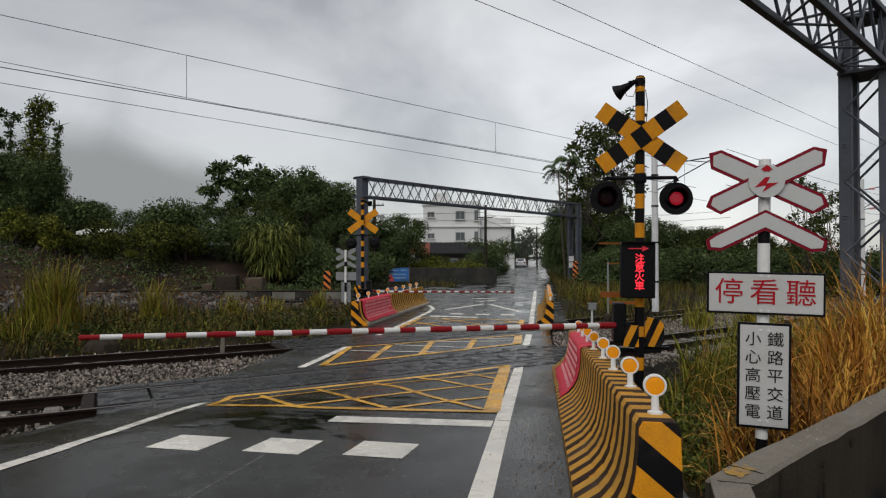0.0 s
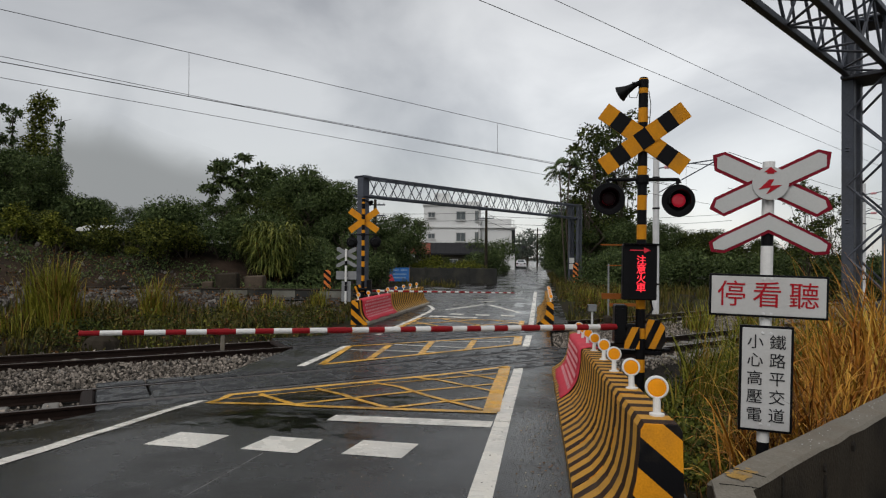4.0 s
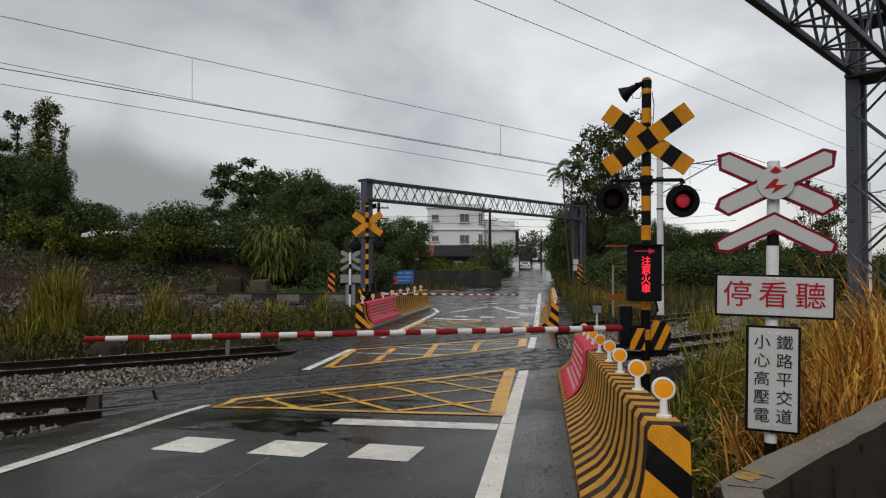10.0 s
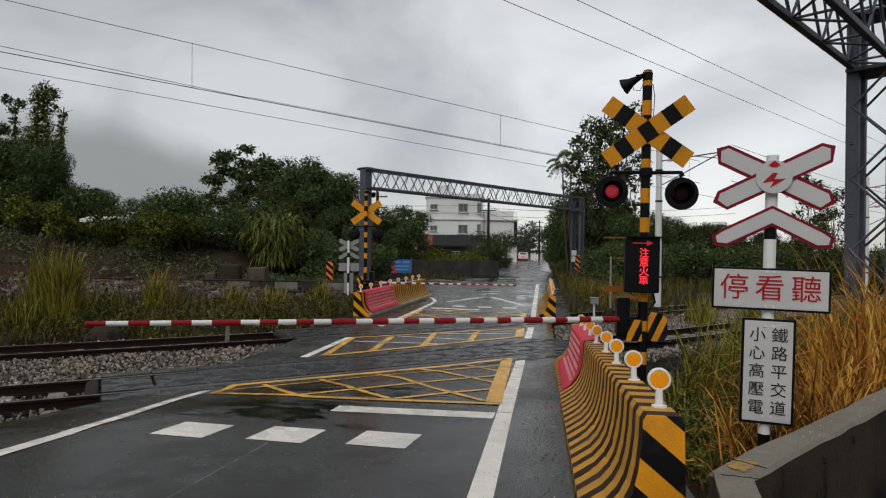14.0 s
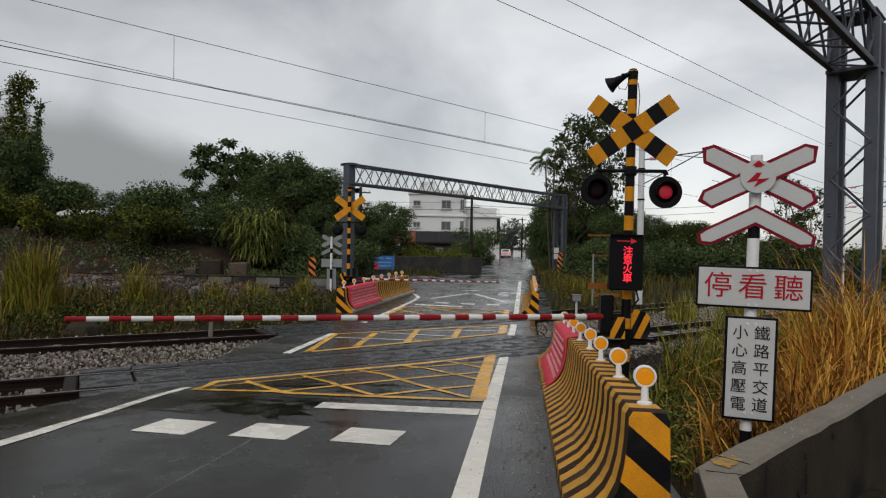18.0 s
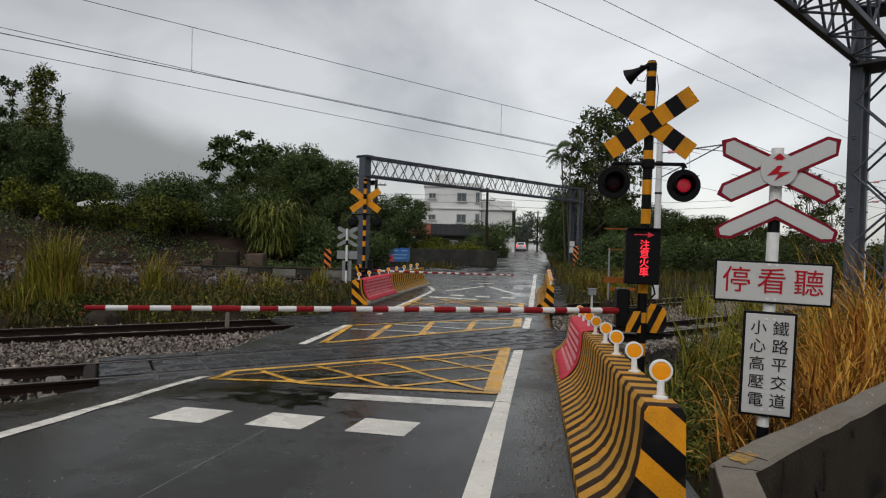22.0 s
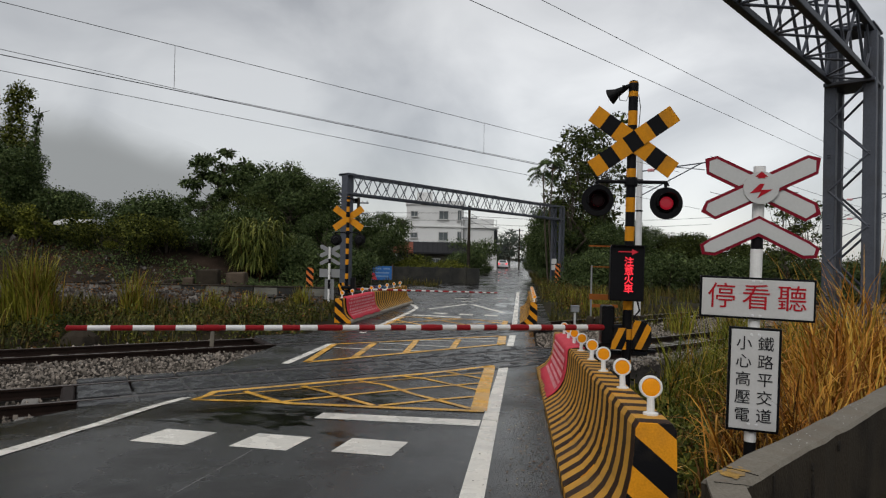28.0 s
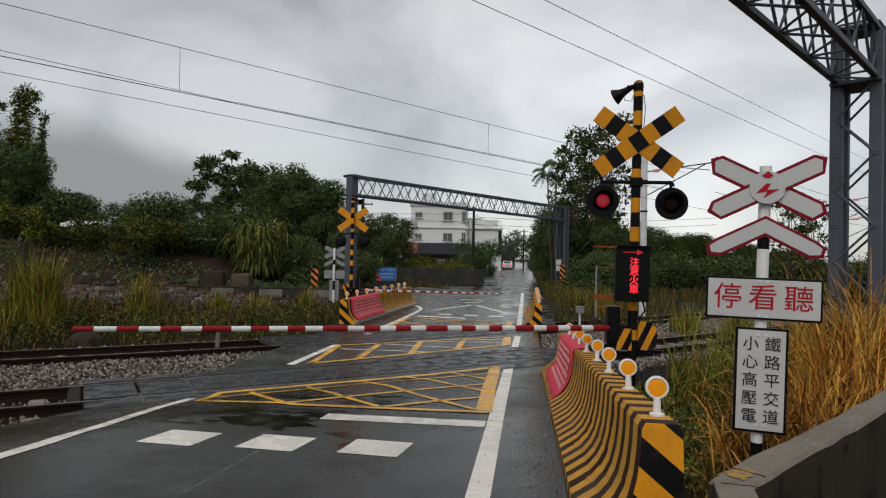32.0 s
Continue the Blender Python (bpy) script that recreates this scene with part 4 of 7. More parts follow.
# ---------------------------------------------------------------- crossing sign post
def sign_post(m, front, label):
    ob = thing("crossing_sign", label, "road sign", m, group="crossing sign posts")
    for z, top, paint in ((0.0, 0.41, "black"), (0.41, 0.88, "white"), (0.88, 1.22, "black"), (1.22, 1.80, "white"), (1.80, 1.97, "black"), (1.97, 2.40, "white")):
        part("pole_band", Shape().tube((0, 0, z), (0, 0, top), 0.041, n=18), M[paint], ob)
    zc = 2.238

    def arm(length, width, tilt, at, name, y, cut=0.0):
        L, W, P = length / 2, width / 2, width * 0.42
        shape = [(-L, W * 0.25), (-L + P, W), (L - P, W), (L, W * 0.25), (L - P, -W), (-L + P, -W)]
        b = part(name, Shape().slab(shape, 0.010, Matrix()), M["red"], ob, "pale board with a dark red edge", m=pose(*at, 0, tilt, 0) @ pose(0, y, 0))
        t = 0.022
        inner = [(-L + t * 1.6, W * 0.2), (-L + P + t * 0.3, W - t), (L - P - t * 0.3, W - t), (L - t * 1.6, W * 0.2), (L - P - t * 0.3, -W + t), (-L + P + t * 0.3, -W + t)]
        part("face", Shape().slab(inner, 0.004, pose(0, -0.003, 0)), M["sheet"], b)
        part("back_sheet", Shape().slab(shape, 0.003, pose(0, 0.0105, 0)), M["back"], b)
        return b

    arm(0.86, 0.150, 27, (0, -0.062, zc), "crossbuck_board", 0)
    arm(0.86, 0.150, -27, (0, -0.062, zc), "crossbuck_board", -0.013)
    part("hub", Shape().lathe([(0.116, 0.0), (0.116, 0.010), (0.0, 0.0105)], pose(0, -0.078, zc, 90), 32), M["sheet"], ob)
    bolt = [(-0.01, 0.045), (-0.085, -0.035), (0.0, -0.02), (-0.03, -0.075), (0.085, 0.0), (0.0, -0.005), (0.025, 0.045)]
    part("lightning_mark", Shape().slab(bolt, 0.003, pose(0, -0.0915, zc - 0.012) @ Matrix.Scale(0.88, 4)), M["sign_red"], ob, "dark red lightning mark")
    part("arrow_mark", Shape().slab([(-0.055, 0.075), (0.0, 0.125), (0.055, 0.075), (0.03, 0.075), (0.03, 0.06), (-0.03, 0.06), (-0.03, 0.075)], 0.003, pose(0, -0.0915, zc + 0.022) @ Matrix.Scale(0.75, 4)), M["sign_red"], ob)
    # chevron under the cross
    W = 0.155
    outer = [(-0.47, -0.28), (-0.49, -0.20), (-0.41, -0.145), (0.0, 0.055), (0.41, -0.145), (0.49, -0.20), (0.47, -0.28), (0.36, -0.29), (0.0, -0.115), (-0.36, -0.29)]
    inner = [(-0.445, -0.257), (-0.458, -0.205), (-0.40, -0.165), (0.0, 0.030), (0.40, -0.165), (0.458, -0.205), (0.445, -0.257), (0.362, -0.263), (0.0, -0.088), (-0.362, -0.263)]
    for name, o, y, d, mt in (("chevron_board", outer, -0.060, 0.010, "red"), ("face", inner, -0.064, 0.004, "sheet"), ("back_sheet", outer, -0.0495, 0.003, "back")):
        half = [0, 1, 2, 3, 8, 9], [3, 4, 5, 6, 7, 8]
        s = Shape()
        for idx in half:
            s.slab([(o[i][0] * 0.795, o[i][1] * 0.86) for i in idx], d, pose(0, y, zc - 0.247))
        part(name, s, M[mt], ob)
    # boards
    b1 = part("stop_board", Shape().box((0, -0.060, 1.445), (0.757, 0.012, 0.300), bevel=0.004), M["black"], ob, "white board with three red characters")
    part("face", Shape().box((0, -0.068, 1.445), (0.727, 0.006, 0.270), bevel=0.002), M["board"], b1)
    b2 = part("warning_board", Shape().box((0.0, -0.060, 0.865), (0.345, 0.012, 0.745), bevel=0.004), M["black"], ob, "white board with two columns of black characters")
    part("face", Shape().box((0.0, -0.068, 0.865), (0.31, 0.006, 0.71), bevel=0.002), M["board"], b2)
    part("back_sheet", Shape().box((0, -0.052, 1.445), (0.757, 0.004, 0.300)), M["back"], b1)
    part("back_sheet", Shape().box((0, -0.052, 0.865), (0.345, 0.004, 0.745)), M["back"], b2)
    if front:
        for k, ch in enumerate("停看聽"):
            lettering("character", ch, 0.195, M["sign_red"], b1, pose(-0.232 + 0.229 * k, -0.0735, 1.443), 0.002)
        for col, text in ((-0.075, "小心高壓電"), (0.075, "鐵路平交道")):
            for k, ch in enumerate(text):
                lettering("character", ch, 0.108, M["ink"], b2, pose(col * 0.95, -0.0735, 1.117 - 0.128 * k), 0.002)
        for z in (1.568, 1.322):
            for x in (-0.025, 0.025):
                part("screw", Shape().lathe([(0.011, 0), (0.010, 0.004), (0.0, 0.005)], pose(x, -0.071, z, 90), 8), M["pale_steel"], b1)
        for z in (1.185, 0.545):
            for x in (-0.025, 0.025):
                part("screw", Shape().lathe([(0.011, 0), (0.010, 0.004), (0.0, 0.005)], pose(x, -0.071, z, 90), 8), M["pale_steel"], b2)
    for z in (1.50, 1.36, 1.10, 0.66):
        part("clamp", Shape().box((0, -0.02, z), (0.10, 0.07, 0.03), bevel=0.004), M["pale_steel"], ob)
    return ob


# ---------------------------------------------------------------- height-limit portals
def portal(a, b, base, height, D, W, label, plated=False):
    """A lattice gantry over the road between two plan points."""
    (x0, y0), (x1, y1) = a, b
    length = math.hypot(x1 - x0, y1 - y0)
    turn = math.degrees(math.atan2(y1 - y0, x1 - x0))
    ob = thing("height_limit_portal", label, "portal", pose(x0, y0, base, 0, 0, turn), group="portals over the road")
    for y in (-W / 2, W / 2):
        for z in (height - D, height):
            part("chord", Shape().box((length / 2, y, z), (length + 0.5, 0.09, 0.09), bevel=0.008), M["steel"], ob)
    n = int(length / 0.62)
    for y in (-W / 2, W / 2):
        for k in range(n):
            xa, xb = length * k / n, length * (k + 1) / n
            za, zb = (height - D, height) if k % 2 else (height, height - D)
            part("lattice_bar", Shape().tube((xa, y, za), (xb, y, zb), 0.022, n=6), M["steel"], ob)
            if k % 2 == 0:
                part("lattice_bar", Shape().tube((xa + length / n * 0.35, y, height - D), (xa + length / n * 0.9, y, height), 0.018, n=6), M["steel"], ob)
    for z in (height - D, height):
        for k in range(0, n, 1):
            xa, xb = length * k / n, length * (k + 1) / n
            ya, yb = (-W / 2, W / 2) if k % 2 else (W / 2, -W / 2)
            part("cross_bar", Shape().tube((xa, ya, z), (xb, yb, z), 0.018, n=6), M["steel"], ob)
            if k % 2:
                part("cross_bar", Shape().tube((xa, -W / 2, z), (xa, W / 2, z), 0.018, n=6), M["steel"], ob)
    for x in (0.0, length):
        if plated and x == 0:
            for y in (-0.20, 0.20):
                part("column_plate", Shape().box((x, y, height / 2 + 0.02), (0.36, 0.016, height - 0.04), bevel=0.004), M["steel"], ob)
            for xx in (x - 0.19, x + 0.19):
                part("column_plate", Shape().box((xx, 0, height / 2 + 0.02), (0.016, 0.384, height - 0.04), bevel=0.004), M["steel"], ob)
            for z in (1.3, 2.6, 3.9, height - D):
                part("column_band", Shape().box((x, 0, z), (0.42, 0.44, 0.05), bevel=0.006), M["steel"], ob)
            part("cap_plate", Shape().box((x, 0, height + 0.05), (0.46, W + 0.02, 0.04), bevel=0.01), M["steel"], ob)
            part("footing", Shape().box((x, 0, 0.04), (0.95, 1.05, 0.34), bevel=0.02), M["concrete"], ob, "concrete footing")
            continue
        for y in (-W / 2, W / 2):
            for dx in (-0.20, 0.20):
                part("column_leg", Shape().box((x + dx, y, height / 2 - 0.05), (0.15, 0.17, height - 0.02), bevel=0.01), M["steel"], ob)
        k, z, step = 0, 0.25, 0.56
        while z < height - D - 0.2:
            for y in (-W / 2, W / 2):
                xa, xb = (x - 0.27, x + 0.27) if k % 2 else (x + 0.27, x - 0.27)
                part("column_bar", Shape().box((0, 0, 0), (math.hypot(0.54, step), 0.05, 0.06)), M["steel"], ob, m=pose((xa + xb) / 2, y, z + step / 2, 0, -math.degrees(math.atan2(step, xb - xa)), 0))
            for xx in (x - 0.27, x + 0.27):
                ya, yb = (-W / 2, W / 2) if k % 2 else (W / 2, -W / 2)
                part("column_bar", Shape().tube((xx, ya, z), (xx, yb, z + step), 0.02, n=6), M["steel"], ob)
            z, k = z + step, k + 1
        part("cap_plate", Shape().box((x, 0, height - D - 0.06), (0.72, W + 0.16, 0.06), bevel=0.01), M["steel"], ob)
        part("cap_plate", Shape().box((x, 0, height + 0.05), (0.70, W + 0.12, 0.04), bevel=0.01), M["steel"], ob)
        part("footing", Shape().box((x, 0, 0.04), (0.95, 1.05, 0.34), bevel=0.02), M["concrete"], ob, "concrete footing")
    return ob


M["old_yellow"] = material("flaked_yellow_paint", (0.33, 0.20, 0.055), 0.7, vary=0.35, scale=18, fine=90, bump=0.3, dirt=(0.2, 0.17, 0.13, 0.9))
M["counter"] = stripes("counterweight_paint", YELLOW, BLACK, "X", 0.16, 0.5, lean=-0.45)


def crossing_things():
    barriers()
    signal(pose(2.313, 7.52, 0.253, 0, 0.48, -8.5) @ Matrix.Scale(0.974, 4), True, 213.5, 1.25, 0.998, "crossing signal with black and yellow bands and red lamps")
    signal(pose(-2.75, 21.5, -0.02, 0, 0, 176), False, 209, -1.6, 0.88, "crossing signal across the rails, seen from behind")
    sign_post(pose(2.249, 4.52, 0.343, 0, 1.03, -18.5) @ Matrix.Scale(0.992, 4), True, "red-edged crossing cross with white warning boards on a pole")
    sign_post(pose(-3.76, 24.3, -0.24, 0, 0, 172) @ Matrix.Scale(1.06, 4), False, "crossing cross on a pole, seen from its grey back")
    portal((6.65, 9.88), (-7.67, -4.08), 0.15, 5.55, 0.76, 0.53, "grey lattice steel height-limit portal over the near road")
    portal((-3.75, 29.2), (9.1, 44.0), 0.05, 5.62, 0.86, 0.62, "grey lattice steel height-limit portal across the far road", True)


crossing_things()


# ---------------------------------------------------------------- low concrete wall
def low_wall():
    ob = thing("low_wall", "weathered concrete wall with dark sides and a pale top", "wall", pose(1.36, 2.90, -0.01, 0, 0, 41.8))
    rnd = random.Random(8)
    L, W, n = 14.0, 0.18, 56
    s, t = Shape(), Shape()
    for k in range(n + 1):
        x = L * k / n
        top = 1.0 + 0.006 * math.sin(k * 0.6) + rnd.uniform(-0.004, 0.004)
        w0, w1 = rnd.uniform(-0.008, 0.008), rnd.uniform(-0.008, 0.008)
        s.v += [(x, w0, 0.1), (x, w0, top - 0.02), (x, W + w1, top - 0.02), (x, W + w1, 0.1)]
        t.v += [(x, w0 - 0.004, top - 0.022), (x, w0 + 0.012, top), (x, W + w1 - 0.012, top), (x, W + w1 + 0.004, top - 0.022)]
    for k in range(n):
        i = k * 4
        s.f += [(i, i + 4, i + 5, i + 1), (i + 2, i + 6, i + 7, i + 3)]
        t.f += [(i, i + 4, i + 5, i + 1), (i + 1, i + 5, i + 6, i + 2), (i + 2, i + 6, i + 7, i + 3)]
    s.f += [(0, 1, 2, 3)]
    t.f += [(0, 1, 2, 3)]
    # sides take the dark concrete, the top a much paler one
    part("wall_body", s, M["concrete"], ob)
    part("wall_top", t, M["concrete_top"], ob, "pale top of the wall")
    # old yellow paint, flaked into islands
    for x, y, w, h in ((0.15, 0.095, 0.10, 0.10), (0.22, 0.10, 0.10, 0.085), (0.19, 0.065, 0.075, 0.05), (0.265, 0.075, 0.05, 0.06), (0.115, 0.06, 0.035, 0.03), (0.25, 0.145, 0.05, 0.03), (0.16, 0.15, 0.04, 0.025), (0.30, 0.11, 0.025, 0.03)):
        part("paint_patch", Shape().add([(x + 0.5 * w * rnd.uniform(0.55, 1.15) * math.cos(a * math.tau / 13), y + 0.5 * h * rnd.uniform(0.55, 1.15) * math.sin(a * math.tau / 13), 1.006 + 0.008 * w) for a in range(13)], [tuple(range(13))]), M["old_yellow"], ob, "patch of old yellow paint")
    grit = Shape()
    for k in range(80):
        x, y, r = rnd.uniform(0.3, 4.5), rnd.uniform(0.01, W - 0.01), rnd.uniform(0.0015, 0.0035)
        grit.add([(x - r, y, 1.002), (x, y - r * 0.8, 1.002), (x + r, y, 1.002), (x, y + r, 1.002), (x, y, 1.004 + r)], [(0, 1, 4), (1, 2, 4), (2, 3, 4), (3, 0, 4)])
    part("grit", grit, M["white"], ob, "pale chips of stone on the wall top")
    # short wing turned towards the road
    wing, cap = Shape(), Shape()
    c, d = math.cos(radians(41.8)), math.sin(radians(41.8))
    for k in range(7):
        q = k / 6
        for px, py in ((1.262 - 0.30 * q, 3.01 - 0.86 * q), (1.410 - 0.30 * q, 2.93 - 0.86 * q)):
            dx, dy, e = px - 1.36, py - 2.90, 0.005 * math.sin(9 * q + px)
            lx, ly = dx * c + dy * d, -dx * d + dy * c
            wing.v += [(lx, ly + e, 0.1), (lx, ly + e, 0.985)]
            cap.v += [(lx, ly + e, 0.985), (lx, ly + e, 1.004 + e * 0.5)]
    for k in range(6):
        i = k * 4
        wing.f += [(i, i + 4, i + 5, i + 1), (i + 2, i + 3, i + 7, i + 6)]
        cap.f += [(i, i + 4, i + 5, i + 1), (i + 2, i + 3, i + 7, i + 6), (i + 1, i + 5, i + 7, i + 3)]
    wing.f.append((24, 26, 27, 25))
    cap.f.append((24, 26, 27, 25))
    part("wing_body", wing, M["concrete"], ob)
    part("wing_top", cap, M["concrete_top"], ob, "pale top of the wing")
    for x, y, turn, length in ((0.02, 0.03, -62, 0.17), (0.235, 0.085, 84, 0.17)):
        for k in range(5):
            d = (k - 2) * length / 5
            part("crack", Shape().box((d, rnd.uniform(-0.004, 0.004), 0), (length / 4.6, rnd.uniform(0.002, 0.006), 0.003)), M["bed"], ob, m=pose(x, y, 1.0075, 0, 0, turn + rnd.uniform(-9, 9)))
    # pits are not hollowed: their inner shade is painted as flat near-black patches
    for x, z, w, h in ((0.95, 0.71, 0.08, 0.14), (1.05, 0.74, 0.04, 0.18), (0.88, 0.62, 0.05, 0.06), (1.04, 0.88, 0.03, 0.045), (0.55, 0.60, 0.03, 0.04), (1.55, 0.90, 0.05, 0.07), (0.70, 0.52, 0.04, 0.05)):
        ring = [(x + 0.5 * w * rnd.uniform(0.6, 1.1) * math.cos(a * math.tau / 11), -0.0095, z + 0.5 * h * rnd.uniform(0.6, 1.1) * math.sin(a * math.tau / 11)) for a in range(11)]
        part("pit", Shape().add(ring + [(a, b + 0.02, c) for a, b, c in ring], [tuple(range(11))] + [(k, k + 11, (k + 1) % 11 + 11, (k + 1) % 11) for k in range(11)]), M["bed"], ob)
    for x in (0.42, 3.4, 6.4):
        part("joint", Shape().box((x, -0.006, 0.52), (0.02, 0.012, 0.9)), M["bed"], ob)


low_wall()

# ---------------------------------------------------------------- masts and wires
def mast(m, arms, label):
    ob = thing("catenary_mast", label, "mast", m, group="catenary masts")
    part("pole", Shape().tube((0, 0, 0), (0, 0, 5.9), 0.12, 0.105, n=16), M["pale_steel"], ob)
    part("footing", Shape().box((0, 0, 0.02), (0.6, 0.6, 0.3), bevel=0.03), M["concrete"], ob)
    for z in (1.2, 2.6, 3.9, 5.0):
        part("band", Shape().lathe([(0.125, z), (0.128, z + 0.02), (0.125, z + 0.06)], Matrix(), 16), M["black"], ob)
    for z0, z1, reach in arms:
        arm = part("cantilever", Shape().tube((0, 0, z0), (reach, 0, z1), 0.022, n=8), M["steel"], ob)
        part("stay", Shape().tube((0, 0, z0 - 0.9), (reach * 0.9, 0, z1 - 0.02), 0.02, n=6), M["steel"], arm)
        part("insulator", Shape().lathe([(0.03, 0.0), (0.07, 0.03), (0.03, 0.06), (0.07, 0.09), (0.03, 0.12), (0.07, 0.15), (0.03, 0.18), (0.07, 0.21), (0.03, 0.24)], pose(0.3, 0, z0 + 0.3 * (z1 - z0) / reach, 0, 90, 0), 12), M["banner_ink"], arm)
        part("registration_arm", Shape().tube((reach * 0.95, 0, z1 - 0.25), (reach * 0.45, 0, z1 - 0.05), 0.016, n=6), M["steel"], arm)
    return ob


def wire(points, r, label):
    cu = Shape()
    cu.path(points, r, 5)
    return lone("overhead_wire", cu, M["wire"], label, "wire", group="overhead wires")


def sag(a, b, drop, n=14):
    return [tuple(Vector(a).lerp(Vector(b), k / n) - Vector((0, 0, 4 * drop * (k / n) * (1 - k / n)))) for k in range(n + 1)]


def line_through(p, q, before, after):
    """A straight line through p and q, carried on at both ends."""
    p, q = Vector(p), Vector(q)
    return tuple(p + (p - q) * before), tuple(q + (q - p) * after)


def overhead():
    low, top = ((-8.477, 12.0, 5.669), (1.491, 18.0, 4.989)), ((-8.484, 12.0, 6.67), (1.487, 18.0, 5.858))
    wire(line_through(*low, 1.5, 0.75), 0.009, "dark contact wire over the far rails")
    wire(line_through((-8.478, 12.0, 5.776), (-4.55, 14.35, 5.41), 2.0, 0.0), 0.006, "thin dark auxiliary wire over the far rails")
    wire([(-4.55, 14.35, 5.425), (1.491, 18.0, 5.02), (8.0, 21.95, 4.60)], 0.006, "thin dark auxiliary wire over the far rails")
    wire(line_through(*top, 1.5, 0.75), 0.007, "dark messenger wire over the far rails")
    for t in (0.290, 1.0, -0.45, 1.7):
        ends = [Vector(p).lerp(Vector(q), t) for p, q in (top, low)]
        wire(ends, 0.005, "thin hanger between two overhead wires")
    wire(line_through((-8.474, 12.0, 5.367), (3.272, 18.5, 4.401), 1.5, 0.6), 0.006, "thin dark feeder wire beside the rails")
    wire(line_through((0.788, 10.9, 6.382), (15.347, 24.8, 6.435), 0.8, 1.2), 0.0065, "dark wire high over the near rails")
    wire(line_through((2.086, 10.9, 6.388), (13.71, 22.0, 6.49), 0.8, 1.2), 0.006, "dark wire high over the near rails")
    mast(pose(7.55, 22.6, -0.1, 0, 0, -42), [(5.35, 5.5, 2.4)], "pale round catenary mast with a cantilever arm")
    mast(pose(20.5, 31.0, -0.1, 0, 0, -42), [(5.35, 5.75, 2.6), (4.4, 4.75, 2.5)], "pale round catenary mast with cantilever arms")
    for z0, z1 in ((5.6, 5.3), (5.0, 4.7), (4.4, 4.3), (5.2, 4.9)):
        wire(sag((9.4, 21.0, z0), (28, 38, z1), 0.15), 0.009, "dark wire running along the railway")


overhead()

# ---------------------------------------------------------------- foliage
def leafy(name, *hues, rough=0.55, spec=0.07):
    """Leaves or blades: each takes one of several hues, varied again in patches."""
    m = material(name, hues[0], rough, vary=0.35, scale=0.8, fine=9, spec=spec, bump=0.0)
    nt = m.node_tree
    N, L = nt.nodes.new, nt.links.new
    ramp, geo = N("ShaderNodeValToRGB"), N("ShaderNodeNewGeometry")
    ramp.color_ramp.interpolation = "EASE"
    while len(ramp.color_ramp.elements) < len(hues):
        ramp.color_ramp.elements.new(0.5)
    for k, hue in enumerate(hues):
        ramp.color_ramp.elements[k].position, ramp.color_ramp.elements[k].color = k / max(1, len(hues) - 1), (*hue, 1)
    L(geo.outputs["Random Per Island"], ramp.inputs["Fac"])
    mix = next(n for n in nt.nodes if n.bl_idname == "ShaderNodeMix")
    L(ramp.outputs["Color"], mix.inputs["A"])
    return m


LEAF = dict(
    dark=leafy("dark_leaves", (0.022, 0.034, 0.012), (0.055, 0.080, 0.028), (0.110, 0.140, 0.052)),
    mid=leafy("green_leaves", (0.012, 0.018, 0.005), (0.034, 0.046, 0.011), (0.085, 0.098, 0.024)),
    bright=leafy("yellow_green_leaves", (0.020, 0.028, 0.005), (0.085, 0.098, 0.014), (0.235, 0.235, 0.040)),
    # distance mist is put into these hues: paler and greyer than near leaves
    far=leafy("mist_tinted_far_leaves", (0.07, 0.085, 0.07), (0.11, 0.13, 0.10)),
    bamboo=leafy("arching_green_leaves", (0.030, 0.040, 0.008), (0.080, 0.098, 0.020), (0.180, 0.180, 0.042)),
    grass=leafy("green_grass", (0.026, 0.034, 0.005), (0.080, 0.094, 0.011), (0.165, 0.160, 0.020), (0.22, 0.125, 0.024)),
    weed=leafy("mixed_weeds", (0.020, 0.022, 0.007), (0.052, 0.054, 0.013), (0.085, 0.060, 0.018), (0.125, 0.115, 0.025)),
    lime=leafy("olive_grass", (0.060, 0.062, 0.008), (0.150, 0.150, 0.018), (0.230, 0.215, 0.032), (0.17, 0.090, 0.022)),
    hedge=leafy("pale_hedge_leaves", (0.012, 0.018, 0.005), (0.050, 0.062, 0.012), (0.150, 0.155, 0.030)),
    dry=leafy("dry_golden_grass", (0.15, 0.052, 0.010), (0.36, 0.142, 0.022), (0.54, 0.275, 0.048), (0.40, 0.26, 0.046)),
    brown=leafy("dead_brown_stalks", (0.045, 0.024, 0.010), (0.12, 0.060, 0.022), (0.20, 0.10, 0.036)),
)
BARK = material("grey_brown_bark", (0.075, 0.062, 0.048), 0.85, vary=0.4, scale=5, fine=40, bump=0.8)


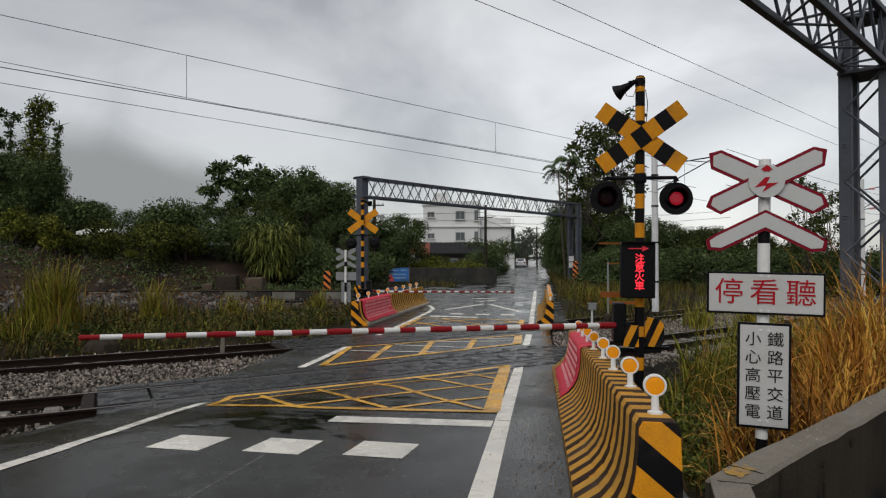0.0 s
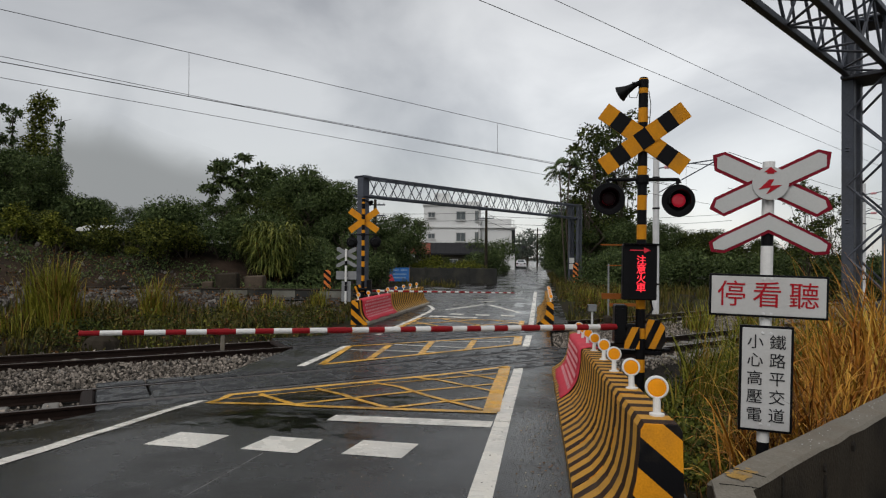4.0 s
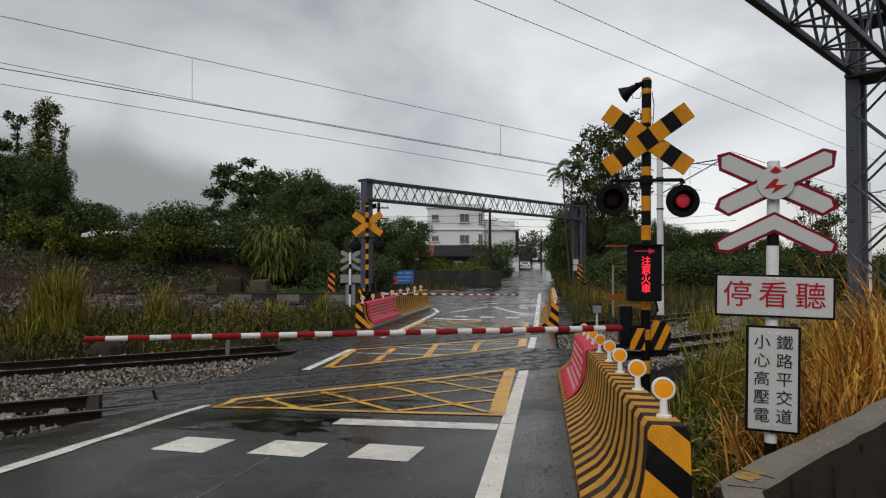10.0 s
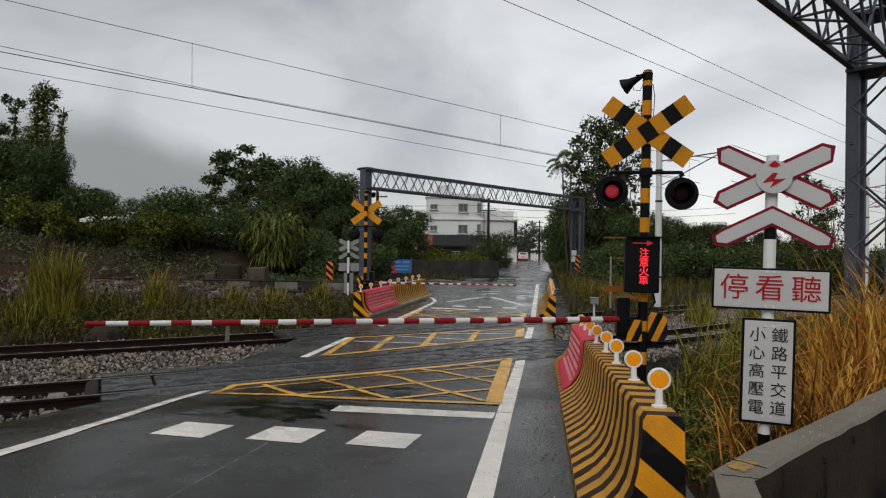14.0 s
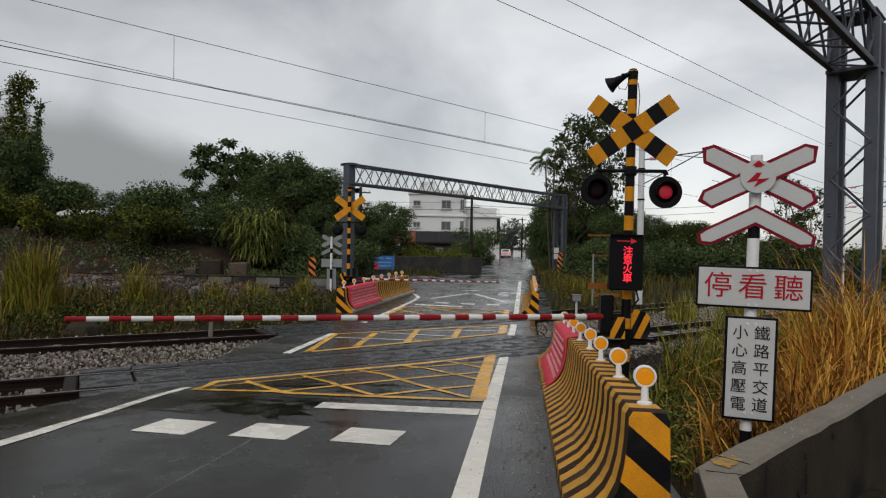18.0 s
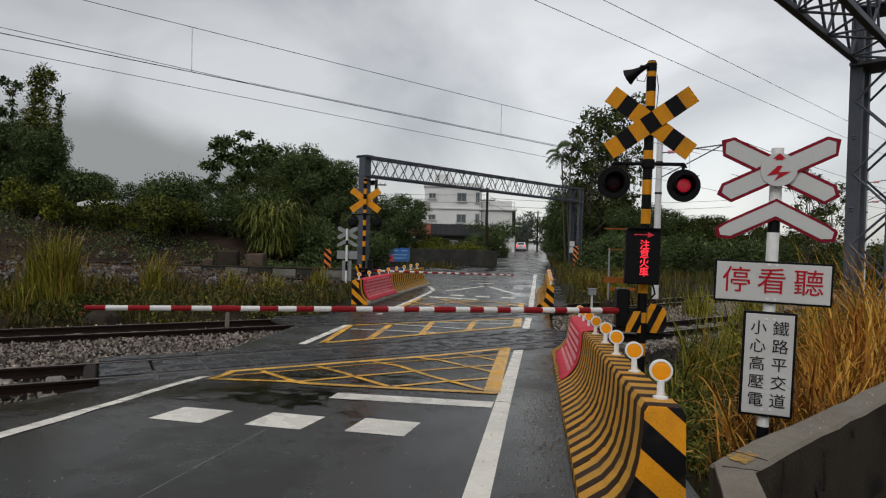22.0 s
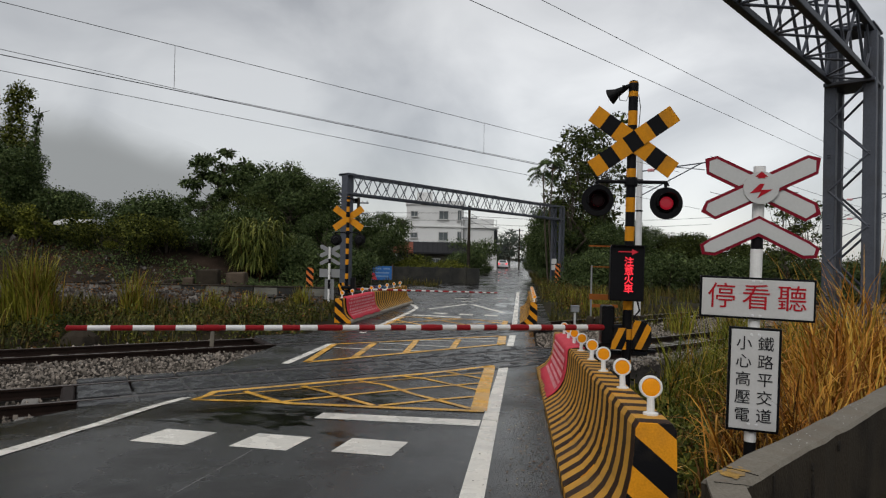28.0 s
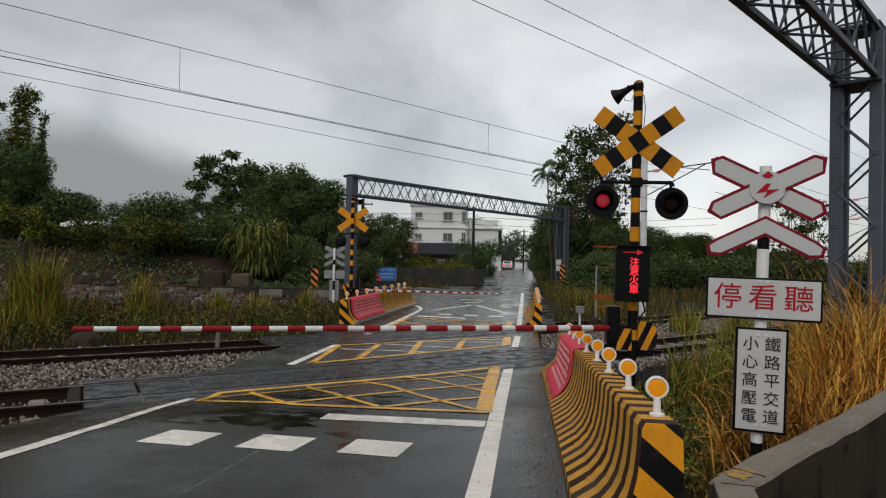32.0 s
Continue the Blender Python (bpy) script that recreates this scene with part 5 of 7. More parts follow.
def leaves(lobes, count, size, rnd, droop=0.2, core=0.0):
    """Leaf blades scattered through the outer shells of several lobes."""
    s = Shape()
    total = sum(l[1] ** 2 for l in lobes)
    for c, r, flat in lobes:
        for _ in range(int(count * r * r / total)):
            d = Vector((rnd.gauss(0, 1), rnd.gauss(0, 1), rnd.gauss(0, 1) * 0.9)).normalized()
            p = Vector(c) + Vector((d.x * r, d.y * r, d.z * r * flat)) * rnd.uniform(0.62, 1.08)
            p += Vector((rnd.gauss(0, 1), rnd.gauss(0, 1), rnd.gauss(0, 1))) * size * 0.6
            out = (d + Vector((rnd.gauss(0, 0.7), rnd.gauss(0, 0.7), rnd.gauss(0, 0.5) - droop))).normalized()
            side = out.cross(Vector((rnd.gauss(0, 1), rnd.gauss(0, 1), rnd.gauss(0, 1)))).normalized()
            k = size * rnd.uniform(0.6, 1.4)
            if core and rnd.random() < core:
                p, k = Vector(c) + Vector((d.x * r, d.y * r, d.z * r * flat)) * rnd.uniform(0.15, 0.6), k * 2.2
            tip, mid = p + out * k, p + out * k * 0.5 + Vector((0, 0, k * 0.08))
            s.add([p, mid + side * k * 0.28, tip, mid - side * k * 0.28], [(0, 1, 2, 3)])
    return s


def limb(s, p, q, r0, r1, rnd, bends=3):
    pts = [Vector(p).lerp(Vector(q), k / bends) + (Vector((rnd.gauss(0, 1), rnd.gauss(0, 1), 0)) * 0.05 * (Vector(q) - Vector(p)).length if 0 < k < bends else Vector()) for k in range(bends + 1)]
    for k in range(bends):
        s.tube(pts[k], pts[k + 1], r0 + (r1 - r0) * k / bends, r0 + (r1 - r0) * (k + 1) / bends, n=7, caps=False)


def tree(name, label, height, spread, lobes_n, leaf, count, size, seed, base=0.25, flat=0.75, trunk=0.16, layered=False, lean=(0, 0), m=None, category="tree", group="trees beyond the railway"):
    rnd = random.Random(seed)
    ob = thing(name, label, category, m, group=group)
    wood, lobes = Shape(), []
    top = Vector((lean[0], lean[1], height * 0.8))
    limb(wood, (0, 0, -0.3), top, trunk, trunk * 0.35, rnd, 5)
    for k in range(lobes_n):
        a, h = k * 2.4 + rnd.uniform(-0.4, 0.4), base + (1 - base) * (k + 0.5) / lobes_n
        reach = spread * (0.35 + 0.65 * math.sin(math.pi * min(1, 0.25 + 0.75 * (1 - h)))) * rnd.uniform(0.55, 1.0)
        if layered:
            reach = spread * rnd.uniform(0.5, 1.0)
        c = Vector((math.cos(a) * reach, math.sin(a) * reach, height * h * rnd.uniform(0.92, 1.05))) + top * (h * 0.3) * Vector((1, 1, 0)).length * 0.0
        c.x += lean[0] * h
        c.y += lean[1] * h
        r = spread * rnd.uniform(0.30, 0.50) * (0.7 if layered else 1)
        lobes.append((c, r, flat))
        limb(wood, Vector((lean[0], lean[1], height * 0.8)) * max(0.2, h - 0.25), c, trunk * 0.4, trunk * 0.08, rnd)
    part("trunk", wood, BARK, ob, soft=True)
    part("crown", leaves(lobes, count, size, rnd, core=0.13), LEAF[leaf], ob)
    return ob


def bush(name, label, w, h, leaf, count, size, seed, m=None, group="bushes and hedge plants"):
    rnd = random.Random(seed)
    ob = thing(name, label, "bush", m, group=group)
    lobes = [((rnd.uniform(-w, w) * 0.55, rnd.uniform(-w, w) * 0.4, h * rnd.uniform(0.25, 0.72)), min(w, h) * rnd.uniform(0.32, 0.5), 0.85) for _ in range(7)]
    for c, r, _ in lobes:
        stem = Shape()
        limb(stem, (c[0] * 0.3, c[1] * 0.3, -0.2), c, 0.04, 0.012, rnd)
        part("stem", stem, BARK, ob, soft=True)
    part("crown", leaves(lobes, count, size, rnd, core=0.13), LEAF[leaf], ob)
    return ob


def fountain(label, height, spread, blades, leaf, seed, m):
    """A clump of long arching leaves."""
    rnd = random.Random(seed)
    ob = thing("bamboo_clump", label, "bush", m, group="bushes and hedge plants")
    s, stems = Shape(), Shape()
    for _ in range(14):
        a = rnd.uniform(0, 6.3)
        stems.tube((0.3 * math.cos(a), 0.3 * math.sin(a), -0.2), (spread * 0.5 * math.cos(a), spread * 0.5 * math.sin(a), height * rnd.uniform(0.6, 0.9)), 0.03, 0.012, n=5)
    part("stem", stems, LEAF["brown"], ob)
    tops = [(rnd.uniform(-0.6, 0.6) * spread, rnd.uniform(-0.4, 0.4) * spread, height * rnd.uniform(0.55, 1.0)) for _ in range(11)]
    for _ in range(blades):
        cx, cy, ch = rnd.choice(tops)
        a, r0, h0 = rnd.uniform(0, 6.3), spread * 0.28 * rnd.random(), ch * rnd.uniform(0.2, 1.0)
        d = Vector((math.cos(a), math.sin(a), 0))
        side = Vector((-d.y, d.x, 0))
        p, l = d * r0 + Vector((cx * h0 / ch, cy * h0 / ch, h0)), rnd.uniform(0.35, 0.95)
        w = rnd.uniform(0.02, 0.045)
        pts = [p, p + d * l * 0.35 + Vector((0, 0, l * 0.28)), p + d * l * 0.75 + Vector((0, 0, l * 0.1)), p + d * l * 0.95 + Vector((0, 0, -l * 0.45))]
        s.add([pts[0] - side * w * 0.5, pts[0] + side * w * 0.5, pts[1] - side * w, pts[1] + side * w, pts[2] - side * w * 0.7, pts[2] + side * w * 0.7, pts[3]], [(0, 1, 3, 2), (2, 3, 5, 4), (4, 5, 6)])
    part("crown", s, LEAF[leaf], ob)
    return ob


def palm(m, height, seed, lean):
    rnd = random.Random(seed)
    ob = thing("palm_tree", "slender betel palm with a ragged crown", "tree", m, group="trees beyond the railway")
    t = Shape()
    limb(t, (0, 0, -0.3), (lean, 0, height), 0.075, 0.05, rnd, 2)
    part("trunk", t, BARK, ob, soft=True)
    for k in range(12):
        a, up = k * 2.4, rnd.uniform(0.3, 1.5)
        d = Vector((math.cos(a), math.sin(a), 0))
        f = Shape()
        pts = [Vector((lean, 0, height)) + d * (1.05 * q) + Vector((0, 0, up * q * 1.1 - 1.25 * q * q)) for q in [j / 8 for j in range(9)]]
        f.path(pts, 0.015, 4)
        side = Vector((-d.y, d.x, 0))
        for j in range(2, 9):
            for sgn in (-1, 1):
                for off in (0, 0.09):
                    p = pts[j] - d * off
                    q = p + side * sgn * 0.22 + Vector((0, 0, -0.26)) + d * 0.10
                    f.add([p, (p + q) / 2 + d * 0.04, q, (p + q) / 2 - d * 0.04], [(0, 1, 2, 3)])
        part("frond", f, LEAF["dark"], ob)
    part("fruit_cluster", leaves([((lean, 0, height - 0.35), 0.16, 1.0)], 90, 0.07, rnd), LEAF["brown"], ob)


def clad(label, spot, height, seed, lobes, leaf):
    """A trunk hidden in creepers: tufts of leaves set along it."""
    rnd = random.Random(seed)
    ob = thing("creeper_clad_tree", label, "tree", pose(*spot), group="trees beyond the railway")
    wood = Shape()
    limb(wood, (0, 0, 0.2), (0.1, 0, height - 0.4), 0.10, 0.03, rnd, 1)
    for x, y, z, r in lobes:
        limb(wood, (0.05, 0, z - 0.8), (x, y, z), 0.035, 0.012, rnd)
    part("trunk", wood, BARK, ob, soft=True)
    part("crown", leaves([((x, y, z), r, 0.85) for x, y, z, r in lobes], int(900 * sum(l[3] for l in lobes)), 0.14, rnd, core=0.1), LEAF[leaf], ob)
    return ob


def at(px, depth, lift=0.0):
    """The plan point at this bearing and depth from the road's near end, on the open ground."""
    x = (px - 784) / 1120 * depth
    return x, depth, earth_z(x, depth) + lift


def put(thing_ob, px, depth, scale, turn=0.0, copy=True, tall=1.0):
    x, y, z = at(px, depth)
    m = pose(x, y, z, 0, 0, turn) @ Matrix.Diagonal((scale, scale, scale * tall, 1))
    if copy:
        return copy_thing(thing_ob, m)
    thing_ob.matrix_world = m
    return thing_ob


def woods():
    broad = tree("broadleaf_tree", "dense dark green broadleaf tree", 8.0, 3.0, 17, "dark", 15000, 0.165, 11)
    green = tree("broadleaf_tree", "full green broadleaf tree in leaf", 6.5, 2.8, 15, "mid", 13000, 0.155, 12)
    layer = tree("layered_tree", "tall tree with flat layers of large leaves", 9.0, 3.2, 13, "dark", 3800, 0.30, 13, base=0.55, flat=0.25, trunk=0.14, layered=True)
    airy = tree("slender_tree", "tall slender tree with a sparse airy crown", 11.0, 1.5, 18, "mid", 2700, 0.19, 14, base=0.25, flat=0.9, trunk=0.10)
    mist = tree("broadleaf_tree", "far tree, its leaves tinted pale to stand for mist", 8.0, 3.0, 12, "far", 3000, 0.35, 15)
    dome = bush("bush", "dark leafy bush in the undergrowth", 2.4, 2.6, "dark", 4800, 0.125, 21)
    lively = bush("bush", "bright yellow-green vine-covered bush", 1.5, 2.0, "bright", 4200, 0.11, 22)
    hedge = bush("hedge_bush", "green hedge overgrown with creepers", 2.6, 2.0, "hedge", 5200, 0.115, 23)
    mound = bush("bush", "domed yellow-green shrub topped with vines", 0.75, 2.3, "bright", 2200, 0.12, 24)
    haze = bush("bush", "far hedge, its leaves tinted pale to stand for mist", 2.4, 2.6, "far", 1500, 0.25, 25)
    # the originals take the first places
    put(haze, 905, 150, 1.6, 0, False)
    for px, d, sc, turn in ((922, 190, 0.8, 40), (968, 180, 0.7, 130), (984, 155, 0.9, 70), (1000, 140, 1.0, 20)):
        put(haze, px, d, sc, turn)
    put(mound, 25, 33, 1.1, 0, False)
    put(mound, 101, 33, 1.0, 80)
    put(broad, 545, 44, 0.80, 0, False)
    put(green, 470, 41, 0.55, 40, False)
    put(layer, 425, 46, 0.72, 80, False)
    put(airy, 1065, 50, 1.12, 0, False)
    put(mist, 932, 135, 0.95, 0, False)
    put(dome, 345, 38, 1.0, 0, False)
    put(lively, 75, 33.8, 0.5, 0, False)
    put(hedge, 235, 34.5, 1.0, 0, False)
    for px, d, sc, turn in ((514, 46, 1.05, 70), (550, 46, 1.04, 30), (585, 46, 0.96, 200), (608, 43, 0.72, 120), (385, 48, 0.52, 20), (40, 44, 0.80, 50), (-10, 41, 0.95, 90), (-60, 42, 1.0, 20), (15, 39.5, 0.86, 200), (66, 40, 0.64, 130), (92, 42, 0.52, 70), (40, 39, 0.84, 310), (120, 47, 0.52, 150), (150, 46, 0.50, 10), (300, 50, 0.50, 220), (250, 50, 0.58, 300), (655, 52, 0.62, 30), (705, 64, 0.74, 140), (1018, 54, 0.78, 15), (1035, 47, 0.66, 160), (1085, 46, 0.72, 260), (1110, 52, 0.62, 70), (545, 40, 0.42, 290), (704, 50, 0.84, 40), (1000, 56, 0.70, 200), (986, 60, 0.60, 20), (996, 58, 0.70, 120), (1004, 52, 0.78, 250), (1015, 50, 0.86, 30), (1040, 52, 1.1, 140), (1122, 48, 0.80, 120), (1150, 47, 0.72, 240), (686, 48, 0.66, 100), (1030, 60, 0.9, 300), (1060, 50, 0.8, 60)):
        put(broad, px, d, sc, turn)
    for px, d, sc, turn in ((30, 40, 0.6, 10), (-10, 38, 0.7, 100), (180, 44, 0.54, 200), (265, 44, 0.56, 60), (95, 42, 0.6, 320), (330, 44, 0.5, 100), (410, 43, 0.50, 310), (600, 39, 0.45, 10), (1150, 44, 0.7, 30), (1168, 48, 1.0, 80), (1195, 48, 1.06, 130), (1225, 49, 1.12, 200), (1250, 50, 1.14, 230), (1285, 48, 1.04, 30), (1320, 47, 0.98, 330), (1370, 49, 0.95, 80), (1440, 45, 0.88, 180), (1500, 44, 0.62, 20), (1570, 46, 0.7, 120), (1640, 44, 0.8, 60), (1220, 60, 0.9, 60), (1290, 62, 0.95, 160), (1400, 60, 0.9, 250), (783, 72, 0.52, 0), (725, 66, 0.42, 50)):
        put(green, px, d, sc, turn)
    for px, d, sc, turn in ((458, 45, 0.74, 200), (395, 44, 0.55, 300)):
        put(layer, px, d, sc, turn)
    for px, d, sc, turn in ((1040, 46, 0.92, 100), (1095, 48, 1.08, 200), (1020, 50, 0.75, 300), (1425, 34, 0.55, 20), (1465, 36, 0.5, 200)):
        put(airy, px, d, sc, turn)
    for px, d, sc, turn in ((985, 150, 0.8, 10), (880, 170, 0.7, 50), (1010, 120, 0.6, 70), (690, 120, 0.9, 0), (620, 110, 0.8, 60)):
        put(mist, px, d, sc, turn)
    for px, d, sc, turn in ((300, 37, 1.0, 40), (395, 37, 0.9, 80), (440, 38, 1.1, 120), (520, 37, 1.0, 160), (575, 36, 0.9, 210), (15, 38, 1.1, 20), (130, 40, 1.1, 60), (190, 41, 1.0, 10), (1018, 50, 1.0, 30), (1050, 38, 0.9, 110), (1090, 36, 0.9, 190), (1003, 47, 0.5, 270), (1140, 38, 1.0, 10), (1200, 40, 1.0, 60), (1260, 40, 0.9, 120), (1330, 38, 0.9, 180), (1400, 37, 0.9, 240), (1480, 36, 1.0, 300), (1550, 36, 1.1, 30), (1620, 36, 1.1, 80), (856, 79, 1.5, 0), (838, 80, 1.2, 50), (870, 84, 1.6, 120), (835, 74, 0.9, 200), (660, 40, 0.8, 90), (620, 36, 0.8, 150), (892, 128, 1.5, 20), (858, 66, 1.05, 70), (888, 67, 0.45, 140)):
        put(dome, px, d, sc, turn)
    for px, d, sc, turn in ((125, 33.8, 0.5, 100), (-40, 35, 0.9, 10), (232, 34, 0.6, 150), (742, 50, 1.7, 10), (790, 52, 1.5, 50), (822, 50, 1.8, 90), (806, 49, 1.4, 120), (838, 51, 1.5, 20), (757, 52, 2.1, 70), (775, 49, 1.3, 180), (700, 52, 0.6, 210)):
        put(lively, px, d, sc, turn)
    for px, d, sc, turn in ((150, 34.2, 0.62, 30), (185, 34.6, 0.6, 90), (290, 34.8, 1.0, 70), (60, 34.5, 0.9, 110), (-20, 34.5, 1.0, 200), (330, 35.5, 0.9, 250), (740, 47.5, 0.6, 20), (810, 47.5, 0.6, 200)):
        put(hedge, px, d, sc, turn)
    fountain("pale green arching bamboo clump", 3.4, 2.4, 2600, "bamboo", 31, pose(*at(480, 36.0)))
    fountain("broad-leaved banana clump under the trees", 2.6, 1.6, 500, "mid", 32, pose(*at(550, 38.5)))
    palm(pose(*at(1009, 44.5)), 8.6, 41, -0.15)
    palm(pose(*at(1001, 45.5)), 8.05, 42, -0.55)
    clad("tall tree smothered in creepers with a tufted top", at(54, 41.5, -0.15), 9.6, 71, ((0.42, 0.1, 9.3, 0.62), (0.95, 0.0, 9.15, 0.50), (0.1, 0, 8.7, 0.55), (0.7, 0.2, 8.3, 0.50), (0.1, 0.1, 7.8, 0.55), (0.25, 0.2, 7.2, 0.62), (-0.2, 0, 6.6, 0.6), (0.5, 0, 6.2, 0.75), (-0.6, 0.2, 5.7, 0.9), (0.9, 0.1, 5.4, 0.8)), "bamboo")
    clad("thin tree with sparse tufts beside the clad tree", at(14, 41.2, -0.35), 9.2, 72, ((-0.45, 0, 8.75, 0.26), (0.4, 0, 8.5, 0.24), (-0.05, 0, 8.1, 0.22), (0.0, 0, 7.4, 0.2), (0.1, 0, 6.7, 0.22), (-1.0, 0.2, 6.9, 0.42)), "dark")
    # a bare leaning trunk wrapped in creepers
    x, y, z = at(90, 40.5)
    rnd = random.Random(6)
    ob = thing("dead_tree", "bare leaning trunk wrapped in creepers", "tree", pose(x, y, z))
    t = Shape()
    limb(t, (-0.35, 0, -0.2), (0.46, 0, 7.8), 0.09, 0.03, rnd, 1)
    limb(t, (0.42, 0, 7.4), (1.05, 0.1, 7.65), 0.03, 0.01, rnd)
    part("trunk", t, BARK, ob)
    part("creeper", leaves([((-0.35 + 0.81 * k / 24, 0, 0.4 + 7.4 * k / 24), 0.33 - 0.009 * k + 0.05 * math.sin(k * 2.1), 1.0) for k in range(24)], 3400, 0.13, rnd, core=0.2), LEAF["dark"], ob, "dark creeper leaves")


woods()


# ---------------------------------------------------------------- grass and weeds
def blades(name, spots, leaf, label, category, seed, width=0.012, wind=(0, 0), keep=None):
    """Arching blades of grass: spots are (x, y, z, count, height, spread, lean)."""
    rnd = random.Random(seed)
    s = Shape()
    for x, y, z, count, height, spread, lean in spots:
        for _ in range(count):
            a, r = rnd.uniform(0, 6.283), spread * math.sqrt(rnd.random())
            length = height * rnd.uniform(0.45, 1.2)
            b = rnd.uniform(0, 6.283)
            d = Vector((math.cos(b) + wind[0], math.sin(b) + wind[1], 0)).normalized()
            side = Vector((-d.y, d.x, 0)) * width * rnd.uniform(0.6, 1.5)
            twist = d * width * rnd.uniform(-0.7, 0.7)
            p = Vector((x + r * math.cos(a), y + r * math.sin(a), z))
            tilt, curl = abs(rnd.gauss(0, 0.22)) * lean + 0.04, lean * rnd.uniform(0.2, 2.3)
            n = 5
            verts, faces = [], []
            for k in range(n):
                q = k / n
                w = (side + twist * q) * (1.0 - 0.75 * q ** 2)
                verts += [p - w, p + w]
                ang = tilt + curl * ((k + 0.5) / n) ** 1.8
                p = p + (d * math.sin(ang) + Vector((0, 0, math.cos(ang)))) * (length / n)
                if k < n - 1:
                    faces.append((2 * k, 2 * k + 1, 2 * k + 3, 2 * k + 2))
            if keep and not keep(p.x, p.y):
                continue
            verts.append(p)
            faces.append((2 * n - 2, 2 * n - 1, 2 * n))
            s.add(verts, faces)
    return lone(name, s, LEAF[leaf], label, category, kind="stuff")


def grasses():
    rnd = random.Random(17)
    wall = lambda a, b: (1.36 + a * math.cos(radians(41.8)) - b * math.sin(radians(41.8)), 2.90 + a * math.sin(radians(41.8)) + b * math.cos(radians(41.8)))
    behind = lambda x, y: -(x - 1.36) * math.sin(radians(41.8)) + (y - 2.90) * math.cos(radians(41.8)) > 0.30
    spots = []
    for _ in range(230):
        x, y = wall(rnd.uniform(2.3, 7.5), rnd.uniform(0.55, 2.2))
        if x / y > 0.53:
            tall = 0.75 + 0.95 * smooth(0.53, 0.72, x / y)
            spots.append((x, y, earth_z(x, y), 34, tall * rnd.uniform(0.7, 1.4), 0.26, 1.35))
    for _ in range(26):
        x, y = wall(rnd.uniform(1.6, 2.9), rnd.uniform(0.45, 2.0))
        if x / y > 0.44:
            spots.append((x, y, earth_z(x, y), 16, rnd.uniform(0.4, 0.95), 0.2, 1.5))
    blades("dry_grass", spots, "dry", "tall dry golden grass behind the low wall", "grass", 1, 0.0080, (-0.15, 0.15), behind)
    under, fresh = [], []
    for _ in range(90):
        x, y = wall(rnd.uniform(2.0, 7.5), rnd.uniform(0.4, 1.4))
        if x / y > 0.50:
            under.append((x, y, earth_z(x, y), 22, rnd.uniform(0.3, 0.95), 0.3, 1.2))
    for _ in range(46):
        x, y = wall(rnd.uniform(2.2, 7.0), rnd.uniform(1.1, 2.8))
        if x / y > 0.50:
            fresh.append((x, y, earth_z(x, y), 26, rnd.uniform(0.9, 1.9), 0.25, 0.9))
    blades("dead_stalks", under, "brown", "tangled dead brown stalks under the tall grass", "grass", 11, 0.005, (0.0, 0.2), behind)
    blades("fresh_grass", fresh, "lime", "yellow-green blades among the dry grass", "grass", 12, 0.0085, (0.0, 0.3), behind)
    spots = []
    for _ in range(52):
        x, y = rnd.uniform(2.8, 5.2), rnd.uniform(7.5, 9.6)
        if x / y < 0.385:
            continue
        spots.append((x, y, earth_z(x, y), 20, rnd.uniform(0.6, 1.35), 0.25, 0.9))
    for _ in range(150):
        x, y = rnd.uniform(1.7, 4.6), rnd.uniform(4.2, 9.2)
        if x * RC - y * RS > 1.0 and behind(x, y):
            spots.append((x, y, earth_z(x, y), 26, rnd.uniform(0.10, 0.24) if y < 6.8 else rnd.uniform(0.15, 0.36), 0.3, 1.2))
    for _ in range(160):
        x, y = rnd.uniform(4.5, 12), rnd.uniform(8, 14)
        if track_w(x, y)[1] < -2.0 and x > 5.6 - 0.3 * (y - 8):
            spots.append((x, y, earth_z(x, y), 24, rnd.uniform(0.5, 1.3), 0.35, 0.5))
    blades("green_grass", spots, "grass", "rank green grass beside the crossing", "grass", 2, 0.0085, (0.4, 0), behind)
    spots = []
    for _ in range(16):
        x, y = rnd.uniform(1.9, 4.4), rnd.uniform(3.9, 7.6)
        if x * RC - y * RS > 1.05 and behind(x, y):
            spots.append((x, y, earth_z(x, y), 22, rnd.uniform(0.2, 0.5), 0.3, 0.9))
    blades("brown_stalks", spots, "brown", "dead brown stalks among the grass", "grass", 3, 0.006, (0, 0), behind)
    # weeds beyond the rails
    spots, tall, lush = [], [], []
    for _ in range(900):
        s, w = rnd.uniform(-26, 6), rnd.uniform(6.2, 13.5)
        x, y = T(s, w)
        u = x * RC - y * RS
        if u < -5.9 and not (u > -6.4 and y > 17):
            spots.append((x, y, earth_z(x, y), 22, rnd.uniform(0.15, 0.5), 0.45, 0.8))
    for _ in range(300):
        s, w = rnd.uniform(6, 34), rnd.uniform(6.2, 17)
        x, y = T(s, w)
        if x * RC - y * RS > 1.6:
            spots.append((x, y, earth_z(x, y), 26, rnd.uniform(0.3, 0.9), 0.5, 0.6))
    for _ in range(260):
        u, v = rnd.uniform(1.2, 5.0), rnd.uniform(20, 75)
        x, y = R(u, v)
        spots.append((x, y, earth_z(x, y), 24, rnd.uniform(0.3, 0.8), 0.5, 0.6))
    for _ in range(120):
        u, v = rnd.uniform(-9.5, -5.6), rnd.uniform(39, 80)
        x, y = R(u, v)
        spots.append((x, y, earth_z(x, y), 24, rnd.uniform(0.2, 0.6), 0.5, 0.6))
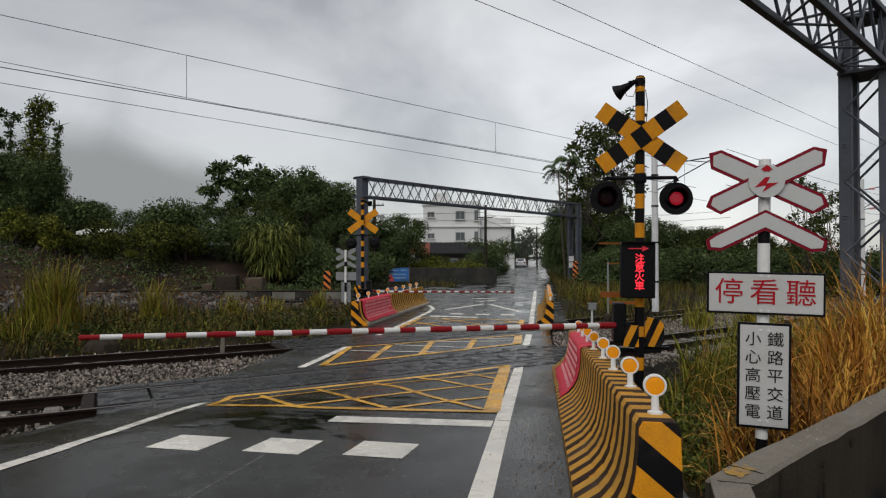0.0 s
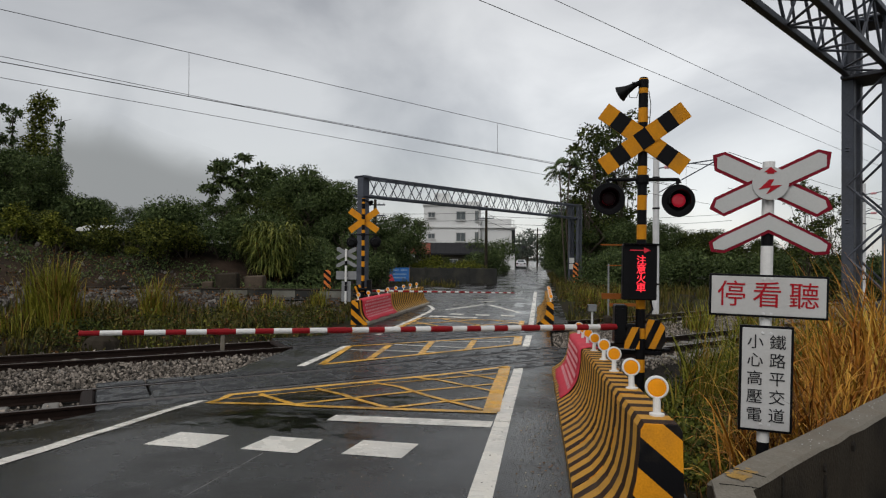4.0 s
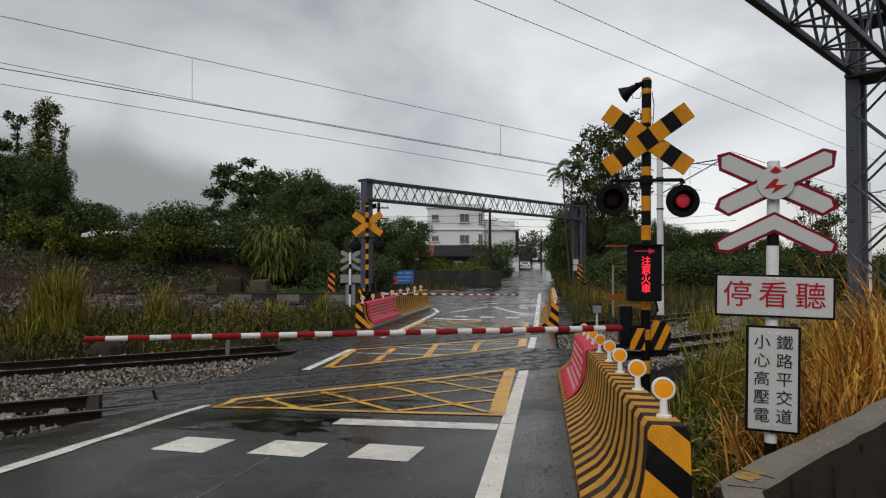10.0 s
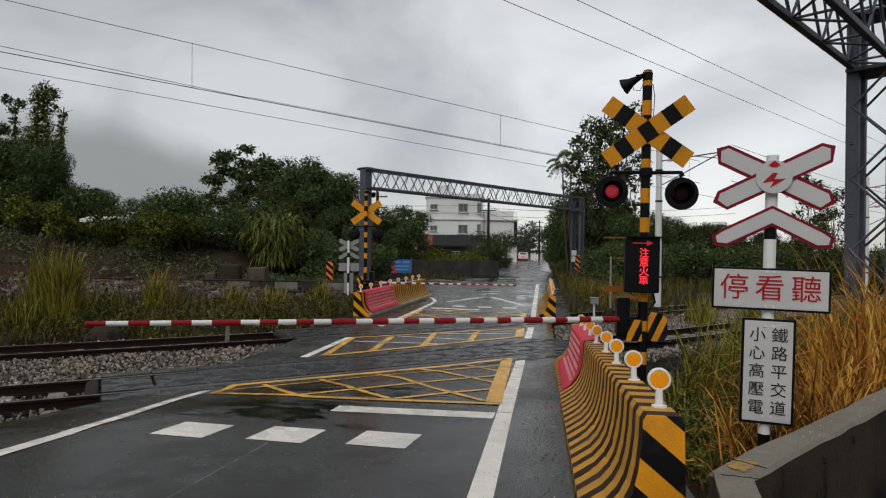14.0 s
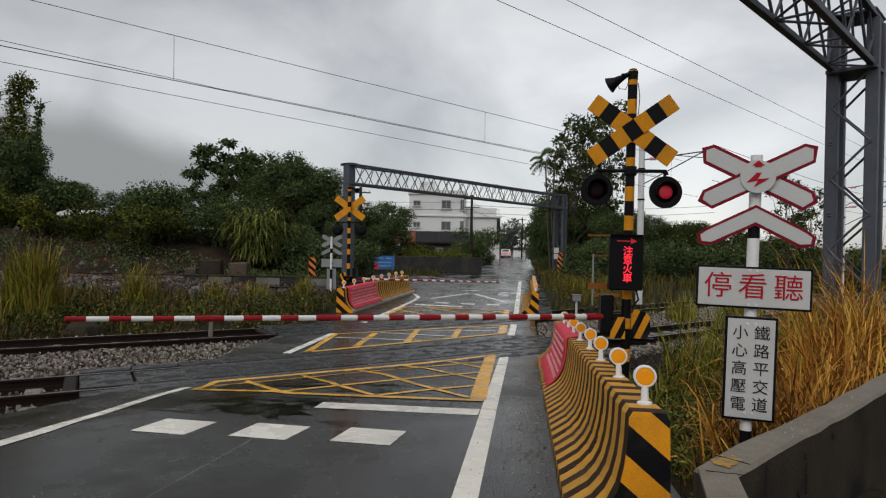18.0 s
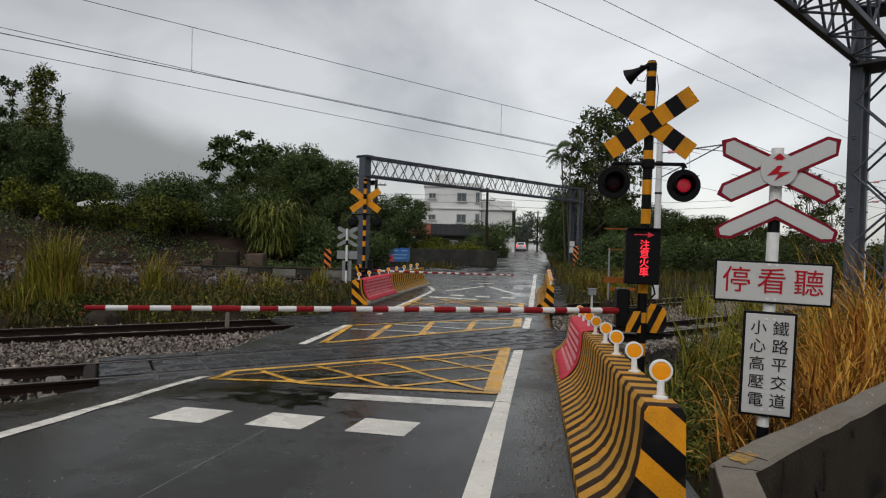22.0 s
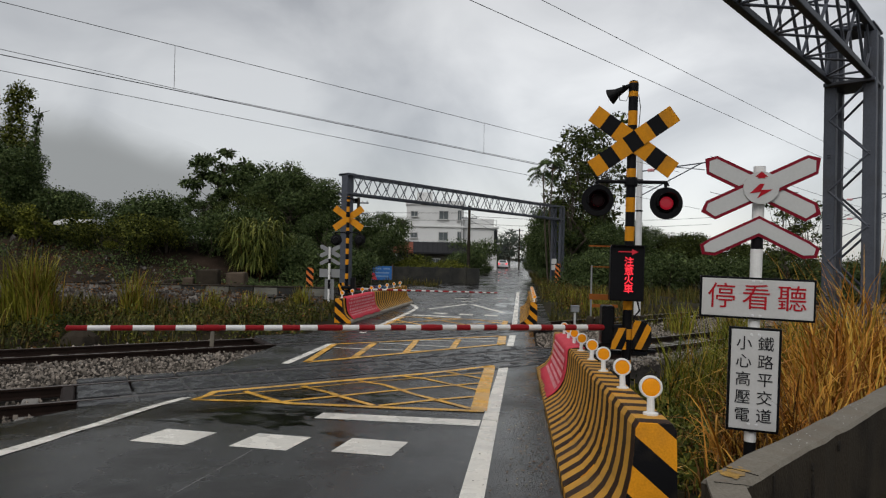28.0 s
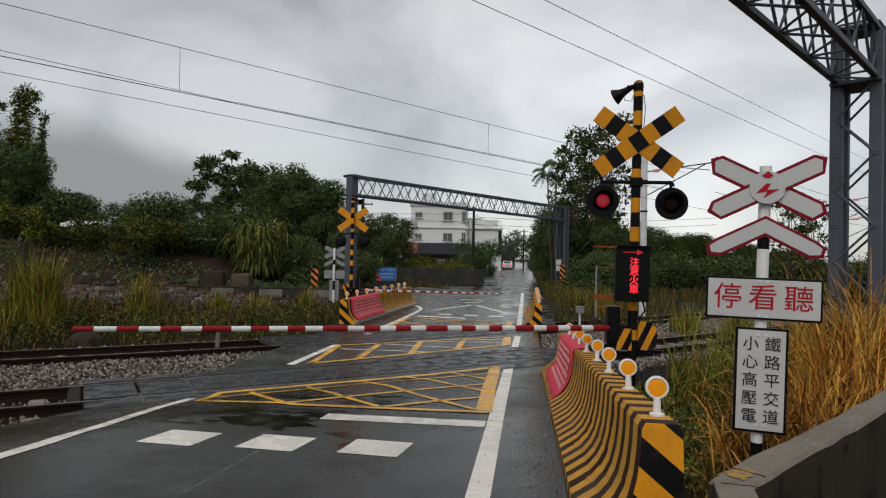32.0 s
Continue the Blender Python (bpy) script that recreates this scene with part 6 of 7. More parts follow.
    for px, d, n, h in ((85, 16.5, 12, 1.75), (62, 17.2, 5, 1.5), (112, 16.2, 4, 1.5), (285, 18.5, 5, 1.4), (30, 15.5, 2, 0.7), (1330, 17, 6, 1.3), (1230, 19, 5, 1.1), (1050, 27, 3, 0.8), (1085, 25, 5, 1.0), (1035, 31, 2, 0.7), (560, 24, 3, 0.8), (480, 22, 2, 0.7), (420, 21, 3, 0.75)):
        for _ in range(n):
            x, y, z = at(px + rnd.uniform(-22, 22) * 16 / d, d + rnd.uniform(-0.6, 0.6))
            tall.append((x, y, z, 42, h * rnd.uniform(0.8, 1.15), 0.3, 0.5))
    blades("weeds", spots, "weed", "low mixed weeds along the railway", "weeds", 4, 0.016)
    blades("tall_grass", tall, "lime", "tall clumps of grass along the railway", "grass", 5, 0.0135, (0.2, 0))
    tops = [(x, y, z + h * 0.25, 4, h * 0.85, 0.22, 0.6) for x, y, z, _, h, _, _ in tall]
    blades("grass_stems", tops, "brown", "brown grass stems in the clumps", "grass", 6, 0.008)
    # leafy ground cover
    rnd2 = random.Random(9)
    lob = []
    for _ in range(330):
        s, w = rnd2.uniform(-26, 4), rnd2.uniform(6.6, 10)
        x, y = T(s, w)
        if x * RC - y * RS < -6.2:
            lob.append(((x, y, earth_z(x, y) + 0.12), rnd2.uniform(0.2, 0.5), 0.7))
    for _ in range(160):
        x, y = rnd2.uniform(1.9, 5.5), rnd2.uniform(5.0, 9.5)
        if x * RC - y * RS > 1.25 and behind(x, y):
            lob.append(((x, y, earth_z(x, y) + 0.05), rnd2.uniform(0.12, 0.3), 0.6))
    near = []
    for _ in range(230):
        x, y = rnd2.uniform(1.5, 4.6), rnd2.uniform(3.6, 8.6)
        if x * RC - y * RS > 1.2 and behind(x, y):
            near.append(((x, y, earth_z(x, y) + rnd2.uniform(0.0, 0.10)), rnd2.uniform(0.08, 0.22), 0.7))
    lone("verge_plants", leaves(near, 15000, 0.045, rnd2, core=0.1), LEAF["bamboo"], "small leafy weeds between the barrier and the sign", "weeds", kind="stuff")
    lone("ground_cover", leaves(lob, 26000, 0.075, rnd2), LEAF["mid"], "low leafy plants covering the ground", "weeds", kind="stuff")
    for leaf, count, size, low, high in (("bright", 9000, 0.07, 0.15, 0.4), ("brown", 8000, 0.08, 0.15, 0.45), ("weed", 9000, 0.07, 0.2, 0.5)):
        lob = []
        for _ in range(150):
            s, w = rnd2.uniform(-26, 4), rnd2.uniform(6.3, 10.8)
            x, y = T(s, w)
            if x * RC - y * RS < -6.2:
                lob.append(((x, y, earth_z(x, y) + 0.16), rnd2.uniform(low, high), 0.8))
        for _ in range(70):
            u, v = rnd2.uniform(1.3, 4.5), rnd2.uniform(20, 60)
            x, y = R(u, v)
            lob.append(((x, y, earth_z(x, y) + 0.15), rnd2.uniform(low, high) * 1.3, 0.8))
        lone("wild_plants", leaves(lob, count, size, rnd2), LEAF[leaf], "wild leafy plants beside the railway", "weeds", kind="stuff")
    lob = []
    for _ in range(300):
        x, y, z = at(rnd2.uniform(-80, 640), rnd2.uniform(24, 34))
        lob.append(((x, y, z + 0.02), rnd2.uniform(0.3, 0.7), 0.3))
    lone("dead_leaves", leaves(lob, 4500, 0.11, rnd2), LEAF["brown"], "brown dead leaves and stalks on the bank", "litter", kind="stuff")
    # blown leaves and grit along the barrier's foot
    s = Shape()
    for _ in range(170):
        u, v = 0.18 - abs(rnd2.gauss(0, 0.22)), rnd2.uniform(3.4, 11.5)
        x, y = R(u, v)
        k, a = rnd2.uniform(0.006, 0.02), rnd2.uniform(0, 6.3)
        c, d = math.cos(a) * k, math.sin(a) * k
        z = gz(x, y) + 0.006
        s.add([(x - c, y - d, z), (x - d * 0.5, y + c * 0.5, z + k * 0.4), (x + c, y + d, z), (x + d * 0.5, y - c * 0.5, z + k * 0.2)], [(0, 1, 2, 3)])
    lone("leaf_litter", s, LEAF["brown"], "small fallen leaves and grit on the asphalt", "litter", kind="stuff")
    lob = []
    for _ in range(260):
        px, d = rnd2.uniform(-80, 640), rnd2.triangular(29.5, 34.8, 34.5)
        x, y, z = at(px, d)
        lob.append(((x, y, z + 0.05), rnd2.uniform(0.25, 0.6), 0.5))
    lone("bank_plants", leaves(lob, 14000, 0.12, rnd2), LEAF["dark"], "dark creepers over the earth bank", "weeds", kind="stuff")


grasses()

# ---------------------------------------------------------------- houses, walls and the far road
M["plaster"] = material("white_house_plaster", (0.62, 0.62, 0.61), 0.8, vary=0.08, scale=0.5, fine=12, bump=0.1, dirt=(0.45, 0.45, 0.44, 0.4))
M["roof_grey"] = material("dark_grey_roof", (0.022, 0.022, 0.024), 0.7, vary=0.25, scale=1.5, fine=20, bump=0.4)
M["roof_red"] = material("red_brown_roof_tiles", (0.17, 0.060, 0.040), 0.75, vary=0.3, scale=3, fine=20, bump=0.4)
M["dark_wall"] = material("dark_wet_garden_wall", (0.055, 0.05, 0.042), 0.85, vary=0.4, scale=1.2, fine=14, bump=0.5)
M["blue"] = material("blue_banner_cloth", (0.035, 0.13, 0.36), 0.6, vary=0.25, scale=3, fine=30, bump=0.2)
M["blue_print"] = material("pale_blue_print", (0.16, 0.26, 0.42), 0.6, vary=0.3, scale=9, fine=40)
M["glass"] = material("dark_window_glass", (0.10, 0.115, 0.12), 0.12, vary=0.1, scale=1, fine=8, bump=0.0)
M["frame"] = material("grey_window_frame", (0.36, 0.36, 0.35), 0.5, vary=0.1, scale=2, fine=20, bump=0.05)
M["car_paint"] = material("white_car_paint", (0.68, 0.69, 0.70), 0.25, vary=0.04, scale=1, fine=20, bump=0.0)
M["tyre"] = material("black_tyre", (0.02, 0.02, 0.02), 0.8, vary=0.2, scale=5, fine=50)
M["rubble"] = material("broken_concrete_rubble", (0.11, 0.10, 0.09), 0.85, vary=0.3, scale=3, fine=30, bump=0.4, island=0.5)
M["stripe_post"] = stripes("orange_black_post_paint", (0.62, 0.17, 0.04), BLACK, "Z", 0.34, 0.5, lean=0.9)


def window(house, x, y, z, w, h, side=False):
    """A framed window with two panes in a wall facing -y (or +x)."""
    turn = 90 if side else 0
    win = part("window", Shape().box((0, 0.05, 0), (w, 0.1, h)), M["glass"], house, m=pose(x, y, z, 0, 0, turn) @ pose(0, -0.03, 0))
    for a, b, c, d in ((0, h / 2, w + 0.12, 0.09), (0, -h / 2, w + 0.12, 0.09), (-w / 2, 0, 0.09, h), (w / 2, 0, 0.09, h), (0, 0, 0.06, h)):
        part("window_frame", Shape().box((a, -0.02, b), (c, 0.10, d)), M["frame"], win)
    part("window_sill", Shape().box((0, -0.10, -h / 2 - 0.08), (w + 0.3, 0.28, 0.07)), M["plaster"], win)


def white_house():
    ob = thing("white_house", "white three-storey plastered house with a lower wing", "house", pose(0, 95, 0.1))
    part("wall", Shape().box((1.2, 4.5, 4.9), (8.5, 9, 9.8), bevel=0.03), M["plaster"], ob)
    for z in (3.25, 6.45, 9.75):
        part("floor_band", Shape().box((1.2, 4.5, z), (8.9, 9.4, 0.28), bevel=0.03), M["plaster"], ob)
    part("roof_parapet", Shape().box((1.2, 0.0, 10.05), (8.7, 0.18, 0.45)), M["plaster"], ob)
    for z in (8.15, 4.95):
        window(ob, -1.9, 0, z + 0.1, 1.0, 0.75)
        window(ob, 2.5, 0, z, 1.35, 1.25)
        window(ob, 5.46, 1.6, z, 1.4, 1.6, True)
        window(ob, 4.9, 0, z, 0.55, 1.5)
    part("roof_shed", Shape().box((-0.4, 4, 10.9), (2.4, 2.4, 1.8), bevel=0.04), M["plaster"], ob, "small roof shed on top")
    part("wing", Shape().box((8.2, 5.5, 3.2), (5.2, 8, 6.4), bevel=0.03), M["plaster"], ob)
    part("wing_roof", Shape().box((8.2, 5.4, 6.5), (5.6, 8.5, 0.25), bevel=0.03), M["plaster"], ob)
    part("wing_shed", Shape().box((8.2, 7.0, 7.3), (4.8, 4.5, 1.5), bevel=0.03), M["plaster"], ob)
    part("side_shutter", Shape().box((10.55, 1.35, 4.4), (0.5, 0.25, 3.6)), M["roof_grey"], ob)
    for k in range(6):
        part("railing_post", Shape().tube((5.7 + k * 0.98, 1.3, 6.6), (5.7 + k * 0.98, 1.3, 7.6), 0.05, n=6), M["plaster"], ob)
    part("railing", Shape().tube((5.6, 1.3, 7.6), (10.7, 1.3, 7.6), 0.05, n=6), M["plaster"], ob)
    for x, h in ((-1.0, 1.2), (4.6, 1.6), (9.9, 1.4)):
        part("aerial", Shape().path([(x, 1, 10), (x, 1, 10 + h), (x + 0.5, 1, 10 + h)], 0.03, 5), M["black"], ob)
    part("downpipe", Shape().tube((5.2, -0.08, 3.0), (5.2, -0.08, 9.6), 0.06, n=6), M["frame"], ob)
    part("balcony", Shape().box((-3.9, 3, 6.9), (1.6, 3.0, 1.0), bevel=0.03), M["dark_wall"], ob)


def gable(name, label, m, w, d, h, rise, wall, roof, windows):
    ob = thing(name, label, "house", m)
    part("wall", Shape().box((0, d / 2, h / 2), (w, d, h), bevel=0.02), M[wall], ob)
    s = Shape()
    for x in (-w / 2 - 0.4, w / 2 + 0.4):
        s.v += [(x, -0.5, h - 0.1), (x, d / 2, h + rise), (x, d + 0.5, h - 0.1), (x, d + 0.5, h + 0.08), (x, d / 2, h + rise + 0.2), (x, -0.5, h + 0.08)]
    s.f = [(0, 1, 2, 3, 4, 5), (11, 10, 9, 8, 7, 6)] + [(i, 6 + i, 6 + (i + 1) % 6, (i + 1) % 6) for i in range(6)]
    part("roof", s, M[roof], ob)
    for k in range(int(w / 0.6)):
        x = -w / 2 + 0.6 * k
        part("roof_rib", Shape().tube((x, -0.5, h + 0.1), (x, d / 2, h + rise + 0.22), 0.05, n=5), M[roof], ob)
    for x, z, ww, hh in windows:
        window(ob, x, 0, z, ww, hh)
    return ob


def utility_pole(m, h, label):
    ob = thing("utility_pole", label, "utility pole", m, group="utility poles")
    part("pole", Shape().tube((0, 0, -0.2), (0, 0, h), 0.17, 0.11, n=12), M["concrete"], ob)
    for z in (h - 0.4, h - 1.2):
        part("crossarm", Shape().box((0, 0, z), (1.5, 0.09, 0.09)), M["steel"], ob)
        for x in (-0.65, -0.3, 0.3, 0.65):
            part("insulator", Shape().lathe([(0.03, 0), (0.06, 0.05), (0.03, 0.12), (0.0, 0.14)], pose(x, 0, z + 0.045), 8), M["sheet"], ob)


def car(m):
    ob = thing("parked_car", "white car stopped on the far road, tail lamps towards the crossing", "car", m)
    side = [(-0.0, 0.32), (0.06, 0.30), (4.2, 0.30), (4.35, 0.50), (4.2, 0.80), (3.3, 0.95), (2.6, 1.42), (1.0, 1.48), (0.35, 1.02), (0.05, 0.95)]
    s = Shape()
    for x, k in ((-0.82, 0.97), (0.82, 0.97)):
        s.v += [(x * (0.86 if z > 1.1 else 1.0), y, z) for y, z in side]
    n = len(side)
    s.f = [tuple(range(n)), tuple(range(n, 2 * n))[::-1]] + [(i, n + i, n + (i + 1) % n, (i + 1) % n) for i in range(n)]
    body = part("body", s, M["car_paint"], ob)
    body.modifiers.new("bevel", "BEVEL").width = 0.04
    part("rear_window", Shape().add([(-0.60, 0.42, 1.06), (0.60, 0.42, 1.06), (0.55, 0.90, 1.40), (-0.55, 0.90, 1.40), (-0.60, 0.40, 1.07), (0.60, 0.40, 1.07), (0.55, 0.88, 1.41), (-0.55, 0.88, 1.41)], [(4, 5, 6, 7), (0, 3, 2, 1), (0, 1, 5, 4), (2, 3, 7, 6)]), M["glass"], ob)
    part("bumper", Shape().box((0, -0.02, 0.45), (1.62, 0.14, 0.24), bevel=0.03), M["car_paint"], ob)
    part("number_plate", Shape().box((0, -0.03, 0.72), (0.34, 0.02, 0.16)), M["sheet"], ob)
    for x in (-0.70, 0.70):
        for y in (0.75, 3.45):
            wheel = part("wheel", Shape().lathe([(0.20, -0.1), (0.29, -0.1), (0.31, -0.06), (0.31, 0.06), (0.29, 0.1), (0.20, 0.1)], pose(x, y, 0.31, 0, 90, 0), 20), M["tyre"], ob)
            part("rim", Shape().lathe([(0.0, -0.07), (0.2, -0.09), (0.2, 0.09), (0.0, 0.07)], pose(x, y, 0.31, 0, 90, 0), 16), M["pale_steel"], wheel)
    for x in (-0.62, 0.62):
        lamp = part("tail_lamp", Shape().box((0, -0.02, 0), (0.30, 0.02, 0.22), bevel=0.006), M["tail"], ob, "red tail lamp", m=pose(x, -0.02, 0.84))
        back = Shape().box((0, 0.012, 0), (0.30, 0.02, 0.22), bevel=0.006)
        lamp.data.materials.append(M["lens"])
        bm = bmesh.new()
        bm.from_mesh(lamp.data)
        vs = [bm.verts.new(p) for p in back.v]
        for f in back.f:
            bm.faces.new([vs[i] for i in f]).material_index = 1
        bm.to_mesh(lamp.data)
        bm.free()
        TAILS.append((lamp, pose(x, -0.02, 0.84)))


TAILS = []


def far_side():
    white_house()
    gable("low_house", "low house under a dark grey roof", pose(1.1, 76, 0.1), 6.6, 5.0, 2.3, 1.2, "dark_wall", "roof_grey", ((-1.9, 1.1, 1.1, 1.0), (0.0, 1.0, 1.1, 1.3), (1.9, 1.1, 1.1, 1.0)))
    gable("garden_hut", "small hut with a red-brown tiled roof", pose(-2.3, 62, 0.1), 1.1, 1.8, 2.3, 0.8, "dark_wall", "roof_red", ((0.0, 1.2, 0.6, 0.8),))
    gable("shed", "white-walled shed behind the hedge", pose(-21.2, 38.5, 1.75), 1.0, 1.2, 1.75, 0.1, "plaster", "plaster", ((0.1, 1.0, 0.5, 0.5),))
    gable("far_house", "grey house far down the road", pose(15.5, 150, 0.1), 8, 6, 3.4, 1.6, "dark_wall", "roof_grey", ((-2.0, 1.8, 1.2, 1.2), (1.5, 1.8, 1.2, 1.2)))
    wall = thing("garden_wall", "dark wet garden wall behind the junction", "wall", pose(-4.4, 44.6, 0.0, 0, 0, 3))
    for k in range(8):
        part("wall_panel", Shape().box((0.55 + 1.02 * k, 0.1, 0.62), (1.0, 0.18, 1.24), bevel=0.02), M["black_old"], wall)
        part("wall_post", Shape().box((0.04 + 1.02 * k, 0.1, 0.68), (0.16, 0.24, 1.27), bevel=0.02), M["black_old"], wall)
    ban = thing("blue_banner", "blue cloth banner tied between two stakes", "banner", pose(-3.72, 43.6, -0.2))
    part("cloth", Shape().box((0.65, 0, 1.0), (1.35, 0.012, 0.95), bevel=0.004), M["blue"], ban)
    for x in (-0.05, 1.35):
        part("stake", Shape().tube((x, 0.03, -0.2), (x, 0.03, 1.65), 0.03, n=8), M["brown_wood"], ban)
    for x0, x1, z in ((0.15, 0.6, 1.3), (0.75, 1.2, 1.3), (0.15, 1.15, 1.02), (0.2, 1.1, 0.78)):
        part("print", Shape().box(((x0 + x1) / 2, -0.008, z), (x1 - x0, 0.006, 0.10)), M["blue_print"], ban)
    part("print", Shape().add([(-0.02, -0.009, 0.56), (0.34, -0.009, 0.54), (0.22, -0.009, 0.86), (0.10, -0.009, 1.02), (-0.02, -0.009, 0.98), (-0.02, -0.006, 0.56), (0.34, -0.006, 0.54), (0.22, -0.006, 0.86), (0.10, -0.006, 1.02), (-0.02, -0.006, 0.98)], [(0, 1, 2, 3, 4), (9, 8, 7, 6, 5)]), M["banner"], ban, "red corner of the print")
    utility_pole(pose(4.05, 61, 0.1), 6.9, "weathered utility pole beside the garden")
    utility_pole(pose(-5.2, 47.5, 0.1), 6.2, "weathered utility pole behind the portal")
    utility_pole(pose(17.4, 118, 0.1), 7.5, "far utility pole beside the road")
    for z in (6.3, 5.6):
        wire(sag((-30, 62, z + 0.6), (4.05, 61, z), 0.4), 0.018, "sagging dark cable between utility poles")
        wire(sag((4.05, 61, z), (17.4, 118, z + 1.0), 0.5), 0.018, "sagging dark cable between utility poles")
        wire(sag((4.05, 61, z - 0.3), (30, 66, z + 0.5), 0.4), 0.018, "sagging dark cable between utility poles")
    car(pose(13.15, 108, gz(13.15, 108) + 0.01, 0, 0, -8))
    # striped kerb wall along the side road
    wall = thing("kerb_wall", "low concrete wall painted in black and white lengths", "wall", pose(-19.95, 29.5, -0.18, 0, 0, -2.0))
    rnd = random.Random(2)
    for k in range(15):
        part("wall_length", Shape().box((0.55 + 1.1 * k, 0, 0.36), (1.08, 0.24, 0.56), bevel=0.03), M["sheet_old" if k % 2 else "black_old"], wall)
        part("wall_cap", Shape().box((0.55 + 1.1 * k, 0, 0.66), (1.09, 0.30, 0.07), bevel=0.02), M["concrete"], wall)
    # old concrete blocks at the foot of the bank
    for px, d, w, h, turn, mat in ((403, 30.9, 1.05, 0.95, 3, "concrete"), (452, 31.2, 0.95, 0.85, -5, "block"), (368, 30.8, 0.5, 0.5, 12, "block"), (340, 31.0, 0.7, 0.35, -8, "concrete")):
        x, y, z = at(px, d)
        lone("concrete_block", Shape().box((0, 0, h / 2 - 0.05), (w, 0.5, h), bevel=0.05), M[mat], "old weathered concrete block half sunk in the bank", "block", group="blocks on the bank", m=pose(x, y, z, 2, -3, turn))
    # small railway things
    box = thing("relay_box", "pale grey relay box on a stand", "relay box", pose(4.75, 20.3, -0.02) @ Matrix.Scale(0.72, 4))
    part("cabinet", Shape().box((0, 0, 0.62), (0.34, 0.26, 0.26), bevel=0.015), M["back"], box)
    part("lid", Shape().box((0, 0, 0.77), (0.38, 0.30, 0.035), bevel=0.01), M["back"], box)
    part("stand", Shape().tube((0, 0, -0.1), (0, 0, 0.5), 0.05, n=10), M["pale_steel"], box)
    cans = thing("track_junction_boxes", "two round grey track connection boxes", "junction box", pose(5.2, 19.6, -0.05))
    for x in (-0.14, 0.14):
        part("round_box", Shape().lathe([(0.0, 0.0), (0.11, 0.0), (0.12, 0.03), (0.12, 0.16), (0.09, 0.21), (0.0, 0.23)], pose(x, 0, 0.1), 14), M["concrete"], cans)
    part("board", Shape().box((0, 0, 0.06), (0.6, 0.34, 0.06), bevel=0.01), M["concrete"], cans)
    rod = thing("steel_post", "thin grey steel post with an orange bar", "post", pose(5.45, 21.0, -0.1))
    part("pole", Shape().tube((0, 0, 0), (0, 0, 1.95), 0.03, n=10), M["back"], rod)
    part("bar", Shape().box((0.35, 0, 1.9), (0.8, 0.03, 0.03)), M["orange"], rod)
    part("bar", Shape().box((0.45, 0, 0.6), (0.9, 0.03, 0.10)), M["orange"], rod)
    st = Shape()
    st.lathe([(0.0, 0.0), (0.50, 0.02), (0.54, 0.18), (0.42, 0.40), (0.22, 0.52), (0.0, 0.55)], Matrix(), 9)
    x, y, z = at(180, 15.0)
    lone("boulder", st, M["concrete"], "rounded grey concrete lump in the weeds", "boulder", m=pose(x, y, z - 0.08, 3, 4, 20) @ Matrix.Diagonal((0.85, 0.6, 0.85, 1)))
    for px, d, h in ((135, 12.9, 0.36), (62, 12.3, 0.30)):
        x, y, z = at(px, d)
        post = thing("marker_post", "short square concrete marker post by the rails", "post", pose(x, y, z - 0.05), group="marker posts")
        part("shaft", Shape().box((0, 0, h / 2), (0.13, 0.13, h), bevel=0.012), M["concrete_top"], post)
    guard = lambda m, h: lone("striped_post", Shape().box((0, 0, h / 2), (0.34, 0.10, h), bevel=0.01), M["stripe_post"], "orange and black striped guard post", "post", group="striped guard posts", m=m)
    x, y, z = at(1017, 42.6)
    guard(pose(x, y, z, 0, 0, -8), 1.6)
    x, y, z = at(578, 31)
    guard(pose(x, y, z, 0, 0, 10), 1.3)
    # white plaques on the far portal's column
    plaque = thing("portal_plaque", "two small white plaques on the portal column", "sign", pose(8.75, 43.35, 1.45, 0, 0, -10))
    for z in (0.0, 0.42):
        part("plaque", Shape().box((0, 0, z), (0.34, 0.03, 0.36), bevel=0.005), M["sheet"], plaque)


def rubble():
    rnd = random.Random(12)
    s = Shape()
    cube = [(-1, -1, -1), (1, -1, -1), (1, 1, -1), (-1, 1, -1), (0.3, 0.1, 1.1), (-0.5, 0.4, 0.8)]
    faces = [(0, 1, 4), (1, 2, 4), (2, 3, 5), (2, 5, 4), (3, 0, 5), (0, 4, 5), (3, 2, 1, 0)]
    for _ in range(420):
        x, y, z = at(rnd.uniform(-80, 420), rnd.uniform(25, 34.5))
        m = Euler((rnd.uniform(0, 6), rnd.uniform(0, 6), rnd.uniform(0, 6))).to_matrix()
        r = rnd.uniform(0.03, 0.09)
        s.add([Vector((x, y, z + r * 0.3)) + m @ Vector((a * r * 1.5, b * r, c * r * 0.7)) for a, b, c in cube], faces)
    for _ in range(1500):
        px, d = rnd.uniform(-60, 600), rnd.triangular(17, 29, 26.5)
        x, y, z = at(px, d)
        r = rnd.uniform(0.02, 0.07)
        m = Euler((rnd.uniform(0, 6), rnd.uniform(0, 6), rnd.uniform(0, 6))).to_matrix()
        s.add([Vector((x, y, z + r * 0.3)) + m @ Vector((a * r * 1.5, b * r, c * r * 0.7)) for a, b, c in cube], faces)
    lone("rubble", s, M["rubble"], "broken concrete and pale stones on the bank", "rubble", kind="stuff")


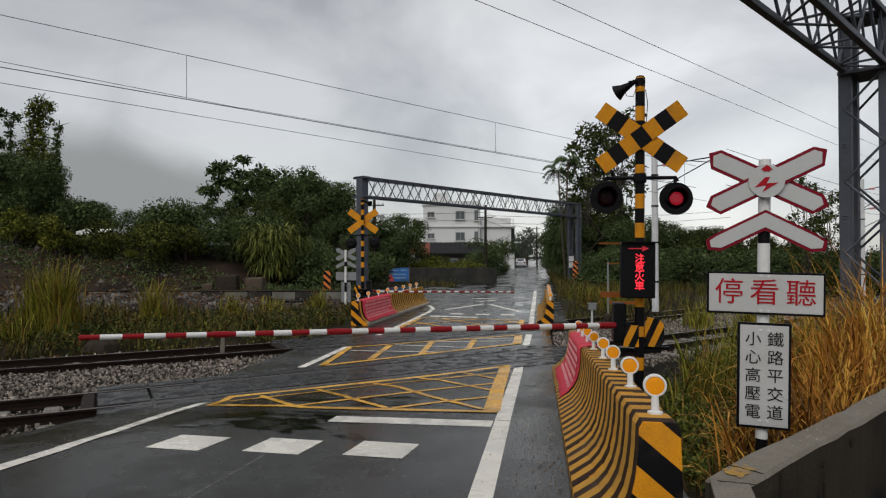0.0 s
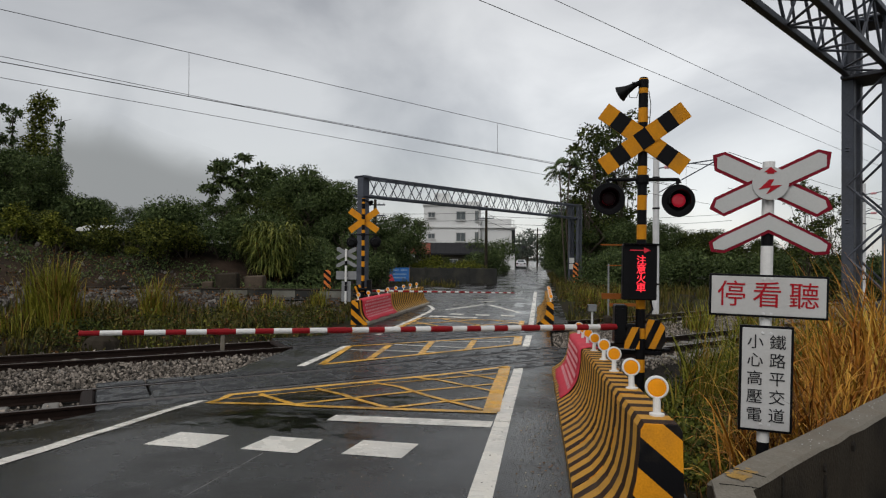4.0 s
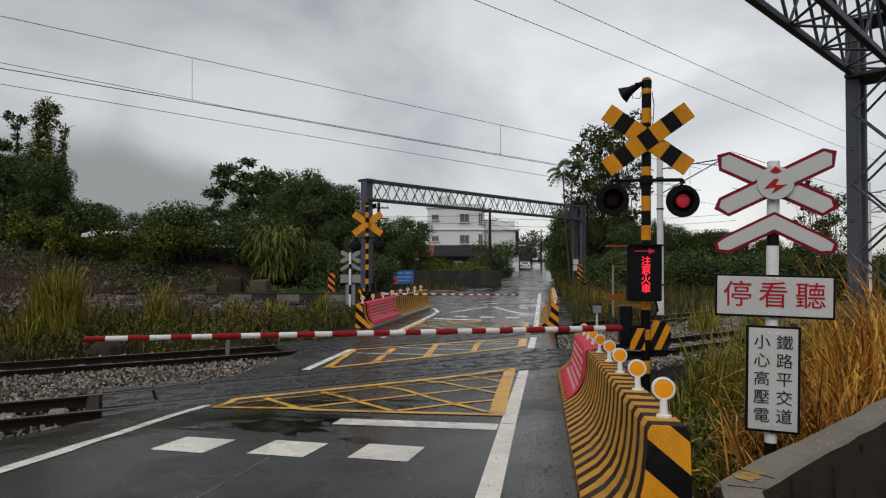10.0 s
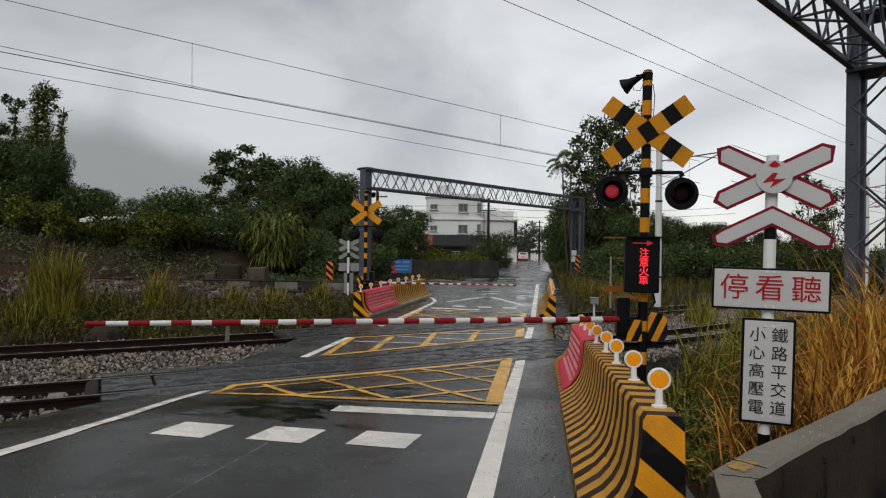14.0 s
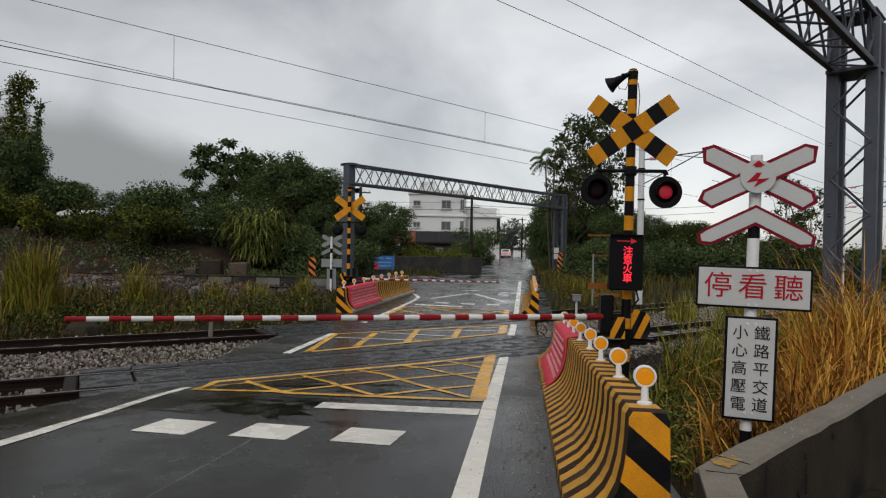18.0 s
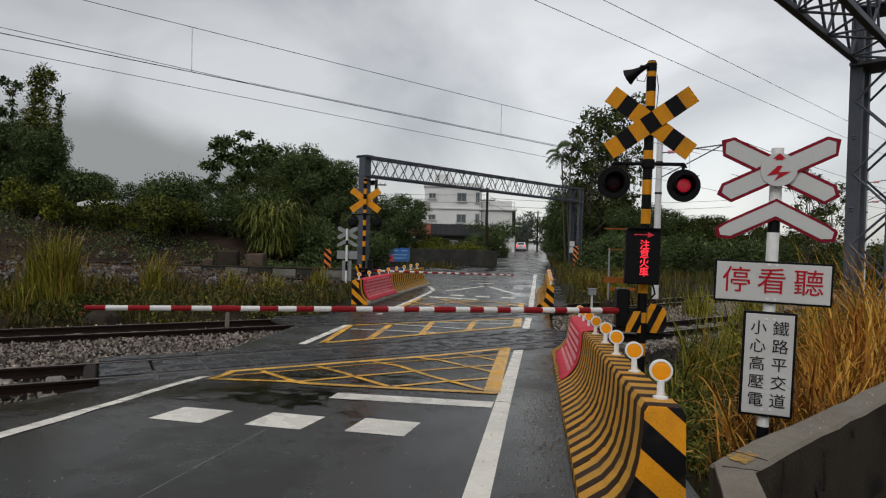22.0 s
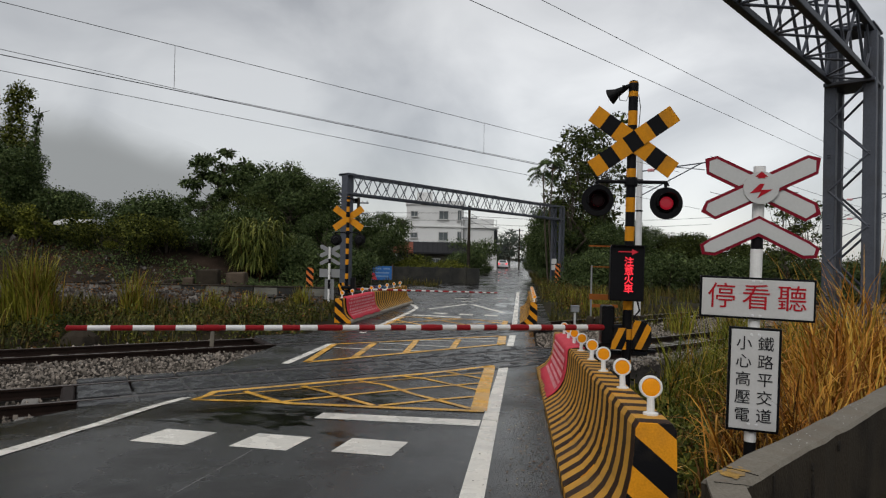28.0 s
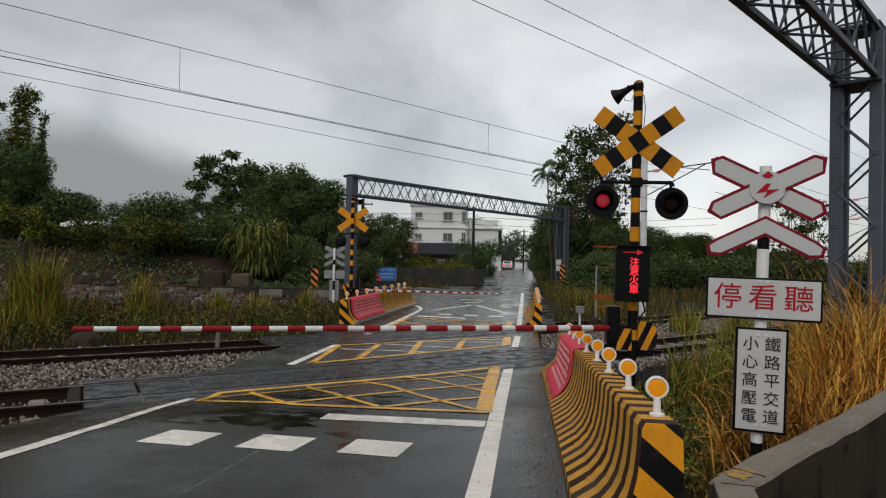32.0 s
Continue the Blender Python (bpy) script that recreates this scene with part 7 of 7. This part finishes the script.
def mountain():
    """A hill far off; mist and cloud are painted as grey emission fading upward."""
    m = bpy.data.materials.new("hillside_mist_glow")
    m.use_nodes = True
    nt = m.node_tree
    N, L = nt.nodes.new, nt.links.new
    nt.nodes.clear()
    out, grey_glow, tra, mix = N("ShaderNodeOutputMaterial"), N("ShaderNodeEmission"), N("ShaderNodeBsdfTransparent"), N("ShaderNodeMixShader")
    # even glow instead of a lit surface: the haze is this colour
    grey_glow.inputs["Color"].default_value, grey_glow.inputs["Strength"].default_value = (0.29, 0.303, 0.308, 1), 1.0
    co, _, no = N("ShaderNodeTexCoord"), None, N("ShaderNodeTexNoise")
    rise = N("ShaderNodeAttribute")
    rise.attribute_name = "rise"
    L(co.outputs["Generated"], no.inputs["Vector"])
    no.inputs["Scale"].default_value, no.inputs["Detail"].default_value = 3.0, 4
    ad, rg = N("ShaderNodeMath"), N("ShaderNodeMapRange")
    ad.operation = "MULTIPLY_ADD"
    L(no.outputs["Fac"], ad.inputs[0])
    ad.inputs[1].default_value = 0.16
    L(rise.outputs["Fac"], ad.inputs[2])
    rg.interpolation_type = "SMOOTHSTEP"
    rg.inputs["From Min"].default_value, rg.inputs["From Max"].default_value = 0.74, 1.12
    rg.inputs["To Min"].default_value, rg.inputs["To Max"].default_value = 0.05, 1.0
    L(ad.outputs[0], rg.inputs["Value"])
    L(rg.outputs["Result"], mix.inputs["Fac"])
    L(grey_glow.outputs[0], mix.inputs[1])
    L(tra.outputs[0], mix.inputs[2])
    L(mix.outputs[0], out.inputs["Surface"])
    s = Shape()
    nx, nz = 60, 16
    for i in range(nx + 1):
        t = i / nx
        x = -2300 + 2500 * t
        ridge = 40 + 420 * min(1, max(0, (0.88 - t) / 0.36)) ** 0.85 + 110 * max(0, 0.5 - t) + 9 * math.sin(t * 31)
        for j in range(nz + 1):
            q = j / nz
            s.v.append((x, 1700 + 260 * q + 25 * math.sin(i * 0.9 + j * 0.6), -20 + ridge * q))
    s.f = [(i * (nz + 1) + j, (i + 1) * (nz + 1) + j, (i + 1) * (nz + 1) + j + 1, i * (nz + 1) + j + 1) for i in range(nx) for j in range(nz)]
    ob = lone("backdrop_hill", s, m, "grey mountainside, its mist and cloud painted as glow and fade", "mountain", kind="structure", soft=True)
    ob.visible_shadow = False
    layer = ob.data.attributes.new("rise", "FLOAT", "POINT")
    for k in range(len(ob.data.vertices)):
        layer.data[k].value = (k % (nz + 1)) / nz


M["block"] = material("stained_old_concrete", (0.085, 0.065, 0.048), 0.85, vary=0.4, scale=3, fine=40, bump=0.6, dirt=(0.03, 0.024, 0.016, 0.8))
M["brown_wood"] = material("weathered_stake", (0.14, 0.10, 0.07), 0.8, vary=0.3, scale=6, fine=40)
M["sheet_old"] = material("dirty_white_wall_paint", (0.15, 0.145, 0.125), 0.8, vary=0.25, scale=2, fine=25, bump=0.3, dirt=(0.09, 0.085, 0.07, 0.8))
M["black_old"] = material("dirty_black_wall_paint", (0.03, 0.03, 0.028), 0.8, vary=0.35, scale=2, fine=25, bump=0.3, dirt=(0.07, 0.065, 0.05, 0.5))
def grit():
    """Small pale crumbs and leaf scraps lying on the wet road."""
    rnd = random.Random(77)
    s = Shape()
    for k in range(900):
        if k < 420:
            u, v = rnd.gauss(-0.02, 0.16), rnd.uniform(2.2, 11)
        elif k < 640:
            u, v = rnd.uniform(-4.0, -0.5), rnd.uniform(1.8, 9)
        else:
            u, v = rnd.gauss(-4.55, 0.18), rnd.uniform(2.0, 7.0)
        x, y = R(u, v)
        z, r = gz(x, y) + 0.003, rnd.uniform(0.003, 0.010 if k < 420 else 0.008)
        a = rnd.uniform(0, 6.28)
        c, d = math.cos(a) * r, math.sin(a) * r
        s.add([Vector((x + c, y + d, z)), Vector((x - d * 0.8, y + c * 0.8, z)), Vector((x - c, y - d, z)), Vector((x + d * 0.7, y - c * 0.7, z)), Vector((x, y, z + r * 0.9))], [(0, 1, 4), (1, 2, 4), (2, 3, 4), (3, 0, 4)])
    lone("road_grit", s, M["grit"], "small pale grit and leaf scraps on the wet road", "grit", kind="stuff")


M["grit"] = material("pale_road_grit", (0.20, 0.17, 0.12), 0.8, vary=0.3, scale=20, fine=80, bump=0.1, island=0.8)
far_side()
grit()
rubble()
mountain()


def motions():
    """The lamps flash in turn, every 0.6 s: each lamp turns its lit or its dark face to the road."""
    for lamp, side, place in LAMPS:
        rows, lit = [], side > 0
        angle = 0 if lit else 180
        rows.append((0.0, place @ pose(0, 0, 0, 0, 0, angle)))
        t = 0.55
        while t < 31.9:
            for k, dt in enumerate((-1 / 30, 0, 1 / 30, 2 / 30)):
                rows.append((t + dt, place @ pose(0, 0, 0, 0, 0, angle + 60 * k)))
            angle += 180
            t += 0.6
        rows.append((32.0, place @ pose(0, 0, 0, 0, 0, angle)))
        walk(lamp, rows)
    for lamp, place in TAILS:
        turned = lambda a: place @ pose(0, 0, 0, 0, 0, a)
        walk(lamp, [(0.0, turned(180)), (10.4, turned(180)), (10.4 + 1 / 30, turned(240)), (10.4 + 2 / 30, turned(300)), (10.5, turned(360)), (32.0, turned(360))])


motions()
